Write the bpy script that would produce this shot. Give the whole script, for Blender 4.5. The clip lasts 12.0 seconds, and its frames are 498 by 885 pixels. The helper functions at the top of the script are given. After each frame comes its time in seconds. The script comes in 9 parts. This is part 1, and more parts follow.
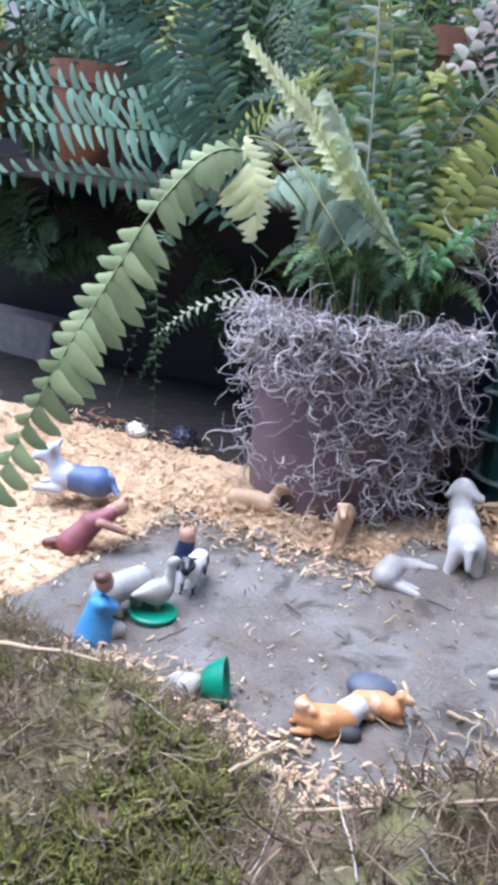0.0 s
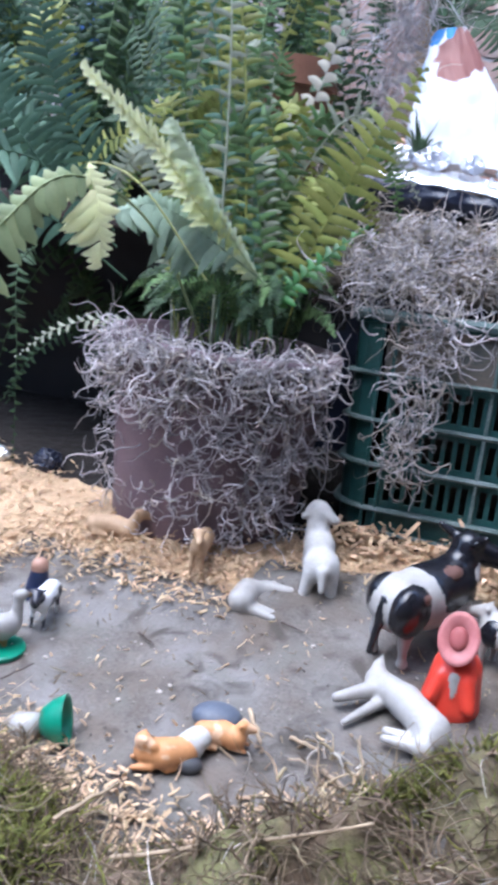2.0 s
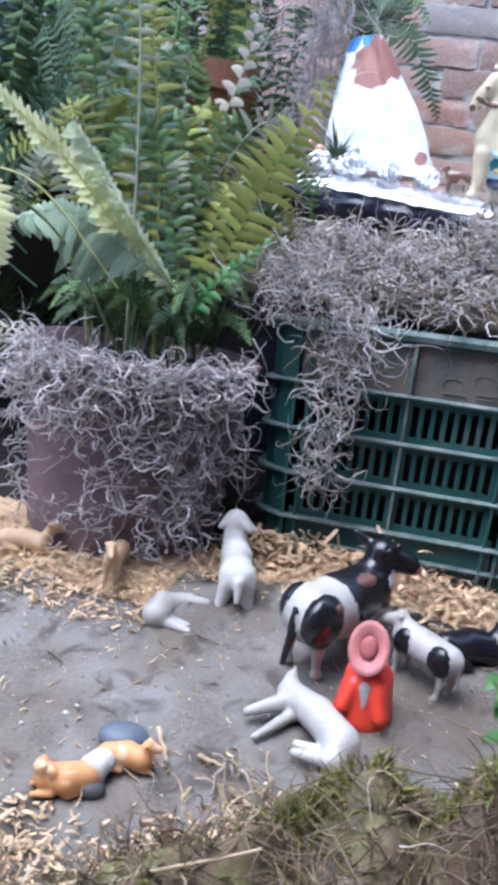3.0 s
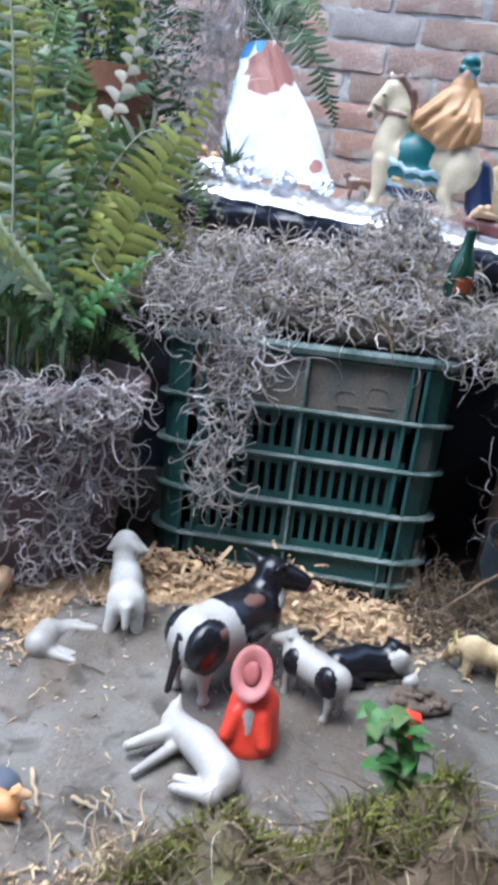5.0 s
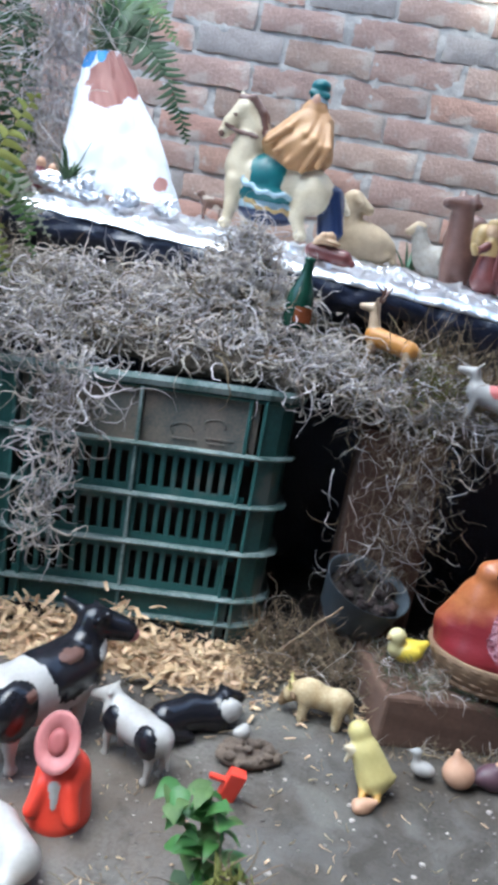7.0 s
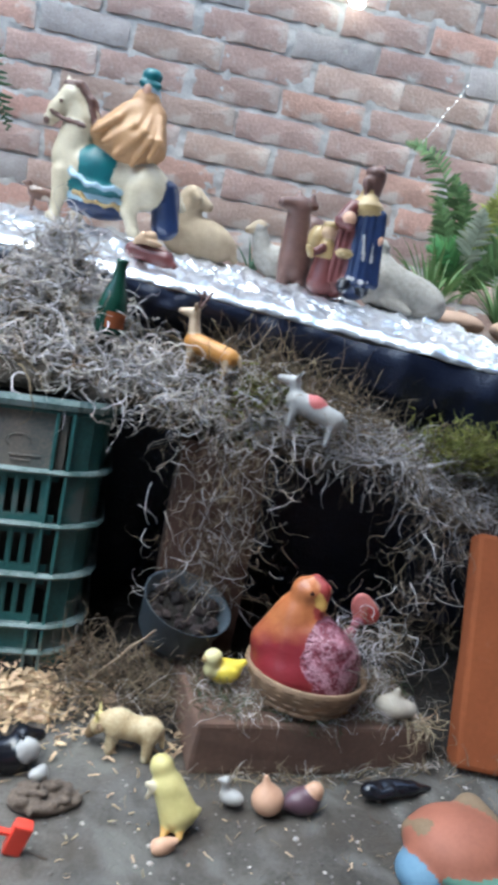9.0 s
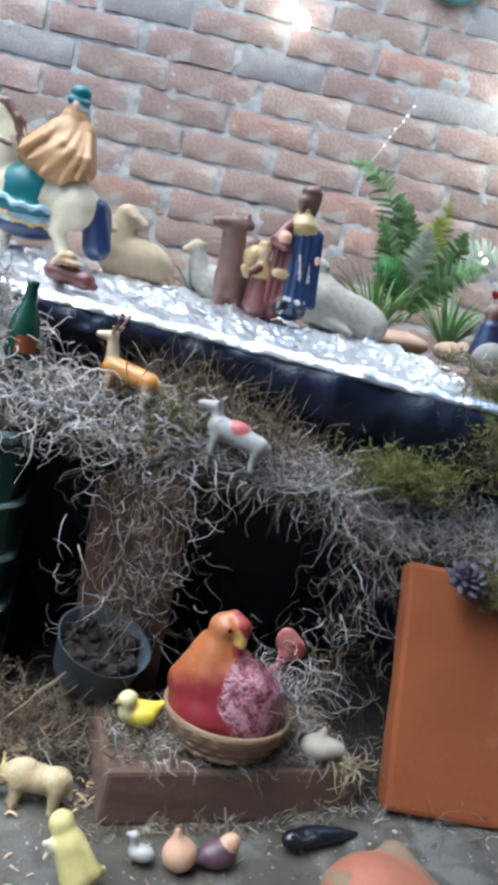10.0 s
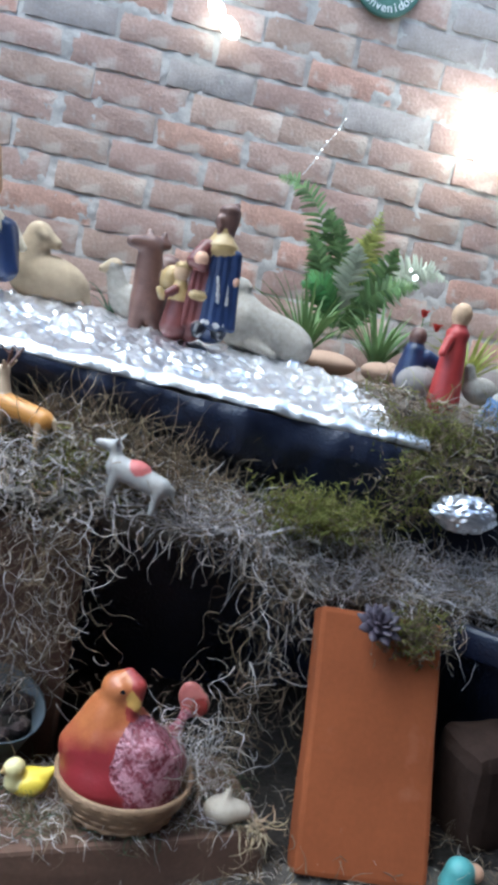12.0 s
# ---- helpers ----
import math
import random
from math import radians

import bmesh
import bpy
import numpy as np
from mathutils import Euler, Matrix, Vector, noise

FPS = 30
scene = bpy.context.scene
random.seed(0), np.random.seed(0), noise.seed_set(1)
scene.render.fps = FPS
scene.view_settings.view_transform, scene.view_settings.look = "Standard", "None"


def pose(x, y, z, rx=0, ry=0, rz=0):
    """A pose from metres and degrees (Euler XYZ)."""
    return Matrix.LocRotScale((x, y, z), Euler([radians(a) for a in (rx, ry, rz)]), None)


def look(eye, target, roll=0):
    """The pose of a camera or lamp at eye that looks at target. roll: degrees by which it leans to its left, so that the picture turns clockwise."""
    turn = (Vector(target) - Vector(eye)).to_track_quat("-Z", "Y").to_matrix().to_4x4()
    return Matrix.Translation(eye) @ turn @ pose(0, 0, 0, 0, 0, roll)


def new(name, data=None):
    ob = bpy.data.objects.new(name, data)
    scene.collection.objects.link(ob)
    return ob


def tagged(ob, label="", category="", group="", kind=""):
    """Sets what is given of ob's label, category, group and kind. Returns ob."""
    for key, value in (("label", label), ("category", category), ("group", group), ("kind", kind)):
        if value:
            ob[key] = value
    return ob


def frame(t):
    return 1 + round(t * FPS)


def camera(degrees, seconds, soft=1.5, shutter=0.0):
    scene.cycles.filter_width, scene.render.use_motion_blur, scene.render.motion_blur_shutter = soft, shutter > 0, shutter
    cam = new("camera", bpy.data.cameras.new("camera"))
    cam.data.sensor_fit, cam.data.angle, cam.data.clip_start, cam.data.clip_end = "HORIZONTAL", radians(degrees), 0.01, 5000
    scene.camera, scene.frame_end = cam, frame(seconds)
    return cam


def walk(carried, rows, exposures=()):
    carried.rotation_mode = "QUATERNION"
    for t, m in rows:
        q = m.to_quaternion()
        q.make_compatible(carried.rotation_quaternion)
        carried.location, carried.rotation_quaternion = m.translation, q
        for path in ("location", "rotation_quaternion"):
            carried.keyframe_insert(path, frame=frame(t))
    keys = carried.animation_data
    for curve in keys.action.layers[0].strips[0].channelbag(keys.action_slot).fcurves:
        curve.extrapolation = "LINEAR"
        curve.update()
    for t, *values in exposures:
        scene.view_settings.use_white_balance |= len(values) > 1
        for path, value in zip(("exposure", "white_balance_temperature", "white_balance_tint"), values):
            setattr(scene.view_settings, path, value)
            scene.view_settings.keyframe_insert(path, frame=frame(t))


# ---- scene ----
cam = camera(35.8, 12.0, soft=4.5, shutter=0.5)
PATH = [
    (0, (0.046, -0.015, 0.388), (-0.873, 1.672, -0.168), 7.9),
    (0.5, (0.059, -0.005, 0.393), (-0.835, 1.698, -0.155), 7.9),
    (1, (0.071, -0.001, 0.398), (-0.772, 1.74, -0.11), 8.4),
    (1.5, (0.078, 0.004, 0.403), (-0.705, 1.776, -0.096), 8.9),
    (2, (0.089, 0.014, 0.416), (-0.61, 1.819, -0.084), 9.2),
    (2.5, (0.102, 0.026, 0.42), (-0.55, 1.856, -0.055), 9.0),
    (3, (0.118, 0.041, 0.428), (-0.453, 1.898, -0.046), 9.4),
    (3.2, (0.119, 0.046, 0.43), (-0.431, 1.909, -0.046), 9.7),
    (4.8, (0.158, 0.078, 0.449), (-0.253, 1.978, -0.018), 9.4),
    (5, (0.162, 0.083, 0.455), (-0.251, 1.986, 0.001), 9.2),
    (5.5, (0.179, 0.099, 0.469), (-0.19, 2.027, 0.089), 9.4),
    (6, (0.186, 0.115, 0.474), (-0.111, 2.053, 0.081), 9.8),
    (6.5, (0.193, 0.137, 0.482), (-0.032, 2.086, 0.092), 10.1),
    (6.7, (0.204, 0.144, 0.483), (0.021, 2.097, 0.093), 10.4),
    (8.3, (0.256, 0.174, 0.516), (0.26, 2.143, 0.165), 10.9),
    (8.5, (0.272, 0.184, 0.517), (0.338, 2.152, 0.17), 11.2),
    (9, (0.295, 0.205, 0.524), (0.453, 2.167, 0.166), 11.6),
    (9.5, (0.337, 0.228, 0.536), (0.544, 2.189, 0.203), 10.8),
    (10, (0.357, 0.242, 0.541), (0.578, 2.207, 0.242), 11.3),
    (10.5, (0.371, 0.247, 0.547), (0.636, 2.214, 0.304), 11.4),
    (11, (0.392, 0.26, 0.563), (0.718, 2.22, 0.333), 10.4),
    (11.5, (0.401, 0.282, 0.569), (0.737, 2.239, 0.331), 11.0),
    (12, (0.415, 0.293, 0.587), (0.75, 2.246, 0.318), 11.2),
]
walk(cam, [(t, look(eye, target, roll)) for t, eye, target, roll in PATH], [(0, 1.38, 5260, 11), (2.5, 1.28, 5340, 9), (5.5, 1.30, 5480, 2), (8.5, 1.27, 5520, -2), (10.5, 1.35, 5500, -3), (12, 1.25, 5500, -2)])

# ---- light and sky ----
SUN_DIR = (-0.27, -0.19, 1.0)   # towards the sun
world = bpy.data.worlds.new("world")
scene.world = world
world.use_nodes = True
wn = world.node_tree
sky = wn.nodes.new("ShaderNodeTexSky")
sky.sky_type, sky.sun_disc = 'NISHITA', False
sky.sun_elevation, sky.sun_rotation = radians(71.7), radians(234.9)
sky.air_density, sky.dust_density = 1.0, 3.0
wn.nodes["Background"].inputs["Strength"].default_value = 0.26
wn.links.new(sky.outputs[0], wn.nodes["Background"].inputs["Color"])

sun_data = bpy.data.lights.new("sun", 'SUN')
sun_data.energy, sun_data.angle, sun_data.color = 1.5, radians(60), (1.0, 0.98, 0.96)
sun = new("sun", sun_data)
sun.matrix_world = look(SUN_DIR, (0, 0, 0))


# ---- materials ----
def mat(name, base, dark=None, rough=0.7, metal=0.0, scale=40.0, fine=260.0, var=0.5, bump=0.3, dist=0.002,
        spec=0.5, stain=None, stain_scale=9.0, stain_cut=0.58, island=0.0, objrand=0.0, back=0.0, grain=0.28):
    """A mottled surface: two tones by coarse and fine noise, stains, relief, and a shift per piece."""
    m = bpy.data.materials.new(name)
    m.use_nodes = True
    nt = m.node_tree
    n, l = nt.nodes, nt.links
    b = n["Principled BSDF"]
    dark = dark or tuple(c * 0.55 for c in base)
    tc = n.new("ShaderNodeTexCoord")
    big = n.new("ShaderNodeTexNoise"); big.inputs["Scale"].default_value = scale; big.inputs["Detail"].default_value = 4
    small = n.new("ShaderNodeTexNoise"); small.inputs["Scale"].default_value = fine; small.inputs["Detail"].default_value = 3
    l.new(tc.outputs["Object"], big.inputs["Vector"]); l.new(tc.outputs["Object"], small.inputs["Vector"])
    mixf = n.new("ShaderNodeMath"); mixf.operation = 'MULTIPLY_ADD'
    l.new(small.outputs["Fac"], mixf.inputs[0]); mixf.inputs[1].default_value = grain
    half = n.new("ShaderNodeMath"); half.operation = 'MULTIPLY'; half.inputs[1].default_value = 0.6
    l.new(big.outputs["Fac"], half.inputs[0]); l.new(half.outputs[0], mixf.inputs[2])
    ramp = n.new("ShaderNodeMapRange")
    mid = 0.30 + grain / 2
    ramp.inputs["From Min"].default_value = mid - 0.27 * (1.2 - var); ramp.inputs["From Max"].default_value = mid + 0.27 * (1.2 - var)
    l.new(mixf.outputs[0], ramp.inputs["Value"])
    mix = n.new("ShaderNodeMix"); mix.data_type = 'RGBA'
    mix.inputs["A"].default_value, mix.inputs["B"].default_value = (*dark, 1), (*base, 1)
    l.new(ramp.outputs[0], mix.inputs["Factor"])
    col = mix.outputs["Result"]
    if stain:
        st = n.new("ShaderNodeTexNoise"); st.inputs["Scale"].default_value = stain_scale; st.inputs["Detail"].default_value = 5
        l.new(tc.outputs["Object"], st.inputs["Vector"])
        sr = n.new("ShaderNodeMapRange"); sr.inputs["From Min"].default_value = stain_cut - 0.04; sr.inputs["From Max"].default_value = stain_cut + 0.04
        l.new(st.outputs["Fac"], sr.inputs["Value"])
        m2 = n.new("ShaderNodeMix"); m2.data_type = 'RGBA'
        l.new(sr.outputs[0], m2.inputs["Factor"]); l.new(col, m2.inputs["A"]); m2.inputs["B"].default_value = (*stain, 1)
        col = m2.outputs["Result"]
    if island or objrand:
        src = n.new("ShaderNodeNewGeometry").outputs["Random Per Island"] if island else n.new("ShaderNodeObjectInfo").outputs["Random"]
        amount = island or objrand
        rr = n.new("ShaderNodeMapRange"); rr.inputs["To Min"].default_value = 1 - amount; rr.inputs["To Max"].default_value = 1 + amount * 0.6
        l.new(src, rr.inputs["Value"])
        hs = n.new("ShaderNodeHueSaturation"); l.new(rr.outputs[0], hs.inputs["Value"]); l.new(col, hs.inputs["Color"])
        hr = n.new("ShaderNodeMapRange"); hr.inputs["To Min"].default_value = 0.5 - amount * 0.03; hr.inputs["To Max"].default_value = 0.5 + amount * 0.03
        wh = n.new("ShaderNodeMath"); wh.operation = 'FRACT'
        mul = n.new("ShaderNodeMath"); mul.operation = 'MULTIPLY'; mul.inputs[1].default_value = 7.31
        l.new(src, mul.inputs[0]); l.new(mul.outputs[0], wh.inputs[0]); l.new(wh.outputs[0], hr.inputs["Value"]); l.new(hr.outputs[0], hs.inputs["Hue"])
        col = hs.outputs["Color"]
    l.new(col, b.inputs["Base Color"])
    b.inputs["Roughness"].default_value, b.inputs["Metallic"].default_value = rough, metal
    b.inputs["Specular IOR Level"].default_value = spec
    if bump:
        bp = n.new("ShaderNodeBump"); bp.inputs["Strength"].default_value = bump; bp.inputs["Distance"].default_value = dist
        l.new(mixf.outputs[0], bp.inputs["Height"]); l.new(bp.outputs[0], b.inputs["Normal"])
    if back:
        tr = n.new("ShaderNodeBsdfTranslucent"); l.new(col, tr.inputs["Color"])
        sh = n.new("ShaderNodeMixShader"); sh.inputs[0].default_value = back
        l.new(b.outputs[0], sh.inputs[1]); l.new(tr.outputs[0], sh.inputs[2])
        l.new(sh.outputs[0], n["Material Output"].inputs["Surface"])
    return m


def patch_mat(name, base, patch, scale=22.0, cut=0.52, rough=0.35, seed=0.0, bump=0.1):
    """Painted plaster with large patches of a second colour."""
    m = bpy.data.materials.new(name)
    m.use_nodes = True
    n, l = m.node_tree.nodes, m.node_tree.links
    b = n["Principled BSDF"]
    tc = n.new("ShaderNodeTexCoord")
    mp = n.new("ShaderNodeMapping"); mp.inputs["Location"].default_value = (seed, seed * 1.7, -seed)
    l.new(tc.outputs["Object"], mp.inputs["Vector"])
    nz = n.new("ShaderNodeTexNoise"); nz.inputs["Scale"].default_value = scale; nz.inputs["Detail"].default_value = 1.0
    l.new(mp.outputs[0], nz.inputs["Vector"])
    r = n.new("ShaderNodeMapRange"); r.inputs["From Min"].default_value = cut - 0.012; r.inputs["From Max"].default_value = cut + 0.012
    l.new(nz.outputs["Fac"], r.inputs["Value"])
    mx = n.new("ShaderNodeMix"); mx.data_type = 'RGBA'
    mx.inputs["A"].default_value, mx.inputs["B"].default_value = (*base, 1), (*patch, 1)
    l.new(r.outputs[0], mx.inputs["Factor"])
    gr = n.new("ShaderNodeTexNoise"); gr.inputs["Scale"].default_value = 180; gr.inputs["Detail"].default_value = 4
    l.new(tc.outputs["Object"], gr.inputs["Vector"])
    g2 = n.new("ShaderNodeMapRange"); g2.inputs["To Min"].default_value = 0.75; g2.inputs["To Max"].default_value = 1.1
    l.new(gr.outputs["Fac"], g2.inputs["Value"])
    hs = n.new("ShaderNodeHueSaturation"); l.new(mx.outputs["Result"], hs.inputs["Color"]); l.new(g2.outputs[0], hs.inputs["Value"])
    l.new(hs.outputs[0], b.inputs["Base Color"])
    b.inputs["Roughness"].default_value = rough
    bp = n.new("ShaderNodeBump"); bp.inputs["Strength"].default_value = bump; bp.inputs["Distance"].default_value = 0.001
    l.new(gr.outputs["Fac"], bp.inputs["Height"]); l.new(bp.outputs[0], b.inputs["Normal"])
    return m


def glow_mat(name, colour, strength):
    m = bpy.data.materials.new(name)
    m.use_nodes = True
    b = m.node_tree.nodes["Principled BSDF"]
    b.inputs["Emission Color"].default_value = (*colour, 1)
    b.inputs["Emission Strength"].default_value = strength
    return m


DIRT = mat("grey_dirt", (0.185, 0.166, 0.150), (0.098, 0.084, 0.072), rough=0.95, scale=16, fine=240, var=0.7, bump=0.7, dist=0.006, stain=(0.14, 0.115, 0.095), stain_scale=7, stain_cut=0.57, grain=0.5)


def dusty(m, colour, scale, low, high):
    """Lays large soft dusty patches over a material."""
    n, l = m.node_tree.nodes, m.node_tree.links
    b = n["Principled BSDF"]
    src = b.inputs["Base Color"].links[0].from_socket
    tc = n.new("ShaderNodeTexCoord"); nz = n.new("ShaderNodeTexNoise")
    nz.inputs["Scale"].default_value, nz.inputs["Detail"].default_value, nz.inputs["Distortion"].default_value = scale, 6, 0.6
    l.new(tc.outputs["Object"], nz.inputs["Vector"])
    r = n.new("ShaderNodeMapRange"); r.inputs["From Min"].default_value, r.inputs["From Max"].default_value = low, high
    r.inputs["To Max"].default_value = 0.75
    l.new(nz.outputs["Fac"], r.inputs["Value"])
    mx = n.new("ShaderNodeMix"); mx.data_type = 'RGBA'
    mx.inputs["B"].default_value = (*colour, 1)
    l.new(r.outputs[0], mx.inputs["Factor"]); l.new(src, mx.inputs["A"]); l.new(mx.outputs["Result"], b.inputs["Base Color"])


dusty(DIRT, (0.235, 0.224, 0.217), 4.5, 0.44, 0.64)
dusty(DIRT, (0.118, 0.093, 0.072), 11.0, 0.46, 0.66)


def end_shade(m, colour, start, end):
    """Puts shade into the colour, from a ragged edge towards one end of the yard."""
    n, l = m.node_tree.nodes, m.node_tree.links
    b = n["Principled BSDF"]
    src = b.inputs["Base Color"].links[0].from_socket
    tc = n.new("ShaderNodeTexCoord"); sep = n.new("ShaderNodeSeparateXYZ"); nz = n.new("ShaderNodeTexNoise")
    nz.inputs["Scale"].default_value, nz.inputs["Detail"].default_value = 9, 6
    l.new(tc.outputs["Object"], nz.inputs["Vector"]); l.new(tc.outputs["Object"], sep.inputs[0])
    ragged = n.new("ShaderNodeMath"); ragged.operation = 'MULTIPLY_ADD'; ragged.inputs[1].default_value = 0.45
    l.new(nz.outputs["Fac"], ragged.inputs[0]); l.new(sep.outputs["X"], ragged.inputs[2])
    r = n.new("ShaderNodeMapRange"); r.inputs["From Min"].default_value, r.inputs["From Max"].default_value = start + 0.22, end + 0.22
    r.inputs["To Max"].default_value = 0.72
    l.new(ragged.outputs[0], r.inputs["Value"])
    mx = n.new("ShaderNodeMix"); mx.data_type = 'RGBA'; mx.blend_type = 'MULTIPLY'
    mx.inputs["B"].default_value = (*colour, 1)
    l.new(r.outputs[0], mx.inputs["Factor"]); l.new(src, mx.inputs["A"]); l.new(mx.outputs["Result"], b.inputs["Base Color"])


# Shade of the hen end, multiplied into the dirt colour
end_shade(DIRT, (0.285, 0.272, 0.238), -0.02, 0.34)
dusty(DIRT, (0.150, 0.140, 0.124), 13.0, 0.52, 0.64)
dusty(DIRT, (0.048, 0.040, 0.032), 21.0, 0.55, 0.66)
SHAVING = mat("wood_shavings", (0.76, 0.575, 0.38), (0.56, 0.385, 0.23), rough=0.8, scale=60, island=0.35, bump=0.15, back=0.15)
SAWDUST = mat("sawdust", (0.66, 0.475, 0.30), (0.44, 0.295, 0.175), rough=0.95, scale=70, fine=500, bump=1.0, dist=0.004, grain=0.5)
SPANISH = mat("grey_moss", (0.78, 0.742, 0.755), (0.58, 0.54, 0.55), rough=0.85, scale=30, island=0.5, bump=0.0, back=0.3)
SPANISH_WARM = mat("beige_moss", (0.71, 0.65, 0.59), (0.49, 0.435, 0.38), rough=0.85, scale=25, island=0.5, bump=0.0, back=0.3)
BROWNMOSS = mat("brown_moss", (0.28, 0.21, 0.14), (0.14, 0.10, 0.065), rough=0.9, scale=25, island=0.5, bump=0.0, back=0.1)
GREENMOSS = mat("green_moss", (0.36, 0.36, 0.095), (0.17, 0.175, 0.045), rough=0.9, scale=30, island=0.5, bump=0.0, back=0.35)
UNDER = mat("dry_moss_bed", (0.13, 0.10, 0.075), (0.05, 0.04, 0.03), rough=1.0, scale=45, bump=1.0, dist=0.006, grain=0.5)
UNDERGREY = mat("grey_moss_bed", (0.15, 0.125, 0.10), (0.05, 0.04, 0.032), rough=1.0, scale=70, bump=1.0, dist=0.008)
STRAW = mat("straw", (0.52, 0.42, 0.28), (0.30, 0.22, 0.13), rough=0.8, scale=40, island=0.5, bump=0.0)
LEAF = mat("fern_leaf", (0.172, 0.272, 0.100), (0.092, 0.162, 0.058), spec=0.3, rough=0.55, scale=30, island=0.45, bump=0.1, back=0.25)
LEAF_BLUE = mat("fern_leaf_bluish", (0.15, 0.255, 0.17), (0.085, 0.16, 0.105), spec=0.3, rough=0.65, scale=30, island=0.35, bump=0.1, back=0.2)
LEAF_YELLOW = mat("fern_leaf_yellowish", (0.42, 0.44, 0.13), (0.25, 0.29, 0.07), spec=0.3, rough=0.55, scale=30, island=0.4, bump=0.1, back=0.3)
LEAF_UNDER = mat("fern_leaf_underside", (0.54, 0.57, 0.44), (0.36, 0.40, 0.29), spec=0.3, rough=0.6, scale=30, island=0.3, bump=0.1, back=0.25)
LEAF_GREY = mat("fern_leaf_greyish", (0.36, 0.46, 0.34), (0.24, 0.33, 0.23), spec=0.3, rough=0.6, scale=30, island=0.2, bump=0.1, back=0.3)
LEAF_SAGE = mat("fern_leaf_sage", (0.42, 0.49, 0.26), (0.28, 0.36, 0.17), spec=0.3, rough=0.5, scale=30, island=0.3, bump=0.1, back=0.3)
LEAF_CREAM = mat("fern_leaf_cream", (0.84, 0.85, 0.52), (0.70, 0.73, 0.40), spec=0.3, rough=0.5, scale=30, island=0.12, bump=0.1, back=0.5)
LEAF_BLUSH = mat("fern_leaf_faded", (0.74, 0.69, 0.58), (0.58, 0.54, 0.44), spec=0.3, rough=0.6, scale=30, island=0.15, bump=0.1, back=0.3)
LEAF_WAX = mat("fern_leaf_waxy", (0.76, 0.82, 0.62), (0.60, 0.67, 0.46), spec=0.3, rough=0.5, scale=30, island=0.15, bump=0.1, back=0.5)
# Dark green leaf, also the copy with shade put into its colour
LEAF_DARK_SHADED = mat("fern_leaf_dark_shaded", (0.070, 0.122, 0.056), (0.036, 0.066, 0.030), spec=0.3, rough=0.6, scale=30, island=0.4, bump=0.1, back=0.15)
PLUM = mat("plum_plastic", (0.225, 0.158, 0.180), (0.135, 0.094, 0.108), rough=0.6, scale=18, bump=0.3)
CRATE = mat("green_crate_plastic", (0.040, 0.130, 0.122), (0.025, 0.080, 0.075), rough=0.42, scale=12, var=0.7, bump=0.15, stain=(0.10, 0.13, 0.12), stain_scale=12, stain_cut=0.62, grain=0.5)
CRATE_EDGE = mat("worn_crate_edge", (0.23, 0.29, 0.285), (0.065, 0.125, 0.12), rough=0.55, scale=26, var=0.9, bump=0.2)
CRATE_LABEL = mat("dusty_crate_panel", (0.24, 0.19, 0.15), (0.085, 0.10, 0.095), rough=0.75, scale=14, bump=0.3, var=0.8)
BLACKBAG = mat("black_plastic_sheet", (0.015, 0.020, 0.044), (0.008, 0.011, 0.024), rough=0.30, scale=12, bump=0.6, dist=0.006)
# Near-black colour of the board that stands for shade under the ferns
SHADE_BLACK = mat("shade_black", (0.022, 0.020, 0.021), (0.012, 0.011, 0.012), rough=0.7, scale=20, bump=0.3)
# Potting soil, kept near black for the shaded ground as well
SOIL_SHADE = mat("dark_soil_shade", (0.020, 0.015, 0.012), (0.008, 0.006, 0.005), rough=1.0, scale=60, bump=1.0, dist=0.006, grain=0.5)
FOIL = mat("aluminium_foil", (0.85, 0.86, 0.89), (0.72, 0.73, 0.77), rough=0.34, metal=1.0, scale=30, fine=90, bump=0.35, dist=0.004)
BRICK = mat("fired_clay_brick", (0.475, 0.330, 0.265), (0.345, 0.225, 0.178), rough=0.9, scale=18, fine=120, var=0.75, bump=0.9, dist=0.005, objrand=0.24, stain=(0.52, 0.415, 0.345), stain_scale=13, stain_cut=0.58, grain=0.5)
BRICK_GREY = mat("greyish_brick", (0.41, 0.355, 0.325), (0.29, 0.245, 0.22), rough=0.9, scale=20, fine=150, var=0.6, bump=0.7, dist=0.004, objrand=0.15, grain=0.5)
BRICK_ORANGE = mat("orange_tinted_brick", (0.54, 0.325, 0.245), (0.40, 0.235, 0.178), rough=0.9, scale=18, fine=120, var=0.75, bump=0.9, dist=0.005, objrand=0.15, stain=(0.54, 0.44, 0.37), stain_scale=11, stain_cut=0.57, grain=0.5)
MORTAR = mat("lime_mortar", (0.515, 0.475, 0.432), (0.355, 0.322, 0.29), rough=0.95, scale=16, fine=140, var=0.5, bump=0.5, dist=0.004, grain=0.5)
TABIQUE = mat("orange_brick", (0.285, 0.083, 0.029), (0.21, 0.060, 0.022), spec=0.2, rough=0.85, scale=13, fine=170, var=0.5, bump=0.15, stain=(0.33, 0.13, 0.07), stain_scale=7, stain_cut=0.6)
TABIQUE_DULL = mat("dull_brick", (0.165, 0.094, 0.066), (0.095, 0.057, 0.042), rough=0.9, scale=16, fine=170, var=0.6, bump=0.4)
TERRACOTTA = mat("terracotta", (0.31, 0.14, 0.085), (0.20, 0.09, 0.05), rough=0.8, scale=20, bump=0.3)
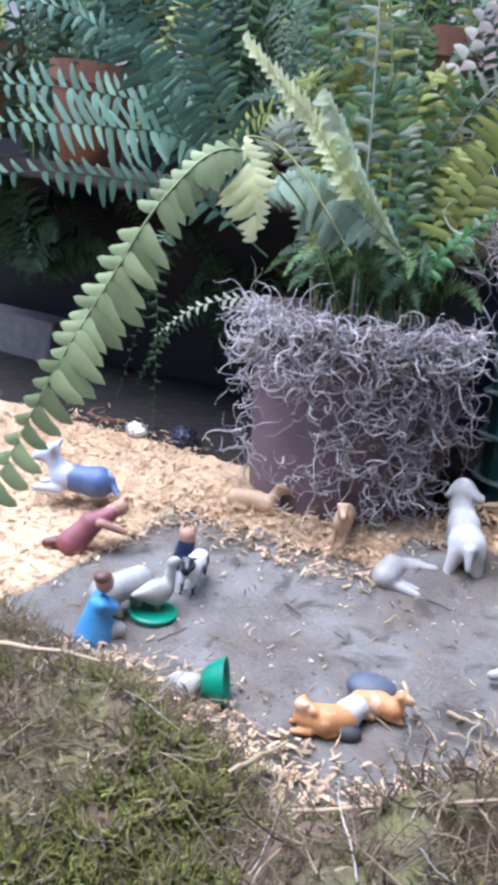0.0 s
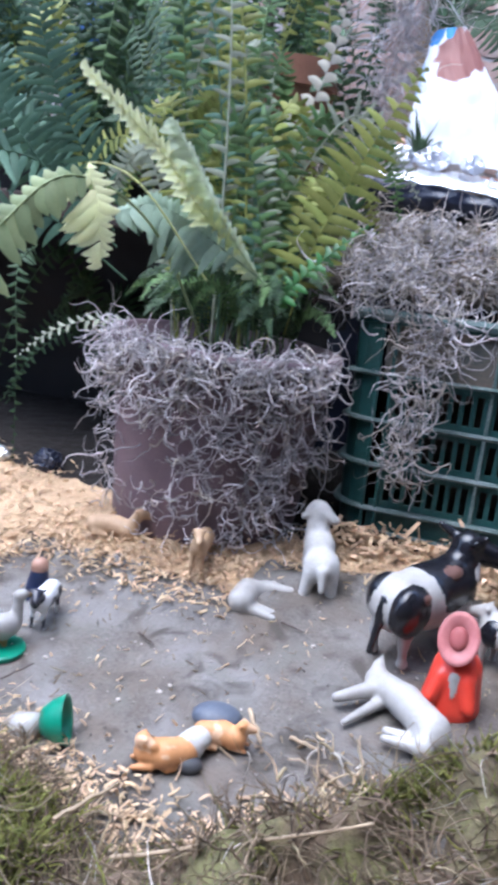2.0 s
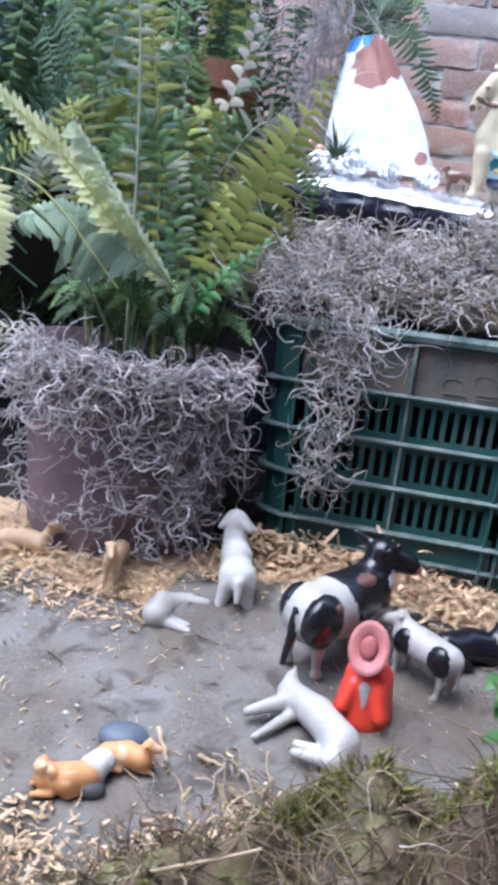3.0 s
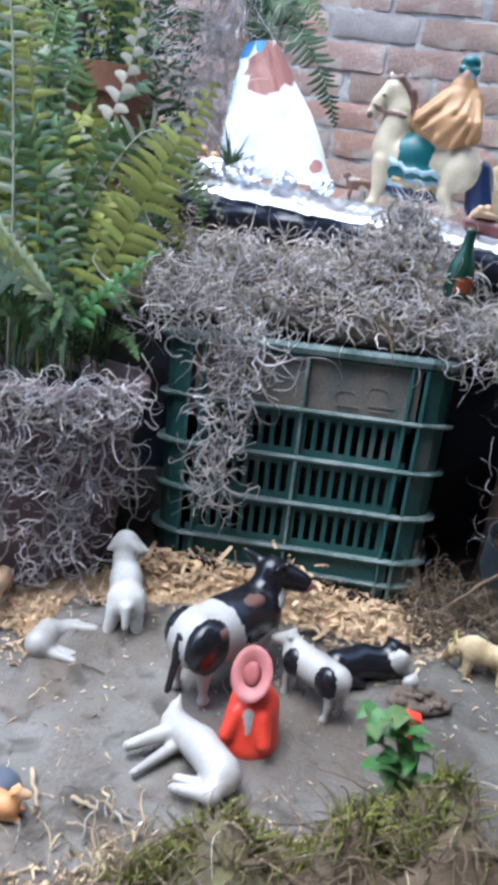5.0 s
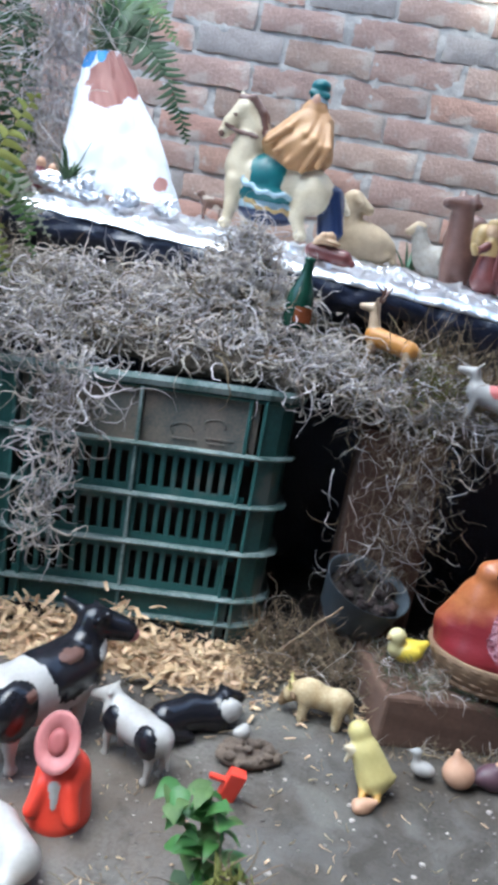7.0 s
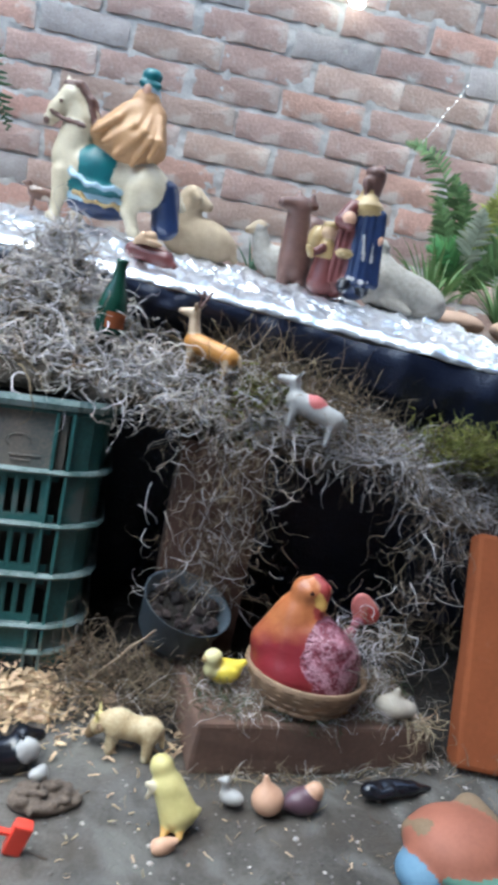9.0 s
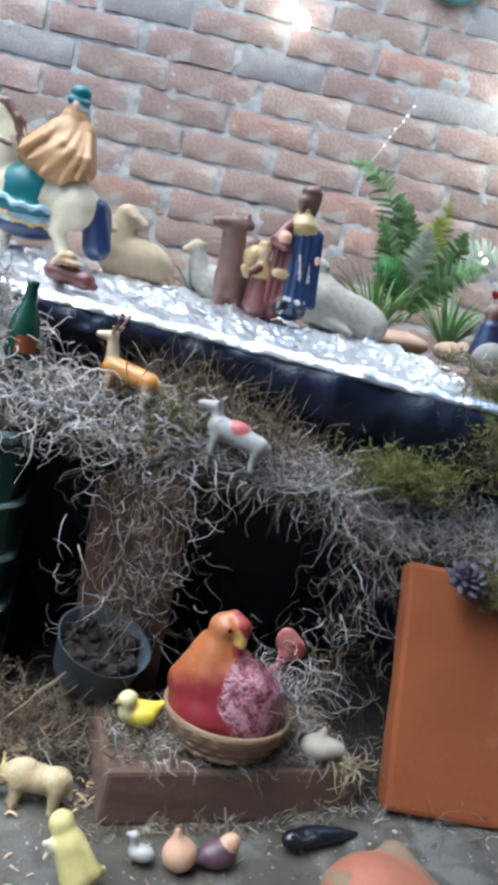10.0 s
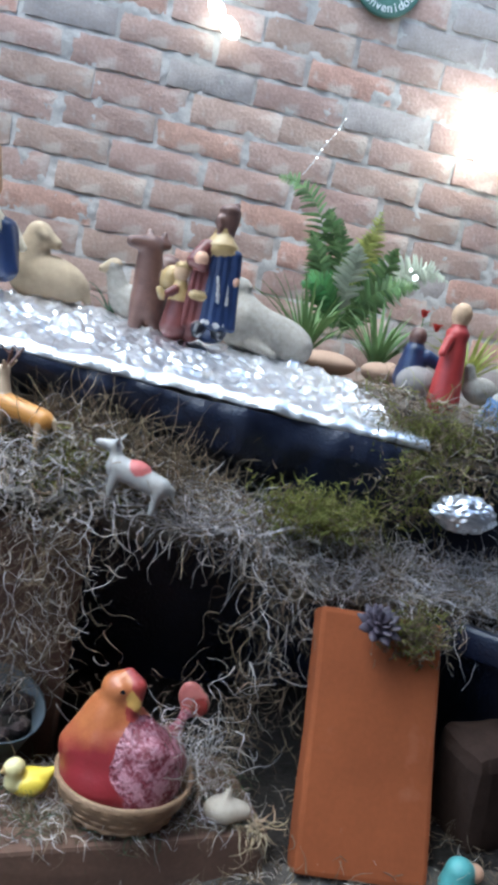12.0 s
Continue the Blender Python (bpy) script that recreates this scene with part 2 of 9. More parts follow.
WHITE = mat("white_glaze", (0.47, 0.457, 0.44), (0.30, 0.28, 0.26), rough=0.42, scale=22, fine=200, var=0.6, bump=0.25, stain=(0.36, 0.31, 0.27), stain_scale=26, stain_cut=0.68, grain=0.22)
WOOL = mat("wool_white", (0.60, 0.585, 0.565), (0.40, 0.385, 0.365), rough=0.85, scale=60, fine=420, var=0.5, bump=0.8, dist=0.003)
WOOL_TAN = mat("wool_tan", (0.46, 0.36, 0.24), (0.30, 0.23, 0.15), rough=0.85, scale=50, fine=420, var=0.5, bump=0.8, dist=0.003)
WOOL_GREY = mat("wool_grey", (0.40, 0.37, 0.325), (0.22, 0.20, 0.17), rough=0.9, scale=90, fine=420, var=0.5, bump=1.0, dist=0.004)
SPOTTED_SMALL = patch_mat("spotted_paint", (0.78, 0.78, 0.80), (0.03, 0.03, 0.045), scale=34, cut=0.56, seed=1.0, rough=0.3)
BLACKGLOSS = mat("glossy_black_paint", (0.014, 0.014, 0.019), (0.008, 0.008, 0.011), rough=0.22, scale=30, bump=0.1)
BLACKPAINT = patch_mat("black_paint", (0.014, 0.014, 0.02), (0.62, 0.62, 0.64), scale=15, cut=0.70, seed=2.0, rough=0.3)
ORANGEDOG = patch_mat("orange_paint", (0.60, 0.29, 0.12), (0.70, 0.45, 0.28), scale=40, cut=0.58, seed=5.0, rough=0.55)
BLUEWHITE = patch_mat("blue_white_paint", (0.56, 0.60, 0.70), (0.10, 0.15, 0.30), scale=20, cut=0.54, seed=4.0, rough=0.5)
FAWN = mat("fawn_paint", (0.58, 0.41, 0.26), (0.40, 0.255, 0.145), rough=0.6, scale=30, bump=0.2)
BLUECLOTH = mat("blue_robe", (0.10, 0.32, 0.62), (0.05, 0.20, 0.44), rough=0.5, scale=25, bump=0.3)
NAVY = mat("navy_robe", (0.020, 0.036, 0.105), (0.010, 0.018, 0.05), rough=0.35, scale=25, bump=0.3)
REDPAINT = mat("red_paint", (0.82, 0.075, 0.04), (0.66, 0.045, 0.028), rough=0.35, scale=25, bump=0.2)
MAROON = mat("maroon_paint", (0.17, 0.05, 0.045), (0.09, 0.028, 0.026), rough=0.4, scale=25, bump=0.2)
PINKHAT = mat("pink_hat", (0.58, 0.24, 0.24), (0.42, 0.13, 0.13), rough=0.55, scale=40, bump=0.3)
SKIN = mat("skin_paint", (0.48, 0.28, 0.20), (0.36, 0.20, 0.14), rough=0.5, scale=40, bump=0.1)
REDROBE = mat("dusty_red_robe", (0.34, 0.12, 0.13), (0.20, 0.06, 0.075), rough=0.55, scale=30, bump=0.3)
CREAM = mat("cream_horse", (0.66, 0.58, 0.42), (0.46, 0.38, 0.25), rough=0.4, scale=25, bump=0.2)
CAPE = mat("ochre_cape", (0.47, 0.27, 0.12), (0.33, 0.17, 0.07), rough=0.5, scale=20, bump=0.3)
TEAL = mat("teal_saddle", (0.018, 0.16, 0.17), (0.01, 0.085, 0.095), rough=0.4, scale=30, bump=0.2)
GOLD = mat("gold_trim", (0.44, 0.32, 0.14), (0.26, 0.17, 0.07), rough=0.4, scale=40, bump=0.2)
COMB = mat("dull_red_comb", (0.34, 0.05, 0.04), (0.22, 0.03, 0.03), rough=0.4, scale=50, bump=0.2)
BEAK = mat("ochre_beak", (0.60, 0.36, 0.10), (0.45, 0.25, 0.06), rough=0.45, scale=50, bump=0.1)
CAMEL = mat("camel_brown", (0.17, 0.09, 0.07), (0.09, 0.045, 0.035), rough=0.45, scale=40, bump=0.3)
YELLOW = mat("yellow_paint", (0.62, 0.54, 0.23), (0.48, 0.40, 0.15), rough=0.5, scale=50, bump=0.3)
CHICKYELLOW = mat("bright_yellow_paint", (0.85, 0.70, 0.10), (0.70, 0.52, 0.05), rough=0.4, scale=50, bump=0.2)
WICKER = mat("wicker", (0.30, 0.195, 0.115), (0.16, 0.095, 0.055), rough=0.7, scale=60, bump=0.6)
GREYBOWL = mat("grey_bowl", (0.085, 0.105, 0.125), (0.042, 0.053, 0.064), rough=0.4, scale=20, bump=0.2)
GREENPLASTIC = mat("green_plastic", (0.02, 0.26, 0.16), (0.012, 0.17, 0.10), rough=0.35, scale=20, bump=0.1)
STONE = mat("stone", (0.30, 0.27, 0.25), (0.17, 0.15, 0.14), rough=0.9, scale=40, bump=0.6)
STONE_TAN = mat("tan_stone", (0.40, 0.27, 0.19), (0.28, 0.18, 0.12), rough=0.85, scale=30, bump=0.4)
WOOD = mat("weathered_wood", (0.36, 0.27, 0.18), (0.20, 0.14, 0.09), rough=0.85, scale=30, bump=0.4)
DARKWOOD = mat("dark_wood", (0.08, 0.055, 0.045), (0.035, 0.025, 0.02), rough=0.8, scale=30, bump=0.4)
GLASSGREEN = mat("green_bottle", (0.018, 0.070, 0.045), (0.010, 0.040, 0.025), rough=0.2, scale=20, bump=0.05)
BLUEPLASTIC = mat("blue_plastic", (0.02, 0.09, 0.25), (0.012, 0.05, 0.15), rough=0.35, scale=20, bump=0.1)
PURPLE = mat("purple_brown_paint", (0.13, 0.07, 0.08), (0.07, 0.035, 0.05), rough=0.4, scale=40, bump=0.2)
PEACH = mat("peach_paint", (0.62, 0.38, 0.25), (0.48, 0.27, 0.17), rough=0.5, scale=40, bump=0.2)
TEALTOY = mat("turquoise_paint", (0.16, 0.42, 0.40), (0.08, 0.28, 0.27), rough=0.45, scale=40, bump=0.2)
SIGNGREEN = mat("green_sign", (0.08, 0.17, 0.13), (0.04, 0.10, 0.08), rough=0.5, scale=30, bump=0.2)
LETTER = mat("white_lettering", (0.78, 0.80, 0.78), (0.65, 0.67, 0.65), rough=0.6, scale=40, bump=0.05)
REDFLOWER = mat("red_petal", (0.70, 0.07, 0.05), (0.5, 0.03, 0.03), rough=0.6, scale=50, bump=0.1, back=0.2)
GRASSLEAF = mat("pot_plant_leaf", (0.10, 0.26, 0.07), (0.05, 0.15, 0.035), rough=0.45, scale=30, island=0.35, bump=0.1, back=0.25)
GREYWALL = mat("grey_plaster", (0.30, 0.28, 0.30), (0.20, 0.185, 0.20), rough=0.95, scale=8, bump=0.4)


def hen_paint():
    """Orange head running down into a maroon body."""
    m = mat("hen_paint", (0.46, 0.17, 0.062), (0.36, 0.11, 0.040), rough=0.32, scale=40, bump=0.5, dist=0.002)
    n, l = m.node_tree.nodes, m.node_tree.links
    b = n["Principled BSDF"]
    src = b.inputs["Base Color"].links[0].from_socket
    tc = n.new("ShaderNodeTexCoord"); sep = n.new("ShaderNodeSeparateXYZ"); nz = n.new("ShaderNodeTexNoise")
    nz.inputs["Scale"].default_value = 60
    l.new(tc.outputs["Object"], sep.inputs[0]); l.new(tc.outputs["Object"], nz.inputs["Vector"])
    add_ = n.new("ShaderNodeMath"); add_.operation = 'MULTIPLY_ADD'; add_.inputs[1].default_value = 0.03
    slant = n.new("ShaderNodeMath"); slant.operation = 'MULTIPLY_ADD'; slant.inputs[1].default_value = -0.40
    l.new(sep.outputs["X"], slant.inputs[0]); l.new(sep.outputs["Z"], slant.inputs[2])
    l.new(nz.outputs["Fac"], add_.inputs[0]); l.new(slant.outputs[0], add_.inputs[2])
    r = n.new("ShaderNodeMapRange"); r.inputs["From Min"].default_value = 0.100; r.inputs["From Max"].default_value = 0.132
    l.new(add_.outputs[0], r.inputs["Value"])
    mx = n.new("ShaderNodeMix"); mx.data_type = 'RGBA'
    mx.inputs["A"].default_value = (0.20, 0.018, 0.024, 1)
    l.new(r.outputs[0], mx.inputs["Factor"]); l.new(src, mx.inputs["B"]); l.new(mx.outputs["Result"], b.inputs["Base Color"])
    # pale flecked feathers on one flank
    nf = n.new("ShaderNodeTexNoise"); nf.inputs["Scale"].default_value = 300; nf.inputs["Detail"].default_value = 3
    l.new(tc.outputs["Object"], nf.inputs["Vector"])
    f1 = n.new("ShaderNodeMapRange"); f1.inputs["From Min"].default_value, f1.inputs["From Max"].default_value = 0.48, 0.66
    l.new(nf.outputs["Fac"], f1.inputs["Value"])
    sx = n.new("ShaderNodeMath"); sx.operation = 'MULTIPLY_ADD'; sx.inputs[1].default_value = 0.05
    l.new(nz.outputs["Fac"], sx.inputs[0]); l.new(sep.outputs["X"], sx.inputs[2])
    f2 = n.new("ShaderNodeMapRange"); f2.inputs["From Min"].default_value, f2.inputs["From Max"].default_value = 0.03, 0.065
    f2.inputs["To Max"].default_value = 0.6
    l.new(sx.outputs[0], f2.inputs["Value"])
    fm = n.new("ShaderNodeMath"); fm.operation = 'MULTIPLY'
    l.new(f1.outputs[0], fm.inputs[0]); l.new(f2.outputs[0], fm.inputs[1])
    m3 = n.new("ShaderNodeMix"); m3.data_type = 'RGBA'; m3.inputs["B"].default_value = (0.44, 0.30, 0.34, 1)
    l.new(fm.outputs[0], m3.inputs["Factor"]); l.new(mx.outputs["Result"], m3.inputs["A"]); l.new(m3.outputs["Result"], b.inputs["Base Color"])
    return m


HENPAINT = hen_paint()
BULB = glow_mat("bulb_glow", (1.0, 0.98, 0.92), 4.0)
SPARK = glow_mat("fairy_light_glow", (1.0, 0.97, 0.9), 1.3)


# ---- building helpers ----
def mesh_from(name, verts, faces, mats, slots=None, smooth=True):
    me = bpy.data.meshes.new(name)
    verts = np.asarray(verts, dtype=np.float32).reshape(-1, 3)
    if isinstance(faces, np.ndarray):
        count, sides = faces.shape
        me.vertices.add(len(verts)); me.vertices.foreach_set("co", verts.ravel())
        me.loops.add(count * sides); me.loops.foreach_set("vertex_index", faces.ravel().astype(np.int32))
        me.polygons.add(count); me.polygons.foreach_set("loop_start", np.arange(0, count * sides, sides, dtype=np.int32))
        me.update(calc_edges=True)
    else:
        me.from_pydata([tuple(v) for v in verts], [], faces)
    for m in (mats if isinstance(mats, (list, tuple)) else [mats]):
        me.materials.append(m)
    if slots is not None:
        me.polygons.foreach_set("material_index", np.asarray(slots, dtype=np.int32))
    me.polygons.foreach_set("use_smooth", np.full(len(me.polygons), smooth))
    me.validate()
    me.update()
    return me


def part(name, bm, material, parent, label="", smooth=False):
    """Links a bmesh as one mesh object under a thing or part."""
    me = bpy.data.meshes.new(name)
    bm.normal_update()
    bm.to_mesh(me); bm.free()
    me.materials.append(material)
    me.polygons.foreach_set("use_smooth", np.full(len(me.polygons), smooth))
    ob = new(name, me)
    ob.parent = parent
    return tagged(ob, label)


def part_mesh(name, me, parent, label=""):
    ob = new(name, me)
    ob.parent = parent
    return tagged(ob, label)


def empty(name, m, label, category, group="", kind=""):
    ob = new(name)
    ob.empty_display_size = 0.02
    ob.matrix_world = m
    return tagged(ob, label, category, group, kind)


def box_bm(sx, sy, sz, bevel=0.0, centre=(0, 0, 0), rough=0.0, cuts=0, seed=0):
    bm = bmesh.new()
    bmesh.ops.create_cube(bm, size=1, matrix=Matrix.Translation(centre) @ Matrix.Diagonal((sx, sy, sz, 1)))
    if bevel:
        bmesh.ops.bevel(bm, geom=bm.edges[:], offset=bevel, segments=2, profile=0.6, affect='EDGES')
    if cuts:
        bmesh.ops.subdivide_edges(bm, edges=bm.edges[:], cuts=cuts, use_grid_fill=True)
    if rough:
        for v in bm.verts:
            v.co += noise.noise_vector(v.co * 22 + Vector((seed, 0, 0))) * rough + noise.noise_vector(v.co * 70 + Vector((0, seed, 0))) * rough * 0.5
    return bm


def lathe_bm(profile, seg=28, wobble=0.0, ring=False):
    """A turned shape round z from (radius, height) pairs."""
    bm = bmesh.new()
    rings = []
    for r, z in profile:
        rings.append([bm.verts.new((r * math.cos(a) * (1 + wobble * math.sin(3 * a + z * 30)), r * math.sin(a), z)) for a in (2 * math.pi * i / seg for i in range(seg))])
    for a, b in zip(rings, rings[1:] + (rings[:1] if ring else [])):
        for i in range(seg):
            bm.faces.new((a[i], a[(i + 1) % seg], b[(i + 1) % seg], b[i]))
    if not ring:
        bm.faces.new(list(reversed(rings[0])))
        bm.faces.new(rings[-1])
    return bm


def grid_mesh(name, fn, us, vs, material, smooth=True, thick=0.0):
    """A sheet from fn(u, v) -> (x, y, z) over arrays us, vs; thick adds an underside."""
    nu, nv = len(us), len(vs)
    top = np.array([fn(u, v) for u in us for v in vs], dtype=np.float32)
    idx = np.arange(nu * nv).reshape(nu, nv)
    q = np.stack([idx[:-1, :-1], idx[1:, :-1], idx[1:, 1:], idx[:-1, 1:]], -1).reshape(-1, 4)
    if thick:
        low = top.copy(); low[:, 2] -= thick
        off = nu * nv
        ring = np.concatenate([idx[:, 0], idx[-1, 1:], idx[-2::-1, -1], idx[0, -2:0:-1]])
        nxt = np.roll(ring, -1)
        side = np.stack([ring, ring + off, nxt + off, nxt], -1)
        q = np.concatenate([q, q[:, ::-1] + off, side])
        top = np.concatenate([top, low])
    return mesh_from(name, top, q, material, smooth=smooth)


def tubes(name, P, R, mats, sides=3, slots=None, closed=True):
    """Strands: P (n, s, 3) centre lines, R (n, s) radii."""
    n, s, _ = P.shape
    T = np.gradient(P, axis=1)
    T /= np.linalg.norm(T, axis=2, keepdims=True) + 1e-9
    ref = np.where(np.abs(T[..., 2:3]) < 0.9, np.array([0, 0, 1.0]), np.array([1.0, 0, 0]))
    U = np.cross(T, ref); U /= np.linalg.norm(U, axis=2, keepdims=True) + 1e-9
    V = np.cross(T, U)
    ang = 2 * np.pi * np.arange(sides) / sides
    ring = P[:, :, None, :] + R[:, :, None, None] * (U[:, :, None, :] * np.cos(ang)[None, None, :, None] + V[:, :, None, :] * np.sin(ang)[None, None, :, None])
    idx = np.arange(n * s * sides).reshape(n, s, sides)
    a, b = idx[:, :-1, :], idx[:, 1:, :]
    f = np.stack([a, np.roll(a, -1, 2), np.roll(b, -1, 2), b], -1).reshape(-1, 4)
    sl = None if slots is None else np.repeat(slots, (s - 1) * sides)
    return mesh_from(name, ring.reshape(-1, 3), f, mats, sl)


def curl(rng, roots, heads, length, segs=9, wander=0.9, sag=0.0, spread=0.25):
    """Centre lines of wandering strands that start at roots along heads."""
    n = len(roots)
    L = length * (0.55 + 0.9 * rng.random(n))
    step = (L / segs)[:, None]
    d = heads + rng.normal(0, spread, (n, 3)); d /= np.linalg.norm(d, axis=1, keepdims=True)
    axis = rng.normal(0, 1, (n, 3))
    # strands of one small patch share a lock
    cell = np.floor((roots + rng.normal(0, 0.004, (n, 3))) / 0.022).astype(np.int64)
    _, first, inverse = np.unique(cell @ np.array([1000003, 1009, 1]), return_index=True, return_inverse=True)
    lock = first[inverse.ravel()]
    roots = roots * 0.72 + roots[lock] * 0.28
    d = d * 0.55 + d[lock] * 0.45
    axis = axis * 0.6 + axis[lock] * 0.6
    P = np.empty((n, segs + 1, 3)); P[:, 0] = roots
    for i in range(segs):
        axis = axis * 0.85 + rng.normal(0, 0.42, (n, 3))
        d = d + wander * 0.5 * np.cross(axis / (np.linalg.norm(axis, axis=1, keepdims=True) + 1e-9), d) + rng.normal(0, 0.27 * wander, (n, 3))
        d[:, 2] -= sag
        d /= np.linalg.norm(d, axis=1, keepdims=True)
        P[:, i + 1] = P[:, i] + d * step
    return P


# -- organic solids from blended round cones and ellipsoids --
def dist(prim, X):
    if prim[0] == 'c':
        _, a, b, ra, rb, *_ = prim
        a, b = np.array(a, float), np.array(b, float)
        ab = b - a
        t = np.clip(((X - a) @ ab) / (ab @ ab + 1e-12), 0, 1)
        return np.linalg.norm(X - a - t[..., None] * ab, axis=-1) - (ra + (rb - ra) * t)
    _, c, r, *_ = prim
    c, r = np.array(c, float), np.array(r, float)
    k0 = np.linalg.norm((X - c) / r, axis=-1)
    k1 = np.linalg.norm((X - c) / (r * r), axis=-1) + 1e-9
    return k0 * (k0 - 1) / k1


def blob_mesh(name, prims, mats, res=46, k=0.004):
    """One closed mesh of the smoothly joined prims ('c', a, b, ra, rb, slot) and ('e', centre, radii, slot)."""
    lo, hi = np.full(3, 1e9), np.full(3, -1e9)
    for p in prims:
        if p[0] == 'c':
            for q, r in ((p[1], p[3]), (p[2], p[4])):
                lo, hi = np.minimum(lo, np.array(q) - r), np.maximum(hi, np.array(q) + r)
        else:
            lo, hi = np.minimum(lo, np.array(p[1]) - p[2]), np.maximum(hi, np.array(p[1]) + p[2])
    h = float((hi - lo).max()) / res
    lo, hi = lo - 2.5 * h, hi + 2.5 * h
    ax = [np.arange(lo[i], hi[i] + h, h) for i in range(3)]
    X = np.stack(np.meshgrid(*ax, indexing='ij'), -1)
    F = None
    for p in prims:
        d = dist(p, X)
        if F is None:
            F = d
        else:
            m = np.clip(0.5 + 0.5 * (F - d) / k, 0, 1)
            F = F * (1 - m) + d * m - k * m * (1 - m)
    S = F < 0
    corners = [(i, j, l) for i in (0, 1) for j in (0, 1) for l in (0, 1)]
    n = [s - 1 for s in F.shape]
    cut = lambda A, c: A[c[0]:c[0] + n[0], c[1]:c[1] + n[1], c[2]:c[2] + n[2]]
    inside = sum(cut(S, c).astype(int) for c in corners)
    act = (inside > 0) & (inside < 8)
    I = np.argwhere(act)
    vid = np.full(act.shape, -1); vid[act] = np.arange(len(I))
    acc, cnt = np.zeros((len(I), 3)), np.zeros(len(I))
    for c in corners:
        for e in range(3):
            if c[e]:
                continue
            c2 = list(c); c2[e] = 1
            f0 = F[I[:, 0] + c[0], I[:, 1] + c[1], I[:, 2] + c[2]]
            f1 = F[I[:, 0] + c2[0], I[:, 1] + c2[1], I[:, 2] + c2[2]]
            x = (f0 < 0) != (f1 < 0)
            t = np.where(x, f0 / np.where(x, f0 - f1, 1), 0)
            pt = I + np.array(c); pt = pt.astype(float); pt[:, e] += t
            acc += pt * x[:, None]; cnt += x
    V = lo + h * acc / cnt[:, None]
    faces = []
    for e in range(3):
        o1, o2 = [(1, 2), (2, 0), (0, 1)][e]
        A = np.take(S, range(0, S.shape[e] - 1), axis=e); B = np.take(S, range(1, S.shape[e]), axis=e)
        E = np.argwhere(A != B)
        E = E[(E[:, o1] > 0) & (E[:, o2] > 0) & (E[:, o1] < S.shape[o1] - 1) & (E[:, o2] < S.shape[o2] - 1)]
        sgn = A[E[:, 0], E[:, 1], E[:, 2]]
        def cell(d1, d2):
            q = E.copy(); q[:, o1] -= d1; q[:, o2] -= d2
            return vid[q[:, 0], q[:, 1], q[:, 2]]
        quad = np.stack([cell(1, 1), cell(0, 1), cell(0, 0), cell(1, 0)], -1)
        quad[~sgn] = quad[~sgn][:, ::-1]
        faces.append(quad)
    Q = np.concatenate(faces)
    Q = Q[(Q >= 0).all(1)]
    mid = V[Q].mean(1)
    D = np.stack([dist(p, mid) for p in prims])
    slots = np.array([p[-1] for p in prims])[D.argmin(0)]
    return mesh_from(name, V, Q, mats, slots)


def figure(name, prims, mats, m, label, category, group="", res=46, k=0.004):
    ob = new(name, blob_mesh(name, prims, mats, res, k))
    ob.matrix_world = m
    return tagged(ob, label, category, group)


def ground_z(x, y):
    return 0.09 * (y - 0.85) + 0.03 * x if y < 1.15 else 0.027 + 0.03 * x


def on_ground(x, y, rz=0.0, up=0.0, rx=0.0, ry=0.0):
    return pose(x, y, ground_z(x, y) + up, rx, ry, rz)


# ---- the setting ----
def bank_line(x):
    """Front edge of the moss bank, as y over x."""
    return float(np.interp(x, (-0.45, -0.39, -0.25, -0.18, -0.13, -0.09, -0.04, 0.05, 0.12, 0.20, 0.30, 0.38), (0.47, 0.465, 0.465, 0.44, 0.41, 0.415, 0.455, 0.52, 0.545, 0.575, 0.60, 0.58)))


def bank_crest(x):
    """Height of the moss bank over the dirt."""
    return float(np.interp(x, (-0.45, -0.35, -0.25, -0.17, -0.12, -0.07, -0.02, 0.05, 0.12, 0.18, 0.23, 0.28, 0.34, 0.40), (0.068, 0.060, 0.066, 0.055, 0.052, 0.092, 0.120, 0.135, 0.148, 0.175, 0.185, 0.15, 0.06, 0.0)))


def bank_height(x, y):
    """Rise of the moss bank in the foreground."""
    d = bank_line(x) - y
    if d < -0.05:
        return 0.0
    up = min(1.0, max(0.0, (d + 0.05) / 0.13))
    up = up * up * (3 - 2 * up)
    lumps = 0.90 + 0.26 * noise.noise(Vector((x * 9, y * 9, 3.0))) + 0.30 * noise.noise(Vector((x * 24, y * 24, 1.0)))
    return up * bank_crest(x) * lumps


def heap(x, y):
    """Low heap of shavings along the back of the dirt."""
    back = 0.79 + 0.22 * math.exp(-((x + 0.75) / 0.25) ** 2) * 0.2 + max(0.0, x + 0.2) * 0.5
    up = min(1.0, max(0.0, (y - back + 0.05) / 0.12))
    low = min(1.0, max(0.0, (x - 0.02) / 0.16))
    return 0.028 * (1 - 0.8 * low) * up * up * (3 - 2 * up) if x < 0.28 else 0.0


def land(x, y):
    near = noise.noise(Vector((x * 9, y * 9, 0))) * 0.005 + noise.noise(Vector((x * 38, y * 38, 5))) * 0.0022 + noise.noise(Vector((x * 95, y * 95, 2))) * 0.0012
    if y < 0.0:
        return ground_z(x, 0.0) + 0.02
    dip = 0.013 * math.exp(-((x - 0.50) / 0.16) ** 2 - ((y - 0.987 - 0.22 * (x - 0.5)) / 0.028) ** 2)
    return ground_z(x, y) + near + bank_height(x, y) + heap(x, y) - dip


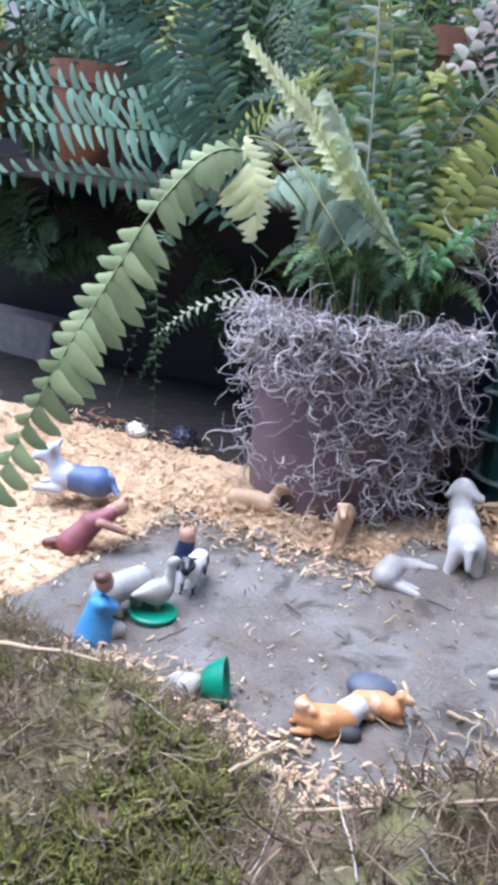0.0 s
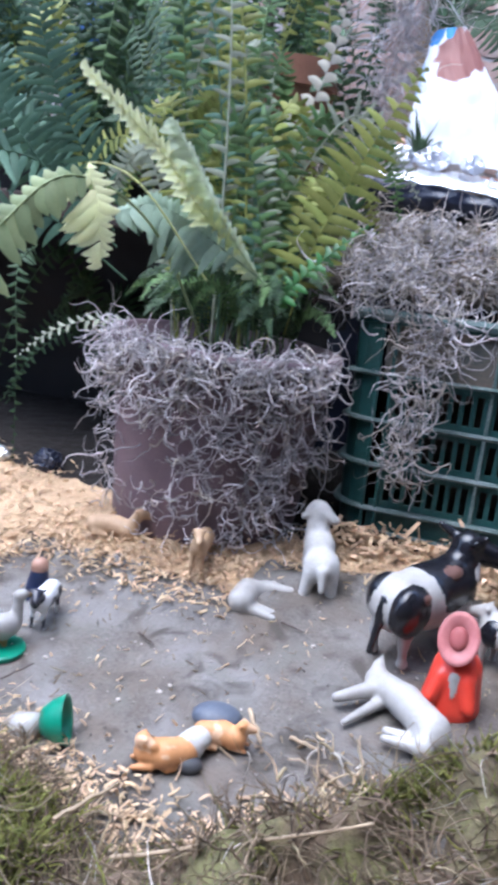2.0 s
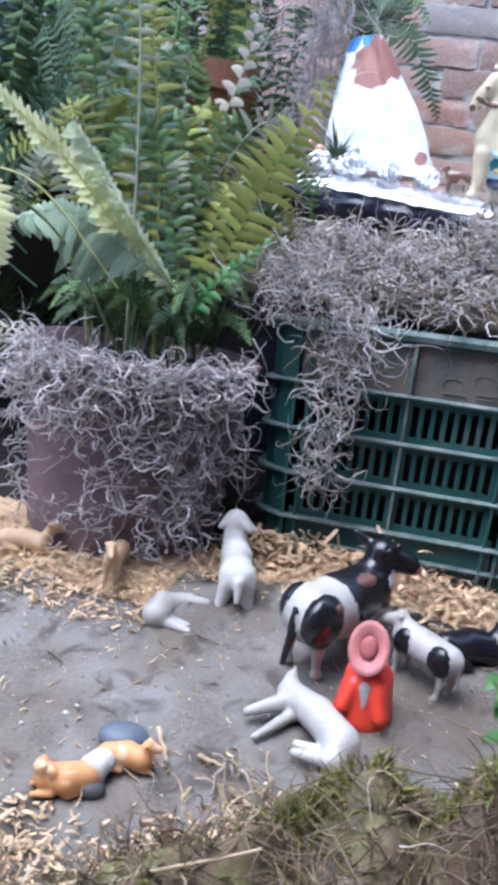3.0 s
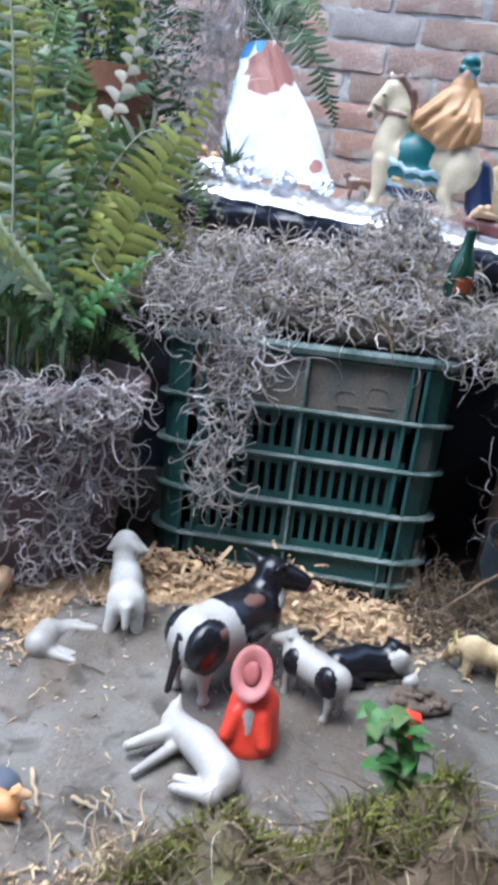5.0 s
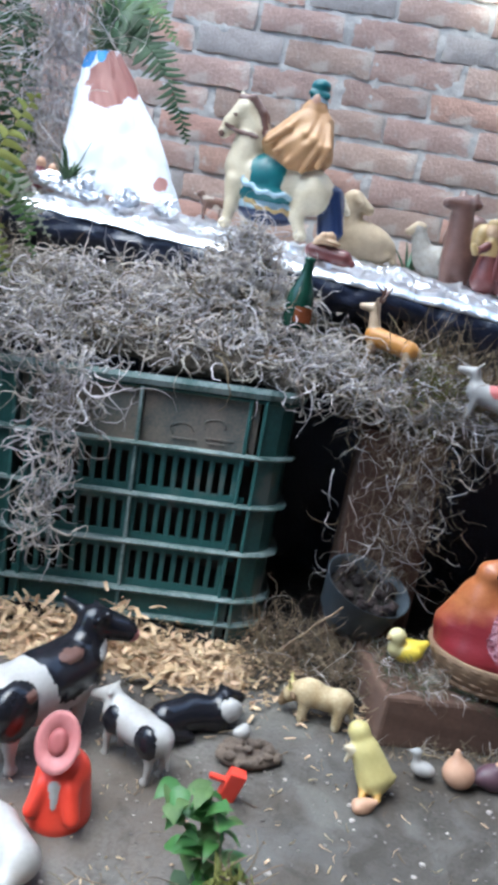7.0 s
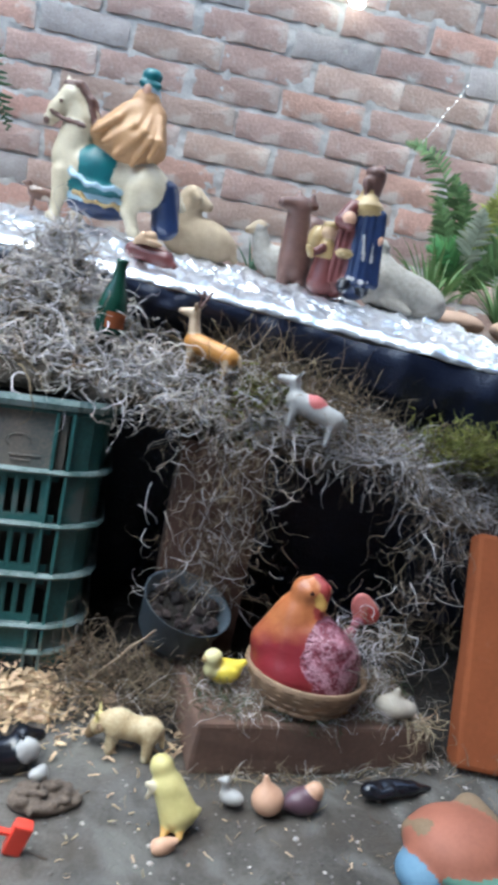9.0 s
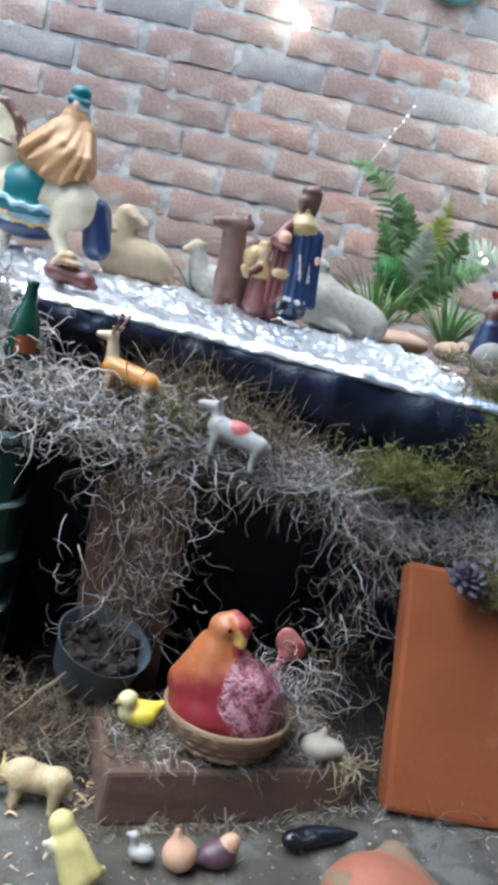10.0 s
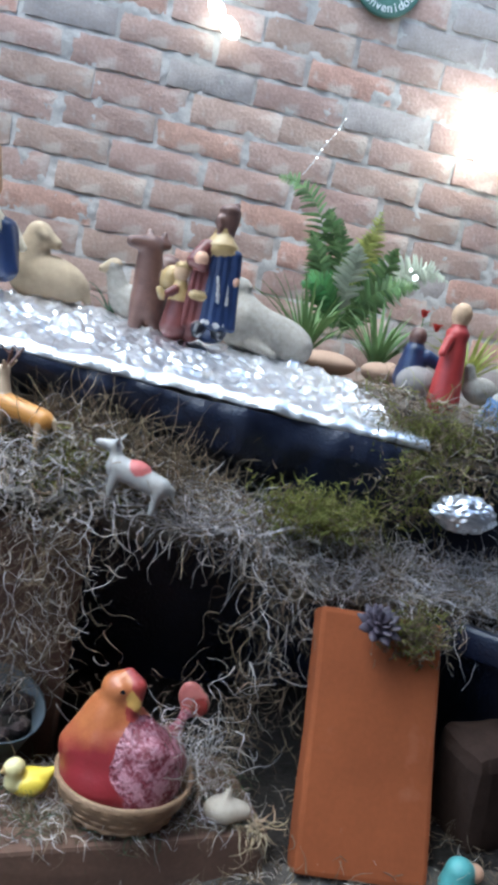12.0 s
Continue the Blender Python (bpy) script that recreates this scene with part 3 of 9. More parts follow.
xs = np.concatenate([np.linspace(-4.5, -1.2, 6), np.linspace(-1.1, 1.3, 170), np.linspace(1.4, 5.0, 6)])
ys = np.concatenate([np.linspace(-4.0, -0.1, 5), np.linspace(0.0, 1.4, 110), np.linspace(1.5, 2.7, 5)])
ground = new("ground", grid_mesh("ground", lambda x, y: (x, y, land(x, y)), xs, ys, DIRT))
tagged(ground, "grey trodden dirt of the nativity landscape", "ground", kind="structure")

def cover(name, edge, xs_, ys_, material, label, category, lift, rough):
    """A loose layer on the ground; edge(x, y) > 0 where it lies, else it dips under."""
    def fn(x, y):
        e = edge(x, y) + 0.35 * noise.noise(Vector((x * 22, y * 22, 4))) + 0.25 * noise.noise(Vector((x * 60, y * 60, 1)))
        k = max(-1.0, min(1.0, e * 2.5))
        z = land(x, y) + lift * k + (rough * (noise.noise(Vector((x * 70, y * 70, 2))) + 0.8 * noise.noise(Vector((x * 170, y * 170, 3)))) if k > 0 else 0)
        return (x, y, z)
    ob = new(name, grid_mesh(name, fn, xs_, ys_, material))
    return tagged(ob, label, category, kind="stuff")


def bank_edge(x, y):
    return (bank_line(x) + 0.02 - y) / 0.05


def saw_edge(x, y):
    if x < -0.52:
        return min((y - 0.50) / 0.12, (1.02 - y) / 0.05)
    if x < -0.20:
        return (y - 0.815) / 0.03
    return min((y - 0.925 - 0.25 * (x + 0.1)) / 0.03, (0.20 - x) / 0.03)


MOSSBED = mat("moss_bed", (0.20, 0.19, 0.075), (0.075, 0.058, 0.036), rough=1.0, scale=24, fine=300, var=0.8, bump=1.0, dist=0.006, stain=(0.13, 0.092, 0.06), stain_scale=8, stain_cut=0.48)
cover("moss_bed", bank_edge, np.linspace(-1.0, 0.44, 250), np.linspace(0.02, 0.75, 130), MOSSBED, "olive and brown moss cushion along the near edge", "moss", 0.004, 0.004)
cover("sawdust", saw_edge, np.linspace(-1.05, 0.32, 260), np.linspace(0.45, 1.12, 130), SAWDUST, "tan sawdust strewn along the back of the dirt", "sawdust", 0.003, 0.0022)


def shade_soil_edge(x, y):
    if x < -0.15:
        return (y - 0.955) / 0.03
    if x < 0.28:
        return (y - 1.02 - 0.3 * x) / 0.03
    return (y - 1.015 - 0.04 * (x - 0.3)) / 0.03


# Near-black ground layer behind the dirt, the shade put into its colour
cover("dark_soil_shade", shade_soil_edge, np.linspace(-1.3, 1.4, 200), np.linspace(0.85, 1.45, 60), SOIL_SHADE, "dark soil layer behind the dirt with shade put into its colour", "soil", 0.005, 0.004)
# Unseen slab added overhead to hold the sky off the hen end
roof = new("shade_slab", None)
tagged(roof, "unseen slab added to keep skylight off one side of the patio", "roof", kind="structure")
part("slab", box_bm(3.35, 3.1, 0.10, centre=(1.72, -0.40, 2.15)), GREYWALL, roof)

WALL_Y = 2.555
wall = new("wall_north", None)
tagged(wall, "weathered red brick wall with pale mortar joints", "wall", kind="structure")
part("mortar", box_bm(8.0, 0.18, 3.6, centre=(0.4, WALL_Y + 0.106, 1.5)), MORTAR, wall)
part_mesh("mortar_face", grid_mesh("mortar_face", lambda x, z: (x, WALL_Y + 0.0066 + 0.0062 * noise.noise(Vector((x * 13, z * 17, 2))) + 0.0040 * noise.noise(Vector((x * 41, z * 47, 5))) + 0.0025 * noise.noise(Vector((x * 95, z * 105, 8))), z), np.linspace(2.05, -1.2, 380), np.linspace(0.4, 2.1, 200), MORTAR), wall)
# Two unseen walls, added so that light falls mostly from above
for wname, size, centre in (("light_block_south", (7.0, 0.15, 3.0), (0.2, -1.9, 1.4)), ("light_block_east", (0.15, 4.4, 3.0), (3.3, 0.5, 1.4))):
    w = new(wname, None)
    tagged(w, "unseen grey wall added to block light from outside the view", "wall", kind="structure")
    part("plaster", box_bm(*size, centre=centre), GREYWALL, w)
side = new("wall_west", None)
tagged(side, "plain grey plastered side wall", "wall", kind="structure")
part("plaster", box_bm(0.15, 3.4, 1.6, centre=(-3.2, 0.9, 0.7)), GREYWALL, side)

rng = np.random.default_rng(7)


# Platform behind the board, on which the far figures stand
def deck_z(x):
    return 0.602 - 0.062 * x


platform = new("display_table", grid_mesh("display_table", lambda x, y: (x, y, deck_z(x) - 0.022 + 0.006 * noise.noise(Vector((x * 8, y * 8, 0)))), np.linspace(-0.9, 2.2, 50), np.linspace(1.77, 2.54, 20), UNDER, thick=0.05))
tagged(platform, "raised table covered with dry brown moss", "table", kind="structure")


corner = new("display_table", grid_mesh("display_table", lambda x, y: (x, y, deck_z(x) - 0.024 + 0.008 * noise.noise(Vector((x * 9, y * 9, 3)))), np.linspace(0.80, 2.2, 40), np.linspace(1.34, 1.80, 20), UNDER, thick=0.05))
tagged(corner, "moss-covered end of the raised table", "table", kind="structure")


# Black plastic skirt and foil on the front board
def wrinkle(x, y, z, f=9.0, a=0.01):
    v = Vector((x * f, y * f, z * f))
    return a * noise.noise(v) + a * 0.6 * noise.noise(v * 2.7) + a * 0.35 * noise.noise(v * 6.1)


def front_y(x):
    return 1.25 + 0.03 * math.exp(-((x - 0.45) / 0.2) ** 2)


def foil_z(x, s):
    """Height of the foil; s runs from the front lip (0) to the back (1)."""
    lip = 0.543 - 0.057 * x
    s = s ** 0.75
    return lip * (1 - s) + (deck_z(x) - 0.002) * s


def facet(x, y, sx, sy, tilt, seed):
    """Height of flat creased patches, each tilted its own way."""
    q = Vector((x * sx, y * sy, seed))
    c = noise.voronoi(q)[1][0]
    t = noise.cell_vector(c * 977.0) - Vector((0.5, 0.5, 0.5))
    return tilt * ((q.x - c.x) / sx * t.x + (q.y - c.y) / sy * t.y) * 2


def foil_point(x, s):
    y = front_y(x) + s * 0.50
    crisp = 0.016 * abs(noise.noise(Vector((x * 9, y * 7, 0)))) + 0.010 * abs(noise.noise(Vector((x * 24, y * 12, 7))))
    fold = facet(x, y, 24, 14, 0.16, 1.5) + facet(x, y, 56, 34, 0.24, 4.5) + facet(x, y, 120, 84, 0.26, 8.5)
    z = foil_z(x, s) + (crisp + fold - 0.009) * (0.25 + 0.75 * min(1.0, s * 8)) - 0.010 * max(0.0, 1 - s / 0.022)
    return (x, y + 0.003 * noise.noise(Vector((x * 40, 0, 2))), z)


foil = new("aluminium_foil", None)
tagged(foil, "crumpled shiny aluminium foil laid over the board as a road", "foil")
part_mesh("foil_sheet", grid_mesh("foil_sheet", foil_point, np.linspace(-0.25, 0.82, 360), np.concatenate([[0.0, 0.008], np.linspace(0.022, 1, 130)]), FOIL, smooth=True, thick=0.002), foil)


def skirt_drop(x):
    return 0.068 + 0.054 * min(1.0, max(0.0, (x - 0.42) / 0.18)) + 0.010 * math.sin(x * 17)


def skirt_point(x, s):
    """Black sheet that hangs down from the lip of the foil."""
    drop = skirt_drop(x) * s
    y = front_y(x) - 0.004 - 0.012 * math.sin(s * 3.0) + 0.055 * s * s + wrinkle(x, s * 0.1, 2.0, 10, 0.014)
    return (x, y, foil_z(x, 0) - 0.014 - drop + wrinkle(x, s, 5.0, 5, 0.003))


skirt = new("black_plastic_sheet", grid_mesh("black_plastic_sheet", skirt_point, np.linspace(-0.27, 0.79, 120), np.linspace(0, 1.25, 18), BLACKBAG))
tagged(skirt, "glossy black plastic sheet hanging under the foil", "plastic sheet")


# Lumpy moss ledge between the crate and the board, over the cave
def ledge_edge(x):
    """y, z of the ledge's front edge."""
    if x < 0.24:
        return 1.112 + 0.12 * max(-0.25, min(0.2, x)), 0.384
    t = min(1.0, (x - 0.24) / 0.12)
    return (1.138 + 0.04 * t, 0.372 - 0.024 * t - 0.048 * max(0.0, min(1.0, (x - 0.57) / 0.08)))


def ledge_point(x, s):
    ey, ez = ledge_edge(x)
    mound = math.exp(-((x - 0.085) / 0.065) ** 2)
    low = 0.064 if x < 0.20 else skirt_drop(x) + 0.030
    by, bz = front_y(x) + 0.012 + 0.05 * mound, foil_z(x, 0) - low + 0.070 * mound
    y, z = ey + (by - ey) * s, ez + (bz - ez) * (max(0.0, s) ** 0.8)
    lump = 0.018 * noise.noise(Vector((x * 14, s * 4, 1))) + 0.009 * noise.noise(Vector((x * 37, s * 11, 2)))
    return (x, y + 0.015 * noise.noise(Vector((x * 20, s * 5, 7))), z + lump * (1 - 0.5 * s))


ledge = new("moss_ledge", grid_mesh("moss_ledge", ledge_point, np.linspace(-0.30, 1.15, 150), np.linspace(0, 1, 22), UNDERGREY, thick=0.014))
tagged(ledge, "ledge of matted dry brown moss over the cave", "moss", kind="stuff")

# Dark sheets added as shade: behind the cave, under the table and ferns
shade = new("shade_board", grid_mesh("shade_board", lambda x, z: (x, 1.40 + 0.10 * (x + 0.5) + wrinkle(x, 0, z, 7, 0.02), z), np.linspace(-1.9, -0.30, 40), np.linspace(-0.05, 0.50, 12), SHADE_BLACK, thick=0.0))
tagged(shade, "near-black board added in place of the deep shade under the ferns", "board")
# Unseen sheet behind the cave, put there to darken its inside
backing = new("cave_shade_sheet", grid_mesh("cave_shade_sheet", lambda x, z: (x, 1.42 + wrinkle(x, 0, z, 7, 0.02), z), np.linspace(-0.9, 2.2, 60), np.linspace(-0.05, 0.45, 12), BLACKBAG))
tagged(backing, "black sheet added behind the cave to make its inside dark", "plastic sheet")


# ---- the green crate ----
CRATE_POSE = pose(0.0203, 1.072, 0.0521, -4.7, -2.5, 7.0) @ Matrix.Translation((0, 0, -0.035))


def crate(m):
    W, D, H = 0.374, 0.46, 0.346
    top = empty("plastic_crate", m, "dark green slotted plastic harvest crate with pale worn ribs", "crate")
    foot, ribs, rim_z = 0.035, (0.069, 0.131, 0.193, 0.258), 0.339
    halfw = W / 2 - 0.046
    plan = [(-W / 2, D), (-W / 2, 0.060), (-W / 2 + 0.005, 0.034), (-W / 2 + 0.018, 0.014), (-halfw - 0.008, 0.002), (halfw + 0.008, 0.002), (W / 2 - 0.018, 0.014), (W / 2 - 0.005, 0.034), (W / 2, 0.060), (W / 2, D)]

    def bent_wall(name, pts, z0, z1, t, material):
        """A wall of thickness t that follows pts in plan."""
        bm = bmesh.new()
        rows = []
        for k, (u, v) in enumerate(pts):
            a, b = pts[max(0, k - 1)], pts[min(len(pts) - 1, k + 1)]
            d = Vector((b[0] - a[0], b[1] - a[1], 0)).normalized()
            inn = Vector((-d.y, d.x, 0)) * t
            rows.append([bm.verts.new((u, v, z0)), bm.verts.new((u, v, z1)), bm.verts.new((u + inn.x, v + inn.y, z1)), bm.verts.new((u + inn.x, v + inn.y, z0))])
        for r0, r1 in zip(rows, rows[1:]):
            for i in range(4):
                bm.faces.new((r0[i], r1[i], r1[(i + 1) % 4], r0[(i + 1) % 4]))
        bm.faces.new(rows[0]); bm.faces.new(list(reversed(rows[-1])))
        bmesh.ops.recalc_face_normals(bm, faces=bm.faces[:])
        return part(name, bm, material, top, smooth=False)

    bent_wall("corner_panel", plan[:5], 0.0, H - 0.004, 0.004, CRATE)
    bent_wall("corner_panel", plan[5:], 0.0, H - 0.004, 0.004, CRATE)
    part("back_panel", box_bm(W, 0.004, H - 0.004, 0.0, (0, D, H / 2)), CRATE, top)
    part("base", box_bm(W - 0.03, D - 0.06, 0.008, 0.0, (0, D / 2 + 0.02, 0.006)), CRATE, top)

    def rib(z, proud, h, material, name="rib", sag=0.0):
        """A moulded lip round the front, proud of the wall and rounded at its edge."""
        bm = bmesh.new()
        rows = []
        pts = plan[1:-1]
        pts = [(plan[0][0], 0.26)] + pts + [(plan[-1][0], 0.26)]
        for k, (u, v) in enumerate(pts):
            a, b = pts[max(0, k - 1)], pts[min(len(pts) - 1, k + 1)]
            d = Vector((b[0] - a[0], b[1] - a[1], 0)).normalized()
            o = Vector((u, v, 0)) + Vector((d.y, -d.x, 0)) * proud
            w = 0.0008 * math.sin(u * 60 + z * 90)
            q = Vector((u, v, 0)) + Vector((d.y, -d.x, 0)) * proud * 0.8
            rows.append([bm.verts.new((u, v, z - h / 2)), bm.verts.new((q.x, q.y, z - h / 2 - sag + w)), bm.verts.new((o.x, o.y, z - sag + w)), bm.verts.new((q.x, q.y, z + h / 2 - sag * 0.5 + w)), bm.verts.new((u, v, z + h / 2))])
        for r0, r1 in zip(rows, rows[1:]):
            for i in range(5):
                bm.faces.new((r0[i], r1[i], r1[(i + 1) % 5], r0[(i + 1) % 5]))
        bm.faces.new(rows[0]); bm.faces.new(list(reversed(rows[-1])))
        bmesh.ops.recalc_face_normals(bm, faces=bm.faces[:])
        return part(name, bm, material, top)

    for z in ribs:
        rib(z, 0.0115, 0.0056, CRATE_EDGE, "rib", 0.001)
    rib(foot, 0.009, 0.006, CRATE_EDGE)
    rib(rim_z, 0.013, 0.014, CRATE_EDGE, "rim")
    rib(rim_z - 0.010, 0.006, 0.004, CRATE, "rim_ledge")
    for u in (-halfw - 0.006, -halfw + 0.012, 0.0, halfw - 0.012, halfw + 0.006):
        part("upright", box_bm(0.0042, 0.011, H - 0.02, 0.0012, (u, -0.001, H / 2 - 0.006)), CRATE_EDGE if abs(u) < 0.01 else CRATE, top)
    band = part("front_band", box_bm(2 * halfw, 0.004, rim_z - ribs[3], 0.0, (0, 0.006, (rim_z + ribs[3]) / 2)), CRATE_LABEL, top, "dusty brownish panel with a moulded mark")
    part("front_band", box_bm(2 * halfw, 0.004, ribs[0], 0.0, (0, 0.006, ribs[0] / 2)), CRATE, top)
    # worn moulded mark on the upper band: two loops and short strokes
    for cu, cz, ru, rz in ((0.052, 0.282, 0.014, 0.008), (0.090, 0.291, 0.013, 0.008)):
        P = np.array([[(cu + ru * math.cos(a), 0.0035, cz + rz * math.sin(a)) for a in np.linspace(-0.4, 4.0, 14)]])
        part_mesh("moulded_loop", tubes("moulded_loop", P, np.full((1, 14), 0.0011), CRATE_LABEL, 5), band)
    for u, z, w in ((0.056, 0.270, 0.030), (0.098, 0.274, 0.034), (0.094, 0.268, 0.022)):
        part("moulded_bar", box_bm(w, 0.003, 0.0024, 0.0006, (u, 0.0035, z)), CRATE_LABEL, band)
    for z0, z1 in zip(ribs[:3], ribs[1:]):
        for sgn in (-1, 1):
            for zz in (z0 + 0.006, z1 - 0.007):
                part("slot_bar", box_bm(halfw - 0.004, 0.004, 0.011, 0.0, (sgn * halfw / 2, 0.006, zz)), CRATE, top)
            cols = 9
            for i in range(cols):
                u = sgn * (0.005 + (halfw - 0.022) * i / (cols - 1))
                part("slat", box_bm(0.0064, 0.005, z1 - z0 - 0.016, 0.0014, (u, 0.006, (z0 + z1) / 2)), CRATE, top)
    for ob in top.children_recursive:
        for v in ob.data.vertices:
            v.co.x *= 1 + 0.086 * (v.co.z - foot) / 0.36
    return top


crate(CRATE_POSE)

# Dark inside of the crate: sheet added well behind the slots as shade
liner = new("crate_shade_sheet", grid_mesh("crate_shade_sheet", lambda u, z: (u, 0.21 + 0.006 * noise.noise(Vector((u * 20, z * 20, 1))), z), np.linspace(-0.165, 0.165, 12), np.linspace(0.012, 0.32, 12), DARKWOOD, thick=0.0))
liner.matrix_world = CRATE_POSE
tagged(liner, "dark sheet added inside the crate in place of its shade", "liner")


# ---- the plum pot ----
pot = empty("plant_pot", pose(-0.345, 0.995, -0.005), "dark plum plastic plant pot half hidden by grey moss", "pot")
part("pot_body", lathe_bm([(0.126, 0.0), (0.132, 0.02), (0.147, 0.20), (0.153, 0.262), (0.161, 0.265), (0.161, 0.285), (0.148, 0.285), (0.144, 0.262)], 40), PLUM, pot, smooth=True)
part("soil", lathe_bm([(0.146, 0.255), (0.10, 0.268), (0.02, 0.275)], 30), SOIL_SHADE, pot, "dark potting soil", smooth=True)


# ---- moss ----
def scatter(fn, n, seed):
    r = np.random.default_rng(seed)
    pts, dirs = [], []
    for _ in range(n):
        p, d = fn(r)
        pts.append(p); dirs.append(d)
    return r, np.array(pts, float), np.array(dirs, float)


def moss(name, fn, n, length, thick, mats, label, seed, wander=0.9, sag=0.0, spread=0.25, segs=9, weights=None, category="moss", sides=3):
    r, p, d = scatter(fn, n, seed)
    # the moss lies flat where a small figurine stands in it
    for cx, cy, half, front in ((0.290, 1.215, 0.046, 0.050), (0.434, 1.175, 0.046, 0.050), (0.170, 1.180, 0.022, 0.040)):
        near = (np.abs(p[:, 0] - cx) < half) & (p[:, 1] > cy - front) & (p[:, 1] < cy + 0.016) & (p[:, 2] > 0.34)
        keep = ~near | (r.random(len(p)) < 0.18)
        p, d = p[keep], d[keep]
    n = len(p)
    P = curl(r, p, d, length, segs, wander, sag, spread)
    taper = np.linspace(1.0, 0.28, P.shape[1])[None, :]
    R = thick * (0.6 + 0.8 * r.random((n, 1))) * taper
    mats = mats if isinstance(mats, (list, tuple)) else [mats]
    slots = r.choice(len(mats), n, p=weights)
    ob = new(name, tubes(name, P, R, mats, sides, slots))
    return tagged(ob, label, category, kind="stuff")


def pot_moss(r):
    while True:
        a = radians(r.uniform(-152, 0))
        z = 0.285 * (1 - r.beta(1.0, 1.35)) + 0.005
        bare = math.exp(-((math.degrees(a) + 116) / 44) ** 2) * (1.0 if z < 0.200 else 0.30)
        side = 0.75 * min(1.0, max(0.0, (math.degrees(a) + 38) / 30))
        if r.random() > max(bare * 0.94, side):
            break
    rad = 0.139 + 0.022 * (z / 0.28) + abs(r.normal(0, 0.008))
    p = (-0.345 + rad * math.cos(a), 0.995 + rad * math.sin(a), z)
    t = r.normal(0, 0.8)
    return p, (-math.sin(a) * t + 0.12 * math.cos(a), math.cos(a) * t + 0.12 * math.sin(a), r.normal(-0.35, 0.5))


moss("hanging_moss", pot_moss, 900, 0.058, 0.00125, [SPANISH, SPANISH_WARM], "tangled lilac-grey air moss draped over the plum pot", 11, 0.80, 0.05, 0.35, 13, [0.85, 0.15], sides=4)


def pot_top_moss(r):
    a = radians(r.uniform(-122, -8))
    rad = 0.153 + r.normal(0, 0.010)
    return (-0.345 + rad * math.cos(a), 0.995 + rad * math.sin(a), 0.262 + abs(r.normal(0, 0.010))), (r.normal(), r.normal(), -0.15)


moss("hanging_moss", pot_top_moss, 500, 0.044, 0.00120, [SPANISH, SPANISH_WARM], "tuft of grey air moss round the rim of the plum pot", 12, 0.85, 0.06, 0.4, 10, [0.75, 0.25])


def crate_moss(r):
    x = r.uniform(-0.19, 0.42)
    s = r.uniform(0.0, 0.85) * (0.72 if x > 0.18 else 1.0)
    p = ledge_point(x, s)
    return (p[0], p[1] - 0.006, p[2] + abs(r.normal(0.004, 0.012))), (r.normal(), r.normal() - 0.4, r.normal(0.2, 0.4))


moss("draped_moss", crate_moss, 2500, 0.070, 0.00125, [SPANISH_WARM, SPANISH, BROWNMOSS], "matted beige-grey air moss heaped over the green crate", 13, 0.85, 0.05, 0.4, 13, [0.46, 0.42, 0.12], sides=4)


def lip_moss(r):
    x = r.normal(0.088, 0.044)
    top = 0.092 * math.exp(-((x - 0.092) / 0.062) ** 2)
    q = r.random()
    return (x, 1.200 + 0.055 * q + r.normal(0, 0.006), 0.478 + top * q ** 0.6), (r.normal(), r.normal() - 0.5, r.normal(0.1, 0.35))


moss("draped_moss", lip_moss, 520, 0.055, 0.0011, [SPANISH_WARM, SPANISH, BROWNMOSS], "clump of beige-grey air moss piled against the foil", 27, 0.85, 0.05, 0.4, 11, [0.50, 0.38, 0.12], sides=4)


def crate_edge_moss(r):
    x = r.uniform(-0.13, 0.46)
    p = ledge_point(x, 0.04)
    return (p[0], p[1] - 0.012 + r.normal(0, 0.006), p[2] - abs(r.normal(0, 0.012))), (r.normal(0, 0.8), -0.7, r.normal(-0.3, 0.4))


moss("draped_moss", crate_edge_moss, 60, 0.050, 0.0012, [SPANISH_WARM, SPANISH], "fringe of air moss hanging over the crate rim", 14, 1.0, 0.14, 0.3, 10, [0.6, 0.4])


def hanging_lock(r):
    t = r.beta(1.0, 1.15)
    cx, cy, cz = -0.072 - 0.016 * t, 1.048 - 0.02 * t, 0.392 - 0.25 * t
    w = 0.048 * (1 - 0.45 * t)
    return (cx + r.normal(0, w * 0.55), cy + r.normal(0, 0.010) - 0.012, cz), (r.normal(0, 0.5), r.normal(-0.1, 0.4), -0.7)


moss("hanging_moss", hanging_lock, 230, 0.075, 0.0012, [SPANISH, SPANISH_WARM], "long lock of pale air moss hanging down the crate front", 15, 0.9, 0.10, 0.3, 13, [0.6, 0.4], sides=4)


def left_tuft(r):
    return (-0.155 + r.normal(0, 0.035), 1.04 + r.normal(0, 0.03), 0.40 + r.normal(0, 0.025)), (r.normal(-0.5, 0.6), r.normal(-0.4, 0.5), r.normal(-0.1, 0.5))


moss("draped_moss", left_tuft, 170, 0.072, 0.00125, [SPANISH, SPANISH_WARM], "loose tuft of air moss at the crate corner", 16, 1.0, 0.06, 0.4, 10, [0.6, 0.4])


def right_ledge(r):
    x = r.uniform(0.28, 1.1)
    p = ledge_point(x, r.uniform(0.06, 0.92))
    return (p[0], p[1] - 0.004, p[2] + abs(r.normal(0.0, 0.008))), (r.normal(), r.normal() - 0.3, r.normal(0.3, 0.4))


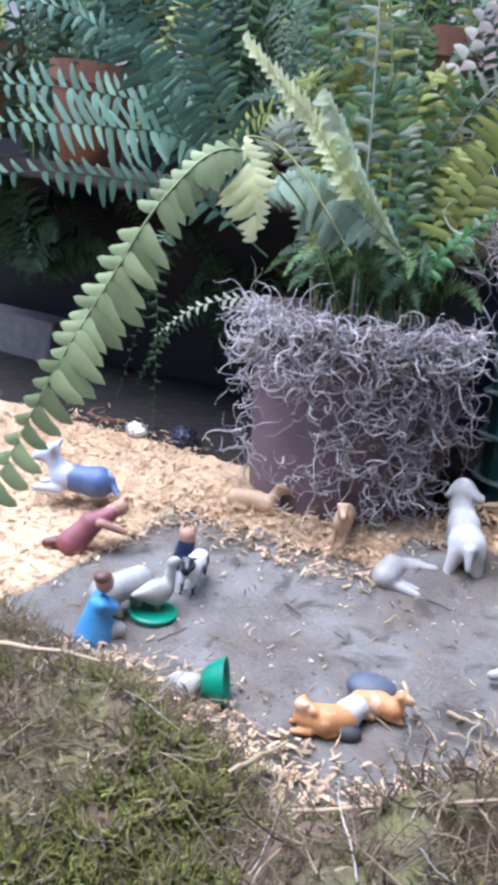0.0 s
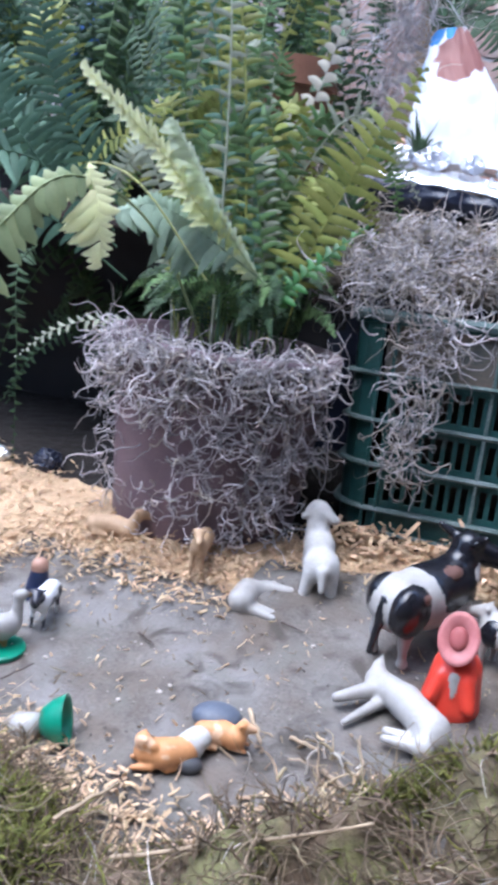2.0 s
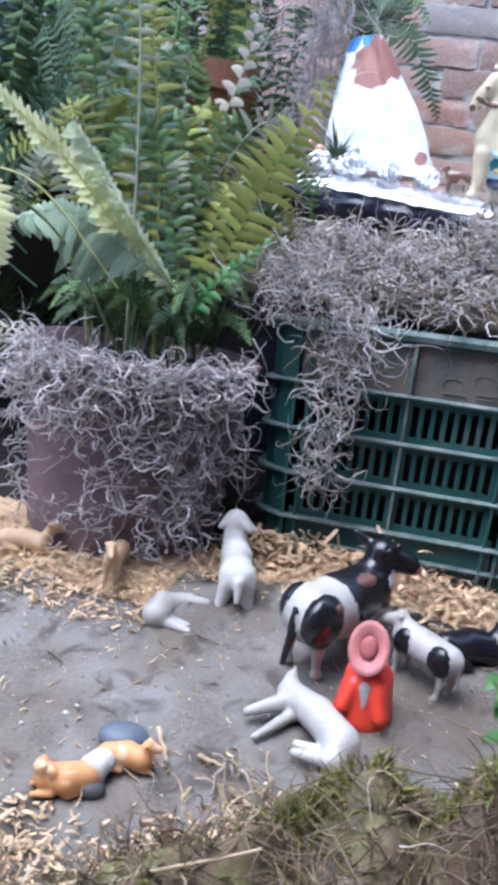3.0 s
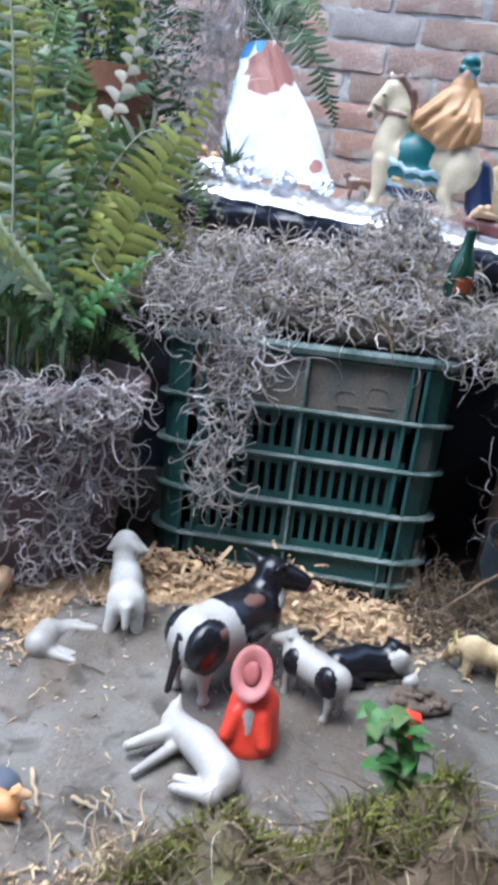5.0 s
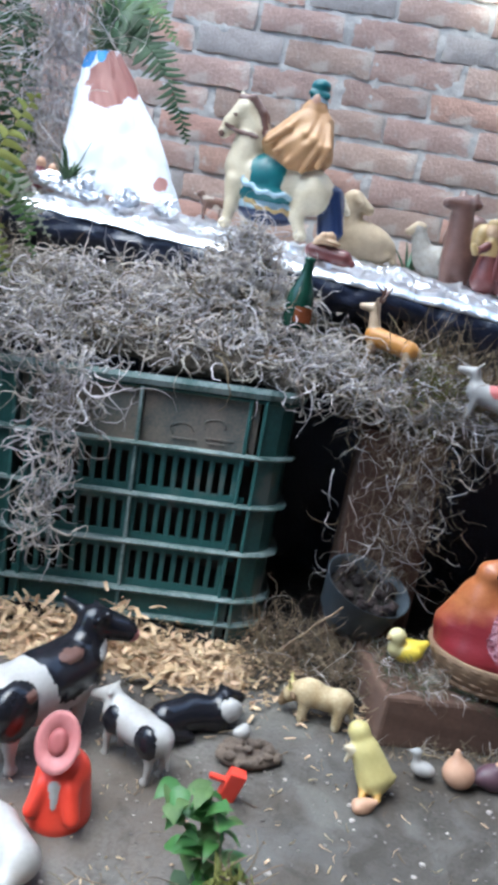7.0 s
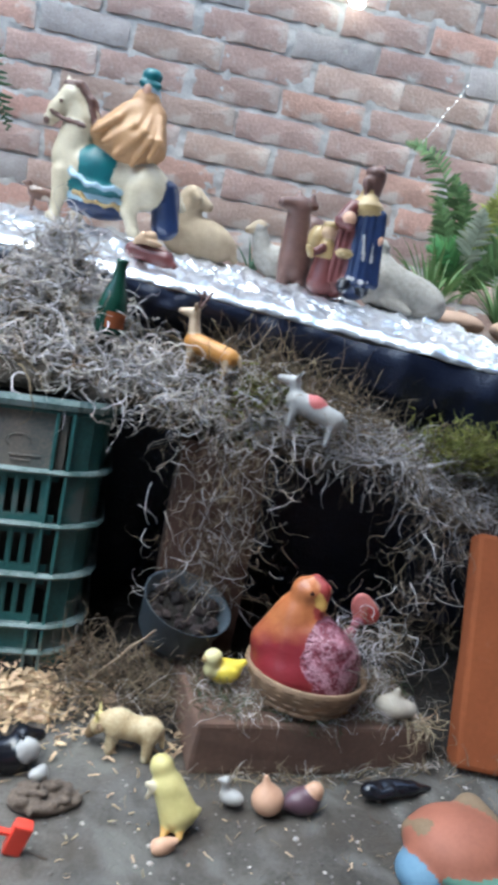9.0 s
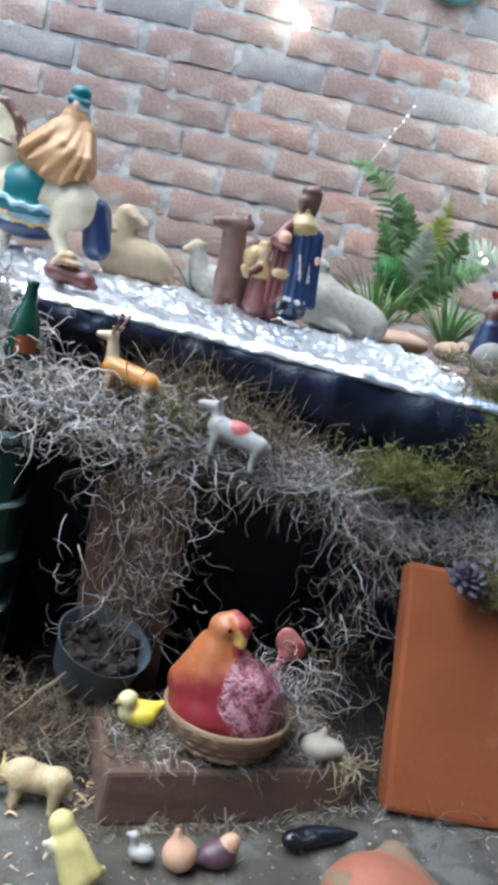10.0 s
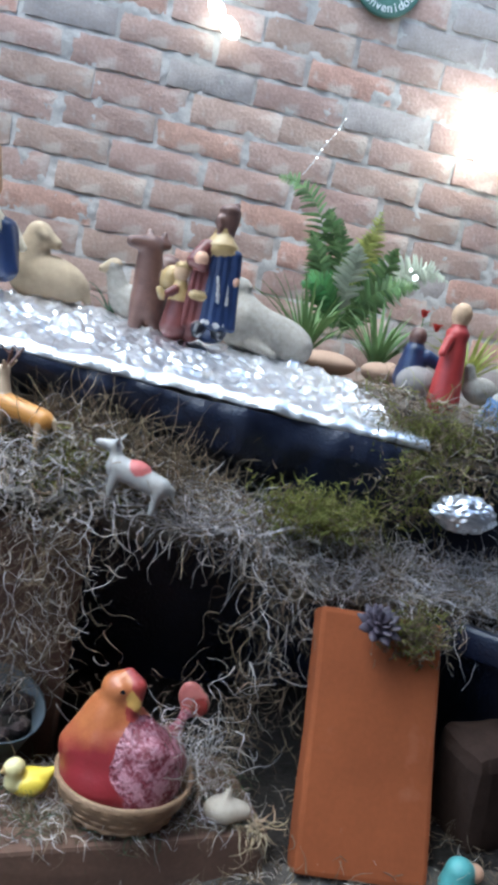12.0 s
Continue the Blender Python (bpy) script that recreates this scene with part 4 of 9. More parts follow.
moss("draped_moss", right_ledge, 2900, 0.054, 0.00098, [SPANISH, SPANISH_WARM, BROWNMOSS], "dry grey and brown moss covering the ledge over the cave", 17, 0.6, 0.05, 0.5, 9, [0.48, 0.22, 0.30])


def ledge_lip(r):
    x = r.uniform(0.36, 1.05)
    p = ledge_point(x, r.uniform(0.0, 0.16))
    return (p[0], p[1] - 0.003, p[2] + 0.002), (r.normal(0, 1), r.normal(-0.2, 0.5), r.normal(0.3, 0.3))


moss("draped_moss", ledge_lip, 950, 0.046, 0.00098, [SPANISH, SPANISH_WARM, BROWNMOSS], "short grey moss along the lip over the cave", 26, 0.8, 0.03, 0.5, 7, [0.5, 0.25, 0.25])


def brown_patch(r):
    x = r.normal(0.44, 0.07)
    p = ledge_point(x, min(1.0, max(0.3, r.normal(0.8, 0.2))))
    return (p[0], p[1] - 0.006, p[2] + abs(r.normal(0, 0.012))), (r.normal(-0.6, 0.6), r.normal(-0.2, 0.3), r.normal(0.2, 0.3))


moss("dry_roots", brown_patch, 1500, 0.085, 0.0010, [BROWNMOSS, STRAW], "brown root fibres lying below the black sheet", 18, 0.45, 0.03, 0.3, 8, [0.85, 0.15], "roots")


def cave_fringe(r):
    while True:
        x = r.uniform(0.28, 1.02)
        if not 0.44 < x < 0.585 or r.random() < 0.16:
            break
    p = ledge_point(x, 0.0)
    return (p[0], p[1] - 0.004 + r.normal(0, 0.012), p[2] - 0.006 - abs(r.normal(0, 0.012 if 0.43 < x < 0.59 else 0.024))), (r.normal(0, 0.5), r.normal(-0.5, 0.4), -0.5)


moss("hanging_moss", cave_fringe, 300, 0.055, 0.00068, [SPANISH, BROWNMOSS, SPANISH_WARM], "fringe of grey moss hanging over the cave mouth", 19, 0.7, 0.12, 0.35, 10, [0.35, 0.45, 0.20])


def pillar_moss(r):
    t = r.random()
    return (0.365 + r.normal(0, 0.034) - 0.02 * t, 1.145 + r.normal(0, 0.018), 0.36 - 0.22 * t), (r.normal(0, 0.5), r.normal(-0.5, 0.5), -0.5)


moss("hanging_moss", pillar_moss, 520, 0.050, 0.00058, [SPANISH, SPANISH_WARM, BROWNMOSS], "curtain of grey moss beside the cave", 20, 0.75, 0.08, 0.4, 10, [0.20, 0.14, 0.66])


def right_curtain(r):
    t = r.random()
    return (0.63 + r.normal(0, 0.028), 1.165 + r.normal(0, 0.02), 0.33 - 0.24 * t), (r.normal(0, 0.6), r.normal(-0.4, 0.5), -0.4)


moss("hanging_moss", right_curtain, 240, 0.055, 0.00058, [SPANISH, BROWNMOSS, SPANISH_WARM], "sparse dark moss between the cave and the upright brick", 21, 0.65, 0.08, 0.4, 10, [0.10, 0.82, 0.08])


def green_tuft(cx, cy, cz, sx, sz):
    def fn(r):
        return (cx + r.normal(0, sx), cy + r.normal(0, sx * 0.6), cz + r.normal(0, sz)), (r.normal(), r.normal(-0.5, 0.8), r.normal(0.6, 0.5))
    return fn


moss("green_moss_tuft", green_tuft(0.675, 1.205, 0.388, 0.036, 0.014), 2000, 0.014, 0.0009, [GREENMOSS, BROWNMOSS], "bright yellow-green moss tuft below the black sheet", 22, 0.6, 0.0, 0.4, 4, [0.85, 0.15])
moss("green_moss_tuft", green_tuft(0.365, 1.195, 0.385, 0.032, 0.022), 1700, 0.014, 0.0009, [GREENMOSS, BROWNMOSS], "olive moss tuft beside the deer figurine", 23, 0.6, 0.0, 0.4, 4, [0.55, 0.45])
moss("green_moss_tuft", green_tuft(0.80, 1.235, 0.44, 0.03, 0.03), 1000, 0.014, 0.0009, [GREENMOSS, BROWNMOSS], "olive moss tuft at the end of the foil", 24, 0.6, 0.0, 0.4, 4, [0.5, 0.5])
moss("green_moss_tuft", green_tuft(0.788, 1.105, 0.285, 0.020, 0.014), 900, 0.014, 0.0009, [GREENMOSS, BROWNMOSS], "olive moss tuft on the upright brick", 25, 0.6, 0.0, 0.4, 4, [0.4, 0.6])


# Foreground bank
def bank_spot(r, x0=-0.75, x1=0.39, deep=0.34):
    x = r.uniform(x0, x1)
    y = bank_line(x) - r.uniform(-0.03, deep)
    return x, y


def bank_moss(r):
    while True:
        x, y = bank_spot(r)
        if noise.noise(Vector((x * 9, y * 9, 9))) > r.uniform(0.0, 0.22) + 0.30 * min(1.0, max(0.0, (x + 0.15) / 0.25)):
            break
    return (x, y, land(x, y) + r.uniform(0, 0.010)), (r.normal(0, 0.6), r.normal(0, 0.6), 1.0)


def bank_brown(r):
    while True:
        x, y = bank_spot(r)
        if r.random() < 0.4 or noise.noise(Vector((x * 9, y * 9, 9))) < r.uniform(0.0, 0.30) + 0.30 * min(1.0, max(0.0, (x + 0.15) / 0.25)):
            break
    return (x, y, land(x, y) + r.uniform(0, 0.010)), (r.normal(0, 1), r.normal(0, 0.8), 0.35)


moss("foreground_moss", bank_brown, 15000, 0.026, 0.0009, [BROWNMOSS, STRAW, GREENMOSS], "brown fibrous moss along the near edge", 34, 0.6, 0.0, 0.6, 6, [0.80, 0.07, 0.13])
moss("foreground_moss", bank_moss, 24000, 0.013, 0.0012, [GREENMOSS, BROWNMOSS], "bank of olive green moss along the near edge", 31, 0.7, 0.0, 0.5, 4, [0.86, 0.14])


def bank_roots(r):
    x, y = bank_spot(r)
    return (x, y, land(x, y) + r.uniform(0.0, 0.008)), (r.normal(0, 1), r.normal(0, 0.6) - 0.25, r.normal(-0.12, 0.12))


moss("dry_roots", bank_roots, 1500, 0.042, 0.0007, [BROWNMOSS, STRAW, SPANISH_WARM], "tangle of brown root fibres and straw on the near bank", 32, 0.45, 0.05, 0.4, 8, [0.74, 0.18, 0.08], "roots")


def nest(r):
    x = r.uniform(-0.12, 0.36)
    y = bank_line(x) - r.uniform(0.01, 0.21)
    return (x, y, land(x, y) + r.uniform(0.0, 0.010)), (r.normal(0, 1), r.normal(0, 0.5) - 0.2, r.normal(-0.10, 0.13))


moss("dry_roots", nest, 1100, 0.062, 0.0007, [BROWNMOSS, STRAW, SPANISH_WARM], "long brown grass roots matted on the near bank", 37, 0.30, 0.05, 0.35, 9, [0.84, 0.11, 0.05], "roots")


def dry_grass(r):
    x = r.uniform(-0.66, -0.20)
    y = bank_line(max(-0.45, x)) - r.uniform(0.015, 0.16)
    return (x, y, land(x, y) + r.uniform(0.002, 0.010)), (r.normal(0.4, 1), r.normal(0, 0.6) - 0.2, r.normal(-0.04, 0.12))


moss("dry_roots", dry_grass, 520, 0.060, 0.0006, [STRAW, BROWNMOSS, SPANISH_WARM], "thin dry grass blades lying over the green moss", 38, 0.35, 0.03, 0.4, 8, [0.35, 0.5, 0.15], "grass")


def corner_moss(r):
    x, y = r.uniform(0.74, 1.2), r.uniform(1.22, 1.38)
    z = deck_z(x) if y > 1.34 else 0.43 + (deck_z(x) - 0.43) * max(0.0, (y - 1.22) / 0.12)
    return (x, y, z - 0.006 + abs(r.normal(0, 0.006))), (r.normal(), r.normal() - 0.6, r.normal(-0.1, 0.3))


moss("draped_moss", corner_moss, 1200, 0.042, 0.0009, [BROWNMOSS, STRAW, GREENMOSS, SPANISH_WARM], "tangle of brown and olive moss at the end of the foil", 35, 0.9, 0.05, 0.5, 8, [0.5, 0.12, 0.23, 0.15])
moss("green_moss_tuft", green_tuft(0.83, 1.295, 0.500, 0.032, 0.014), 1100, 0.016, 0.0009, [GREENMOSS, BROWNMOSS], "olive moss tuft at the end of the foil road", 36, 0.6, 0.0, 0.4, 4, [0.7, 0.3])


def crate_foot(r):
    x = r.uniform(0.20, 0.36)
    return (x, 1.07 + r.normal(0, 0.03), 0.02 + abs(r.normal(0.0, 0.03))), (r.normal(), r.normal(), r.normal(0.2, 0.4))


moss("dry_roots", crate_foot, 1000, 0.06, 0.0007, [BROWNMOSS, SPANISH_WARM], "brown fibres heaped at the crate's corner", 33, 0.8, 0.04, 0.4, 8, [0.92, 0.08], "roots")


# Shavings: thin curled flakes
def flakes(name, spots, label, seed, size=0.0100, material=SHAVING):
    r = np.random.default_rng(seed)
    verts, faces = [], []
    for x, y, up in spots(r):
        L, w = size * r.uniform(0.4, 2.2), size * r.uniform(0.08, 0.28)
        bend = r.uniform(-0.5, 0.9)
        rot = Euler((r.normal(0, 0.5), r.normal(0, 0.4), r.uniform(0, 6.28))).to_matrix()
        base = Vector((x, y, land(x, y) + up + 0.002))
        k = len(verts)
        for i in range(4):
            t = i / 3 - 0.5
            for s in (-1, 1):
                for h in (0.0, 0.0006):
                    verts.append(base + rot @ Vector((t * L, s * w * (1 - 0.5 * abs(t)), bend * L * (0.25 - t * t) + h)))
        for i in range(3):
            a = k + i * 4
            faces += [(a + 1, a + 5, a + 7, a + 3), (a, a + 2, a + 6, a + 4), (a, a + 4, a + 5, a + 1), (a + 2, a + 3, a + 7, a + 6)]
        faces += [(k, k + 1, k + 3, k + 2), (k + 12, k + 14, k + 15, k + 13)]
    ob = new(name, mesh_from(name, np.array([tuple(v) for v in verts]), np.array(faces), material, smooth=False))
    return tagged(ob, label, "wood shavings", kind="stuff")


def back_band(r):
    for _ in range(5200):
        x = r.uniform(-0.95, 0.27)
        if x > 0.17 and r.random() < 0.55:
            continue
        b = 0.90 if x < -0.55 else (0.83 if x < -0.2 else 0.965 + 0.25 * (x + 0.1))
        y = b + r.normal(0, 0.035) + (r.uniform(-0.16, 0.06) if x < -0.5 else 0)
        yield x, y, abs(r.normal(0, 0.006))


def near_band(r):
    for _ in range(1700):
        x = r.uniform(-0.42, 0.22)
        y = bank_line(x) + 0.030 + 0.032 * min(1.0, max(0.0, (x + 0.1) / 0.1)) + r.normal(0, 0.025) + 0.03 * math.exp(-((x + 0.12) / 0.07) ** 2)
        yield x, y, abs(r.normal(0, 0.003))


def sparse(r):
    for _ in range(240):
        yield r.uniform(-0.6, 0.6), r.uniform(0.58, 0.97), 0.0


def left_band(r):
    for _ in range(1500):
        x = r.uniform(-0.95, -0.50)
        yield x, 0.45 + r.uniform(0, 0.38), abs(r.normal(0, 0.004))


def cow_heap(r):
    for _ in range(900):
        x = r.uniform(-0.16, 0.20)
        yield x, 0.995 + 0.12 * (x + 0.1) + r.normal(0, 0.025), abs(r.normal(0, 0.014)) * (1.0 if x < 0.08 else 0.5)


def brick_side(r):
    for _ in range(110):
        yield r.uniform(0.20, 0.36), r.normal(0.99, 0.025), abs(r.normal(0, 0.004))


flakes("wood_shavings", back_band, "pale tan curled wood shavings along the back of the dirt", 41, 0.0075)
flakes("wood_shavings", near_band, "pale wood shavings scattered by the near bank", 42, 0.0065)
flakes("wood_shavings", left_band, "pale wood shavings at the side of the dirt", 43, 0.0075)
flakes("wood_shavings", sparse, "stray wood chips on the grey dirt", 44, 0.0045)
flakes("wood_shavings", cow_heap, "long curled wood shavings heaped before the crate", 46, 0.013)
flakes("wood_shavings", brick_side, "yellowish shavings beside the flat brick", 45, 0.008)


# ---- ferns ----
def spline(points, n):
    """Catmull-Rom curve through points, n samples even in parameter."""
    P = [Vector(p) for p in points]
    P = [2 * P[0] - P[1]] + P + [2 * P[-1] - P[-2]]
    out = []
    for i in range(n):
        t = i / (n - 1) * (len(P) - 3)
        k = min(int(t), len(P) - 4); u = t - k
        a, b, c, d = P[k:k + 4]
        out.append(0.5 * ((2 * b) + (c - a) * u + (2 * a - 5 * b + 4 * c - d) * u * u + (3 * b - a - 3 * c + d) * u ** 3))
    return out


def frond_mesh(points, pairs, length, width, material, up=(0, 0, 1), fold=0.15, sweep=0.45, sides=(1, 1), droop=0.3, bare=0.12, seed=0, shape=0.6, tip=0.12, swell=0.0):
    """A fern frond: midrib and paired leaflets, each a cupped pointed blade."""
    r = random.Random(seed)
    line = spline(points, pairs * 2 + 1)
    verts, faces = [], []
    up = Vector(up).normalized()
    n = len(line)
    total = sum((b - a).length for a, b in zip(line, line[1:]))
    rib = total * 0.0020 + 0.0004
    rings = []
    for i, p in enumerate(line):
        t = (line[min(n - 1, i + 1)] - line[max(0, i - 1)]).normalized()
        s = t.cross(up)
        s = s.normalized() if s.length > 1e-4 else Vector((1, 0, 0))
        u = s.cross(t).normalized()
        rr = rib * (1.15 - 0.9 * i / n)
        k = len(verts)
        verts += [p + s * rr, p + u * rr, p - s * rr]
        rings.append((k, t, s, u))
    for (a, *_), (b, *_) in zip(rings, rings[1:]):
        for i in range(3):
            faces.append((a + i, a + (i + 1) % 3, b + (i + 1) % 3, b + i))
    for i in range(1, n):
        f = i / (n - 1)
        if f < bare:
            continue
        g = (f - bare) / (1 - bare)
        size = length * (min(1.0, (g / 0.18 + 0.35)) if g < 0.18 else 1.0) * (tip + (1 - tip) * (1 - max(0.0, (g - 0.30) / 0.70) ** 1.5)) * (1 - swell * max(0.0, 1 - g / 0.6))
        k0, t, s, u = rings[i]
        for side in (-1, 1):
            scale = sides[0] if side < 0 else sides[1]
            if scale <= 0.01 or (i % 2 == 0) != (side > 0) or r.random() < 0.035:
                continue
            L = size * scale * r.uniform(0.74, 1.10)
            w = width * (0.5 + 0.5 * L / length) * r.uniform(0.9, 1.1)
            d = (s * side + t * (sweep + r.uniform(-0.12, 0.12)) + u * (fold + r.uniform(-0.20, 0.20))).normalized()
            across = (t - d * t.dot(d)).normalized()
            nrm = d.cross(across)
            if nrm.dot(u) < 0:
                nrm = -nrm
            k = len(verts)
            steps = 5
            sag = droop + r.uniform(-0.08, 0.08)
            for j in range(steps + 1):
                q = j / steps
                half = w * 0.5 * ((1 - q) ** shape) * (0.75 + 0.25 * min(1, q * 5))
                c = line[i] + d * (L * q) - nrm * (L * sag * q * q * 0.5) + across * (0.18 * w * math.sin(q * 3.1))
                if j == steps:
                    verts.append(c)
                else:
                    verts += [c - across * half - nrm * half * 0.2, c + nrm * half * 0.12, c + across * half - nrm * half * 0.2]
            for j in range(steps - 1):
                a = k + 3 * j
                faces += [(a, a + 1, a + 4, a + 3), (a + 1, a + 2, a + 5, a + 4)]
            a = k + 3 * (steps - 1)
            faces += [(a, a + 1, a + 3), (a + 1, a + 2, a + 3)]
    return mesh_from("frond", np.array([tuple(v) for v in verts]), faces, material)


def fern(m, label, name="fern"):
    return empty(name, m, label, "fern")


def arch(base, heading, reach, rise, sag):
    """Points of an arching frond that leaves base towards heading (degrees)."""
    h = radians(heading)
    dx, dy = math.cos(h), math.sin(h)
    b = Vector(base)
    return [b, b + Vector((dx * reach * 0.18, dy * reach * 0.18, rise * 0.55)), b + Vector((dx * reach * 0.5, dy * reach * 0.5, rise)),
            b + Vector((dx * reach * 0.8, dy * reach * 0.8, rise - sag * 0.35)), b + Vector((dx * reach, dy * reach, rise - sag))]


pot_fern = fern(pose(-0.345, 0.995, 0.27), "lush green Boston fern growing out of the plum pot")


def add(plant, me, label=""):
    ob = part_mesh("frond", me, plant, label)
    ob.matrix_parent_inverse = plant.matrix_world.inverted()
    return ob


# large fronds of the pot fern
add(pot_fern, frond_mesh([(-0.37, 0.97, 0.27), (-0.380, 0.82, 0.41), (-0.402, 0.69, 0.452), (-0.436, 0.63, 0.398), (-0.460, 0.58, 0.306), (-0.474, 0.53, 0.222), (-0.500, 0.48, 0.098)], 40, 0.060, 0.0225, LEAF_SAGE, (0.55, -0.75, 0.35), 0.0, 0.42, (1.0, 0.42), 0.45, 0.22, 1, 0.30, 0.6, 0.62), "long pale green frond arching over the dirt")
add(pot_fern, frond_mesh([(-0.305, 1.02, 0.350), (-0.339, 0.94, 0.403), (-0.353, 0.87, 0.444), (-0.367, 0.80, 0.490), (-0.377, 0.74, 0.518), (-0.389, 0.673, 0.547)], 34, 0.038, 0.019, LEAF_CREAM, (0.5, -0.8, 0.3), 0.0, 0.9, (0.75, 0.8), 0.15, 0.04, 2, 0.5, 0.35), "folded yellowish frond")
add(pot_fern, frond_mesh([(-0.300, 1.01, 0.350), (-0.334, 0.95, 0.408), (-0.347, 0.89, 0.456), (-0.352, 0.84, 0.493), (-0.362, 0.80, 0.526)], 26, 0.046, 0.021, LEAF_WAX, (0.7, -0.65, 0.3), 0.0, 0.8, (0.95, 0.4), 0.45, 0.04, 41, 0.5, 0.45), "pale underside of a folded frond")
add(pot_fern, frond_mesh([(-0.345, 0.90, 0.36), (-0.385, 0.79, 0.455), (-0.404, 0.715, 0.468), (-0.383, 0.70, 0.436), (-0.372, 0.695, 0.407), (-0.366, 0.695, 0.372)], 24, 0.046, 0.0155, LEAF_CREAM, (0.3, -0.9, 0.2), 0.0, 0.45, (0.55, 1.0), 0.2, 0.42, 3, 0.5, 0.35), "short yellow-green frond tip")
add(pot_fern, frond_mesh([(-0.300, 0.98, 0.366), (-0.346, 0.90, 0.410), (-0.377, 0.86, 0.434), (-0.402, 0.83, 0.438), (-0.420, 0.80, 0.424)], 26, 0.072, 0.021, LEAF_GREY, (0.3, -0.85, 0.45), 0.0, 0.15, (1.0, 0.3), 0.2, 0.12, 4, 0.45, 0.3), "grey-green frond with hanging leaflets")
add(pot_fern, frond_mesh([(-0.50, 0.93, 0.38), (-0.57, 0.85, 0.468), (-0.62, 0.76, 0.470), (-0.655, 0.66, 0.458), (-0.69, 0.54, 0.435)], 28, 0.062, 0.0125, LEAF_BLUE, (0.55, -0.55, 0.65), 0.05, 0.12, (1, 1), 0.2, 0.12, 5, 0.45), "broad blue-green frond")
add(pot_fern, frond_mesh([(-0.52, 0.95, 0.40), (-0.60, 0.88, 0.500), (-0.66, 0.80, 0.512), (-0.72, 0.71, 0.505), (-0.77, 0.62, 0.480)], 28, 0.056, 0.012, LEAF_BLUE, (0.55, -0.6, 0.6), 0.05, 0.12, (1, 1), 0.2, 0.12, 31, 0.45), "high blue-green frond")
add(pot_fern, frond_mesh([(-0.48, 0.93, 0.34), (-0.56, 0.86, 0.405), (-0.61, 0.77, 0.412), (-0.655, 0.66, 0.405), (-0.70, 0.55, 0.375)], 26, 0.044, 0.0125, LEAF_BLUE, (0.5, -0.6, 0.6), 0.0, 0.2, (1, 1), 0.25, 0.12, 6, 0.5), "lower blue-green frond")
add(pot_fern, frond_mesh([(-0.50, 0.93, 0.38), (-0.56, 0.86, 0.455), (-0.60, 0.82, 0.515), (-0.63, 0.79, 0.575), (-0.64, 0.76, 0.63)], 30, 0.055, 0.0110, LEAF_BLUE, (0.6, -0.75, 0.2), 0.0, 0.1, (1, 1), 0.2, 0.10, 7, 0.5), "upright blue-green frond")
add(pot_fern, frond_mesh([(-0.48, 0.95, 0.40), (-0.53, 0.88, 0.49), (-0.56, 0.85, 0.56), (-0.575, 0.83, 0.63), (-0.58, 0.82, 0.70)], 28, 0.050, 0.0105, LEAF_BLUE, (0.6, -0.75, 0.2), 0.0, 0.3, (0.9, 0.9), 0.25, 0.10, 8, 0.5))
add(pot_fern, frond_mesh([(-0.66, 0.94, 0.50), (-0.70, 0.86, 0.58), (-0.75, 0.79, 0.61), (-0.80, 0.70, 0.60)], 22, 0.045, 0.010, LEAF_BLUE, (0.5, -0.6, 0.6), 0.0, 0.3, (1, 1), 0.3, 0.06, 9, 0.5))
# right-hand fronds, seen against the crate
add(pot_fern, frond_mesh([(-0.275, 1.02, 0.30), (-0.252, 1.005, 0.41), (-0.222, 1.015, 0.50), (-0.192, 1.03, 0.58), (-0.160, 1.05, 0.655)], 26, 0.060, 0.0145, LEAF_YELLOW, (0.35, -0.9, 0.1), 0.0, 0.15, (1, 1), 0.15, 0.12, 10, 0.5), "olive green upright frond")
add(pot_fern, frond_mesh([(-0.34, 1.05, 0.32), (-0.345, 1.08, 0.44), (-0.338, 1.11, 0.56), (-0.314, 1.13, 0.67), (-0.300, 1.13, 0.77)], 17, 0.030, 0.017, LEAF_BLUSH, (0.3, -0.9, 0.1), 0.1, 0.3, (1, 1), 0.2, 0.30, 11, 0.3), "frond with rounded pale leaflets")
add(pot_fern, frond_mesh([(-0.29, 0.97, 0.325), (-0.262, 0.98, 0.365), (-0.225, 0.99, 0.41), (-0.183, 1.0, 0.455)], 14, 0.024, 0.013, GRASSLEAF, (0.2, -0.8, 0.5), 0.0, 0.4, (1, 1), 0.2, 0.05, 12, 0.5), "short bright green frond")
add(pot_fern, frond_mesh([(-0.33, 1.02, 0.30), (-0.345, 1.05, 0.42), (-0.36, 1.06, 0.53), (-0.37, 1.07, 0.64)], 18, 0.032, 0.0105, LEAF_UNDER, (0.3, -0.9, 0.1), 0.0, 0.25, (1, 1), 0.2, 0.15, 13, 0.45))
add(pot_fern, frond_mesh([(-0.40, 1.02, 0.30), (-0.41, 1.05, 0.45), (-0.43, 1.08, 0.60), (-0.45, 1.11, 0.74), (-0.46, 1.12, 0.86)], 26, 0.045, 0.0115, LEAF_YELLOW, (0.4, -0.9, 0.1), 0.0, 0.2, (1, 1), 0.2, 0.1, 14, 0.5))
add(pot_fern, frond_mesh([(-0.45, 1.02, 0.30), (-0.48, 1.05, 0.48), (-0.52, 1.08, 0.64), (-0.56, 1.10, 0.78), (-0.58, 1.10, 0.88)], 26, 0.048, 0.0115, LEAF, (0.4, -0.9, 0.1), 0.0, 0.2, (1, 1), 0.2, 0.1, 15, 0.5))
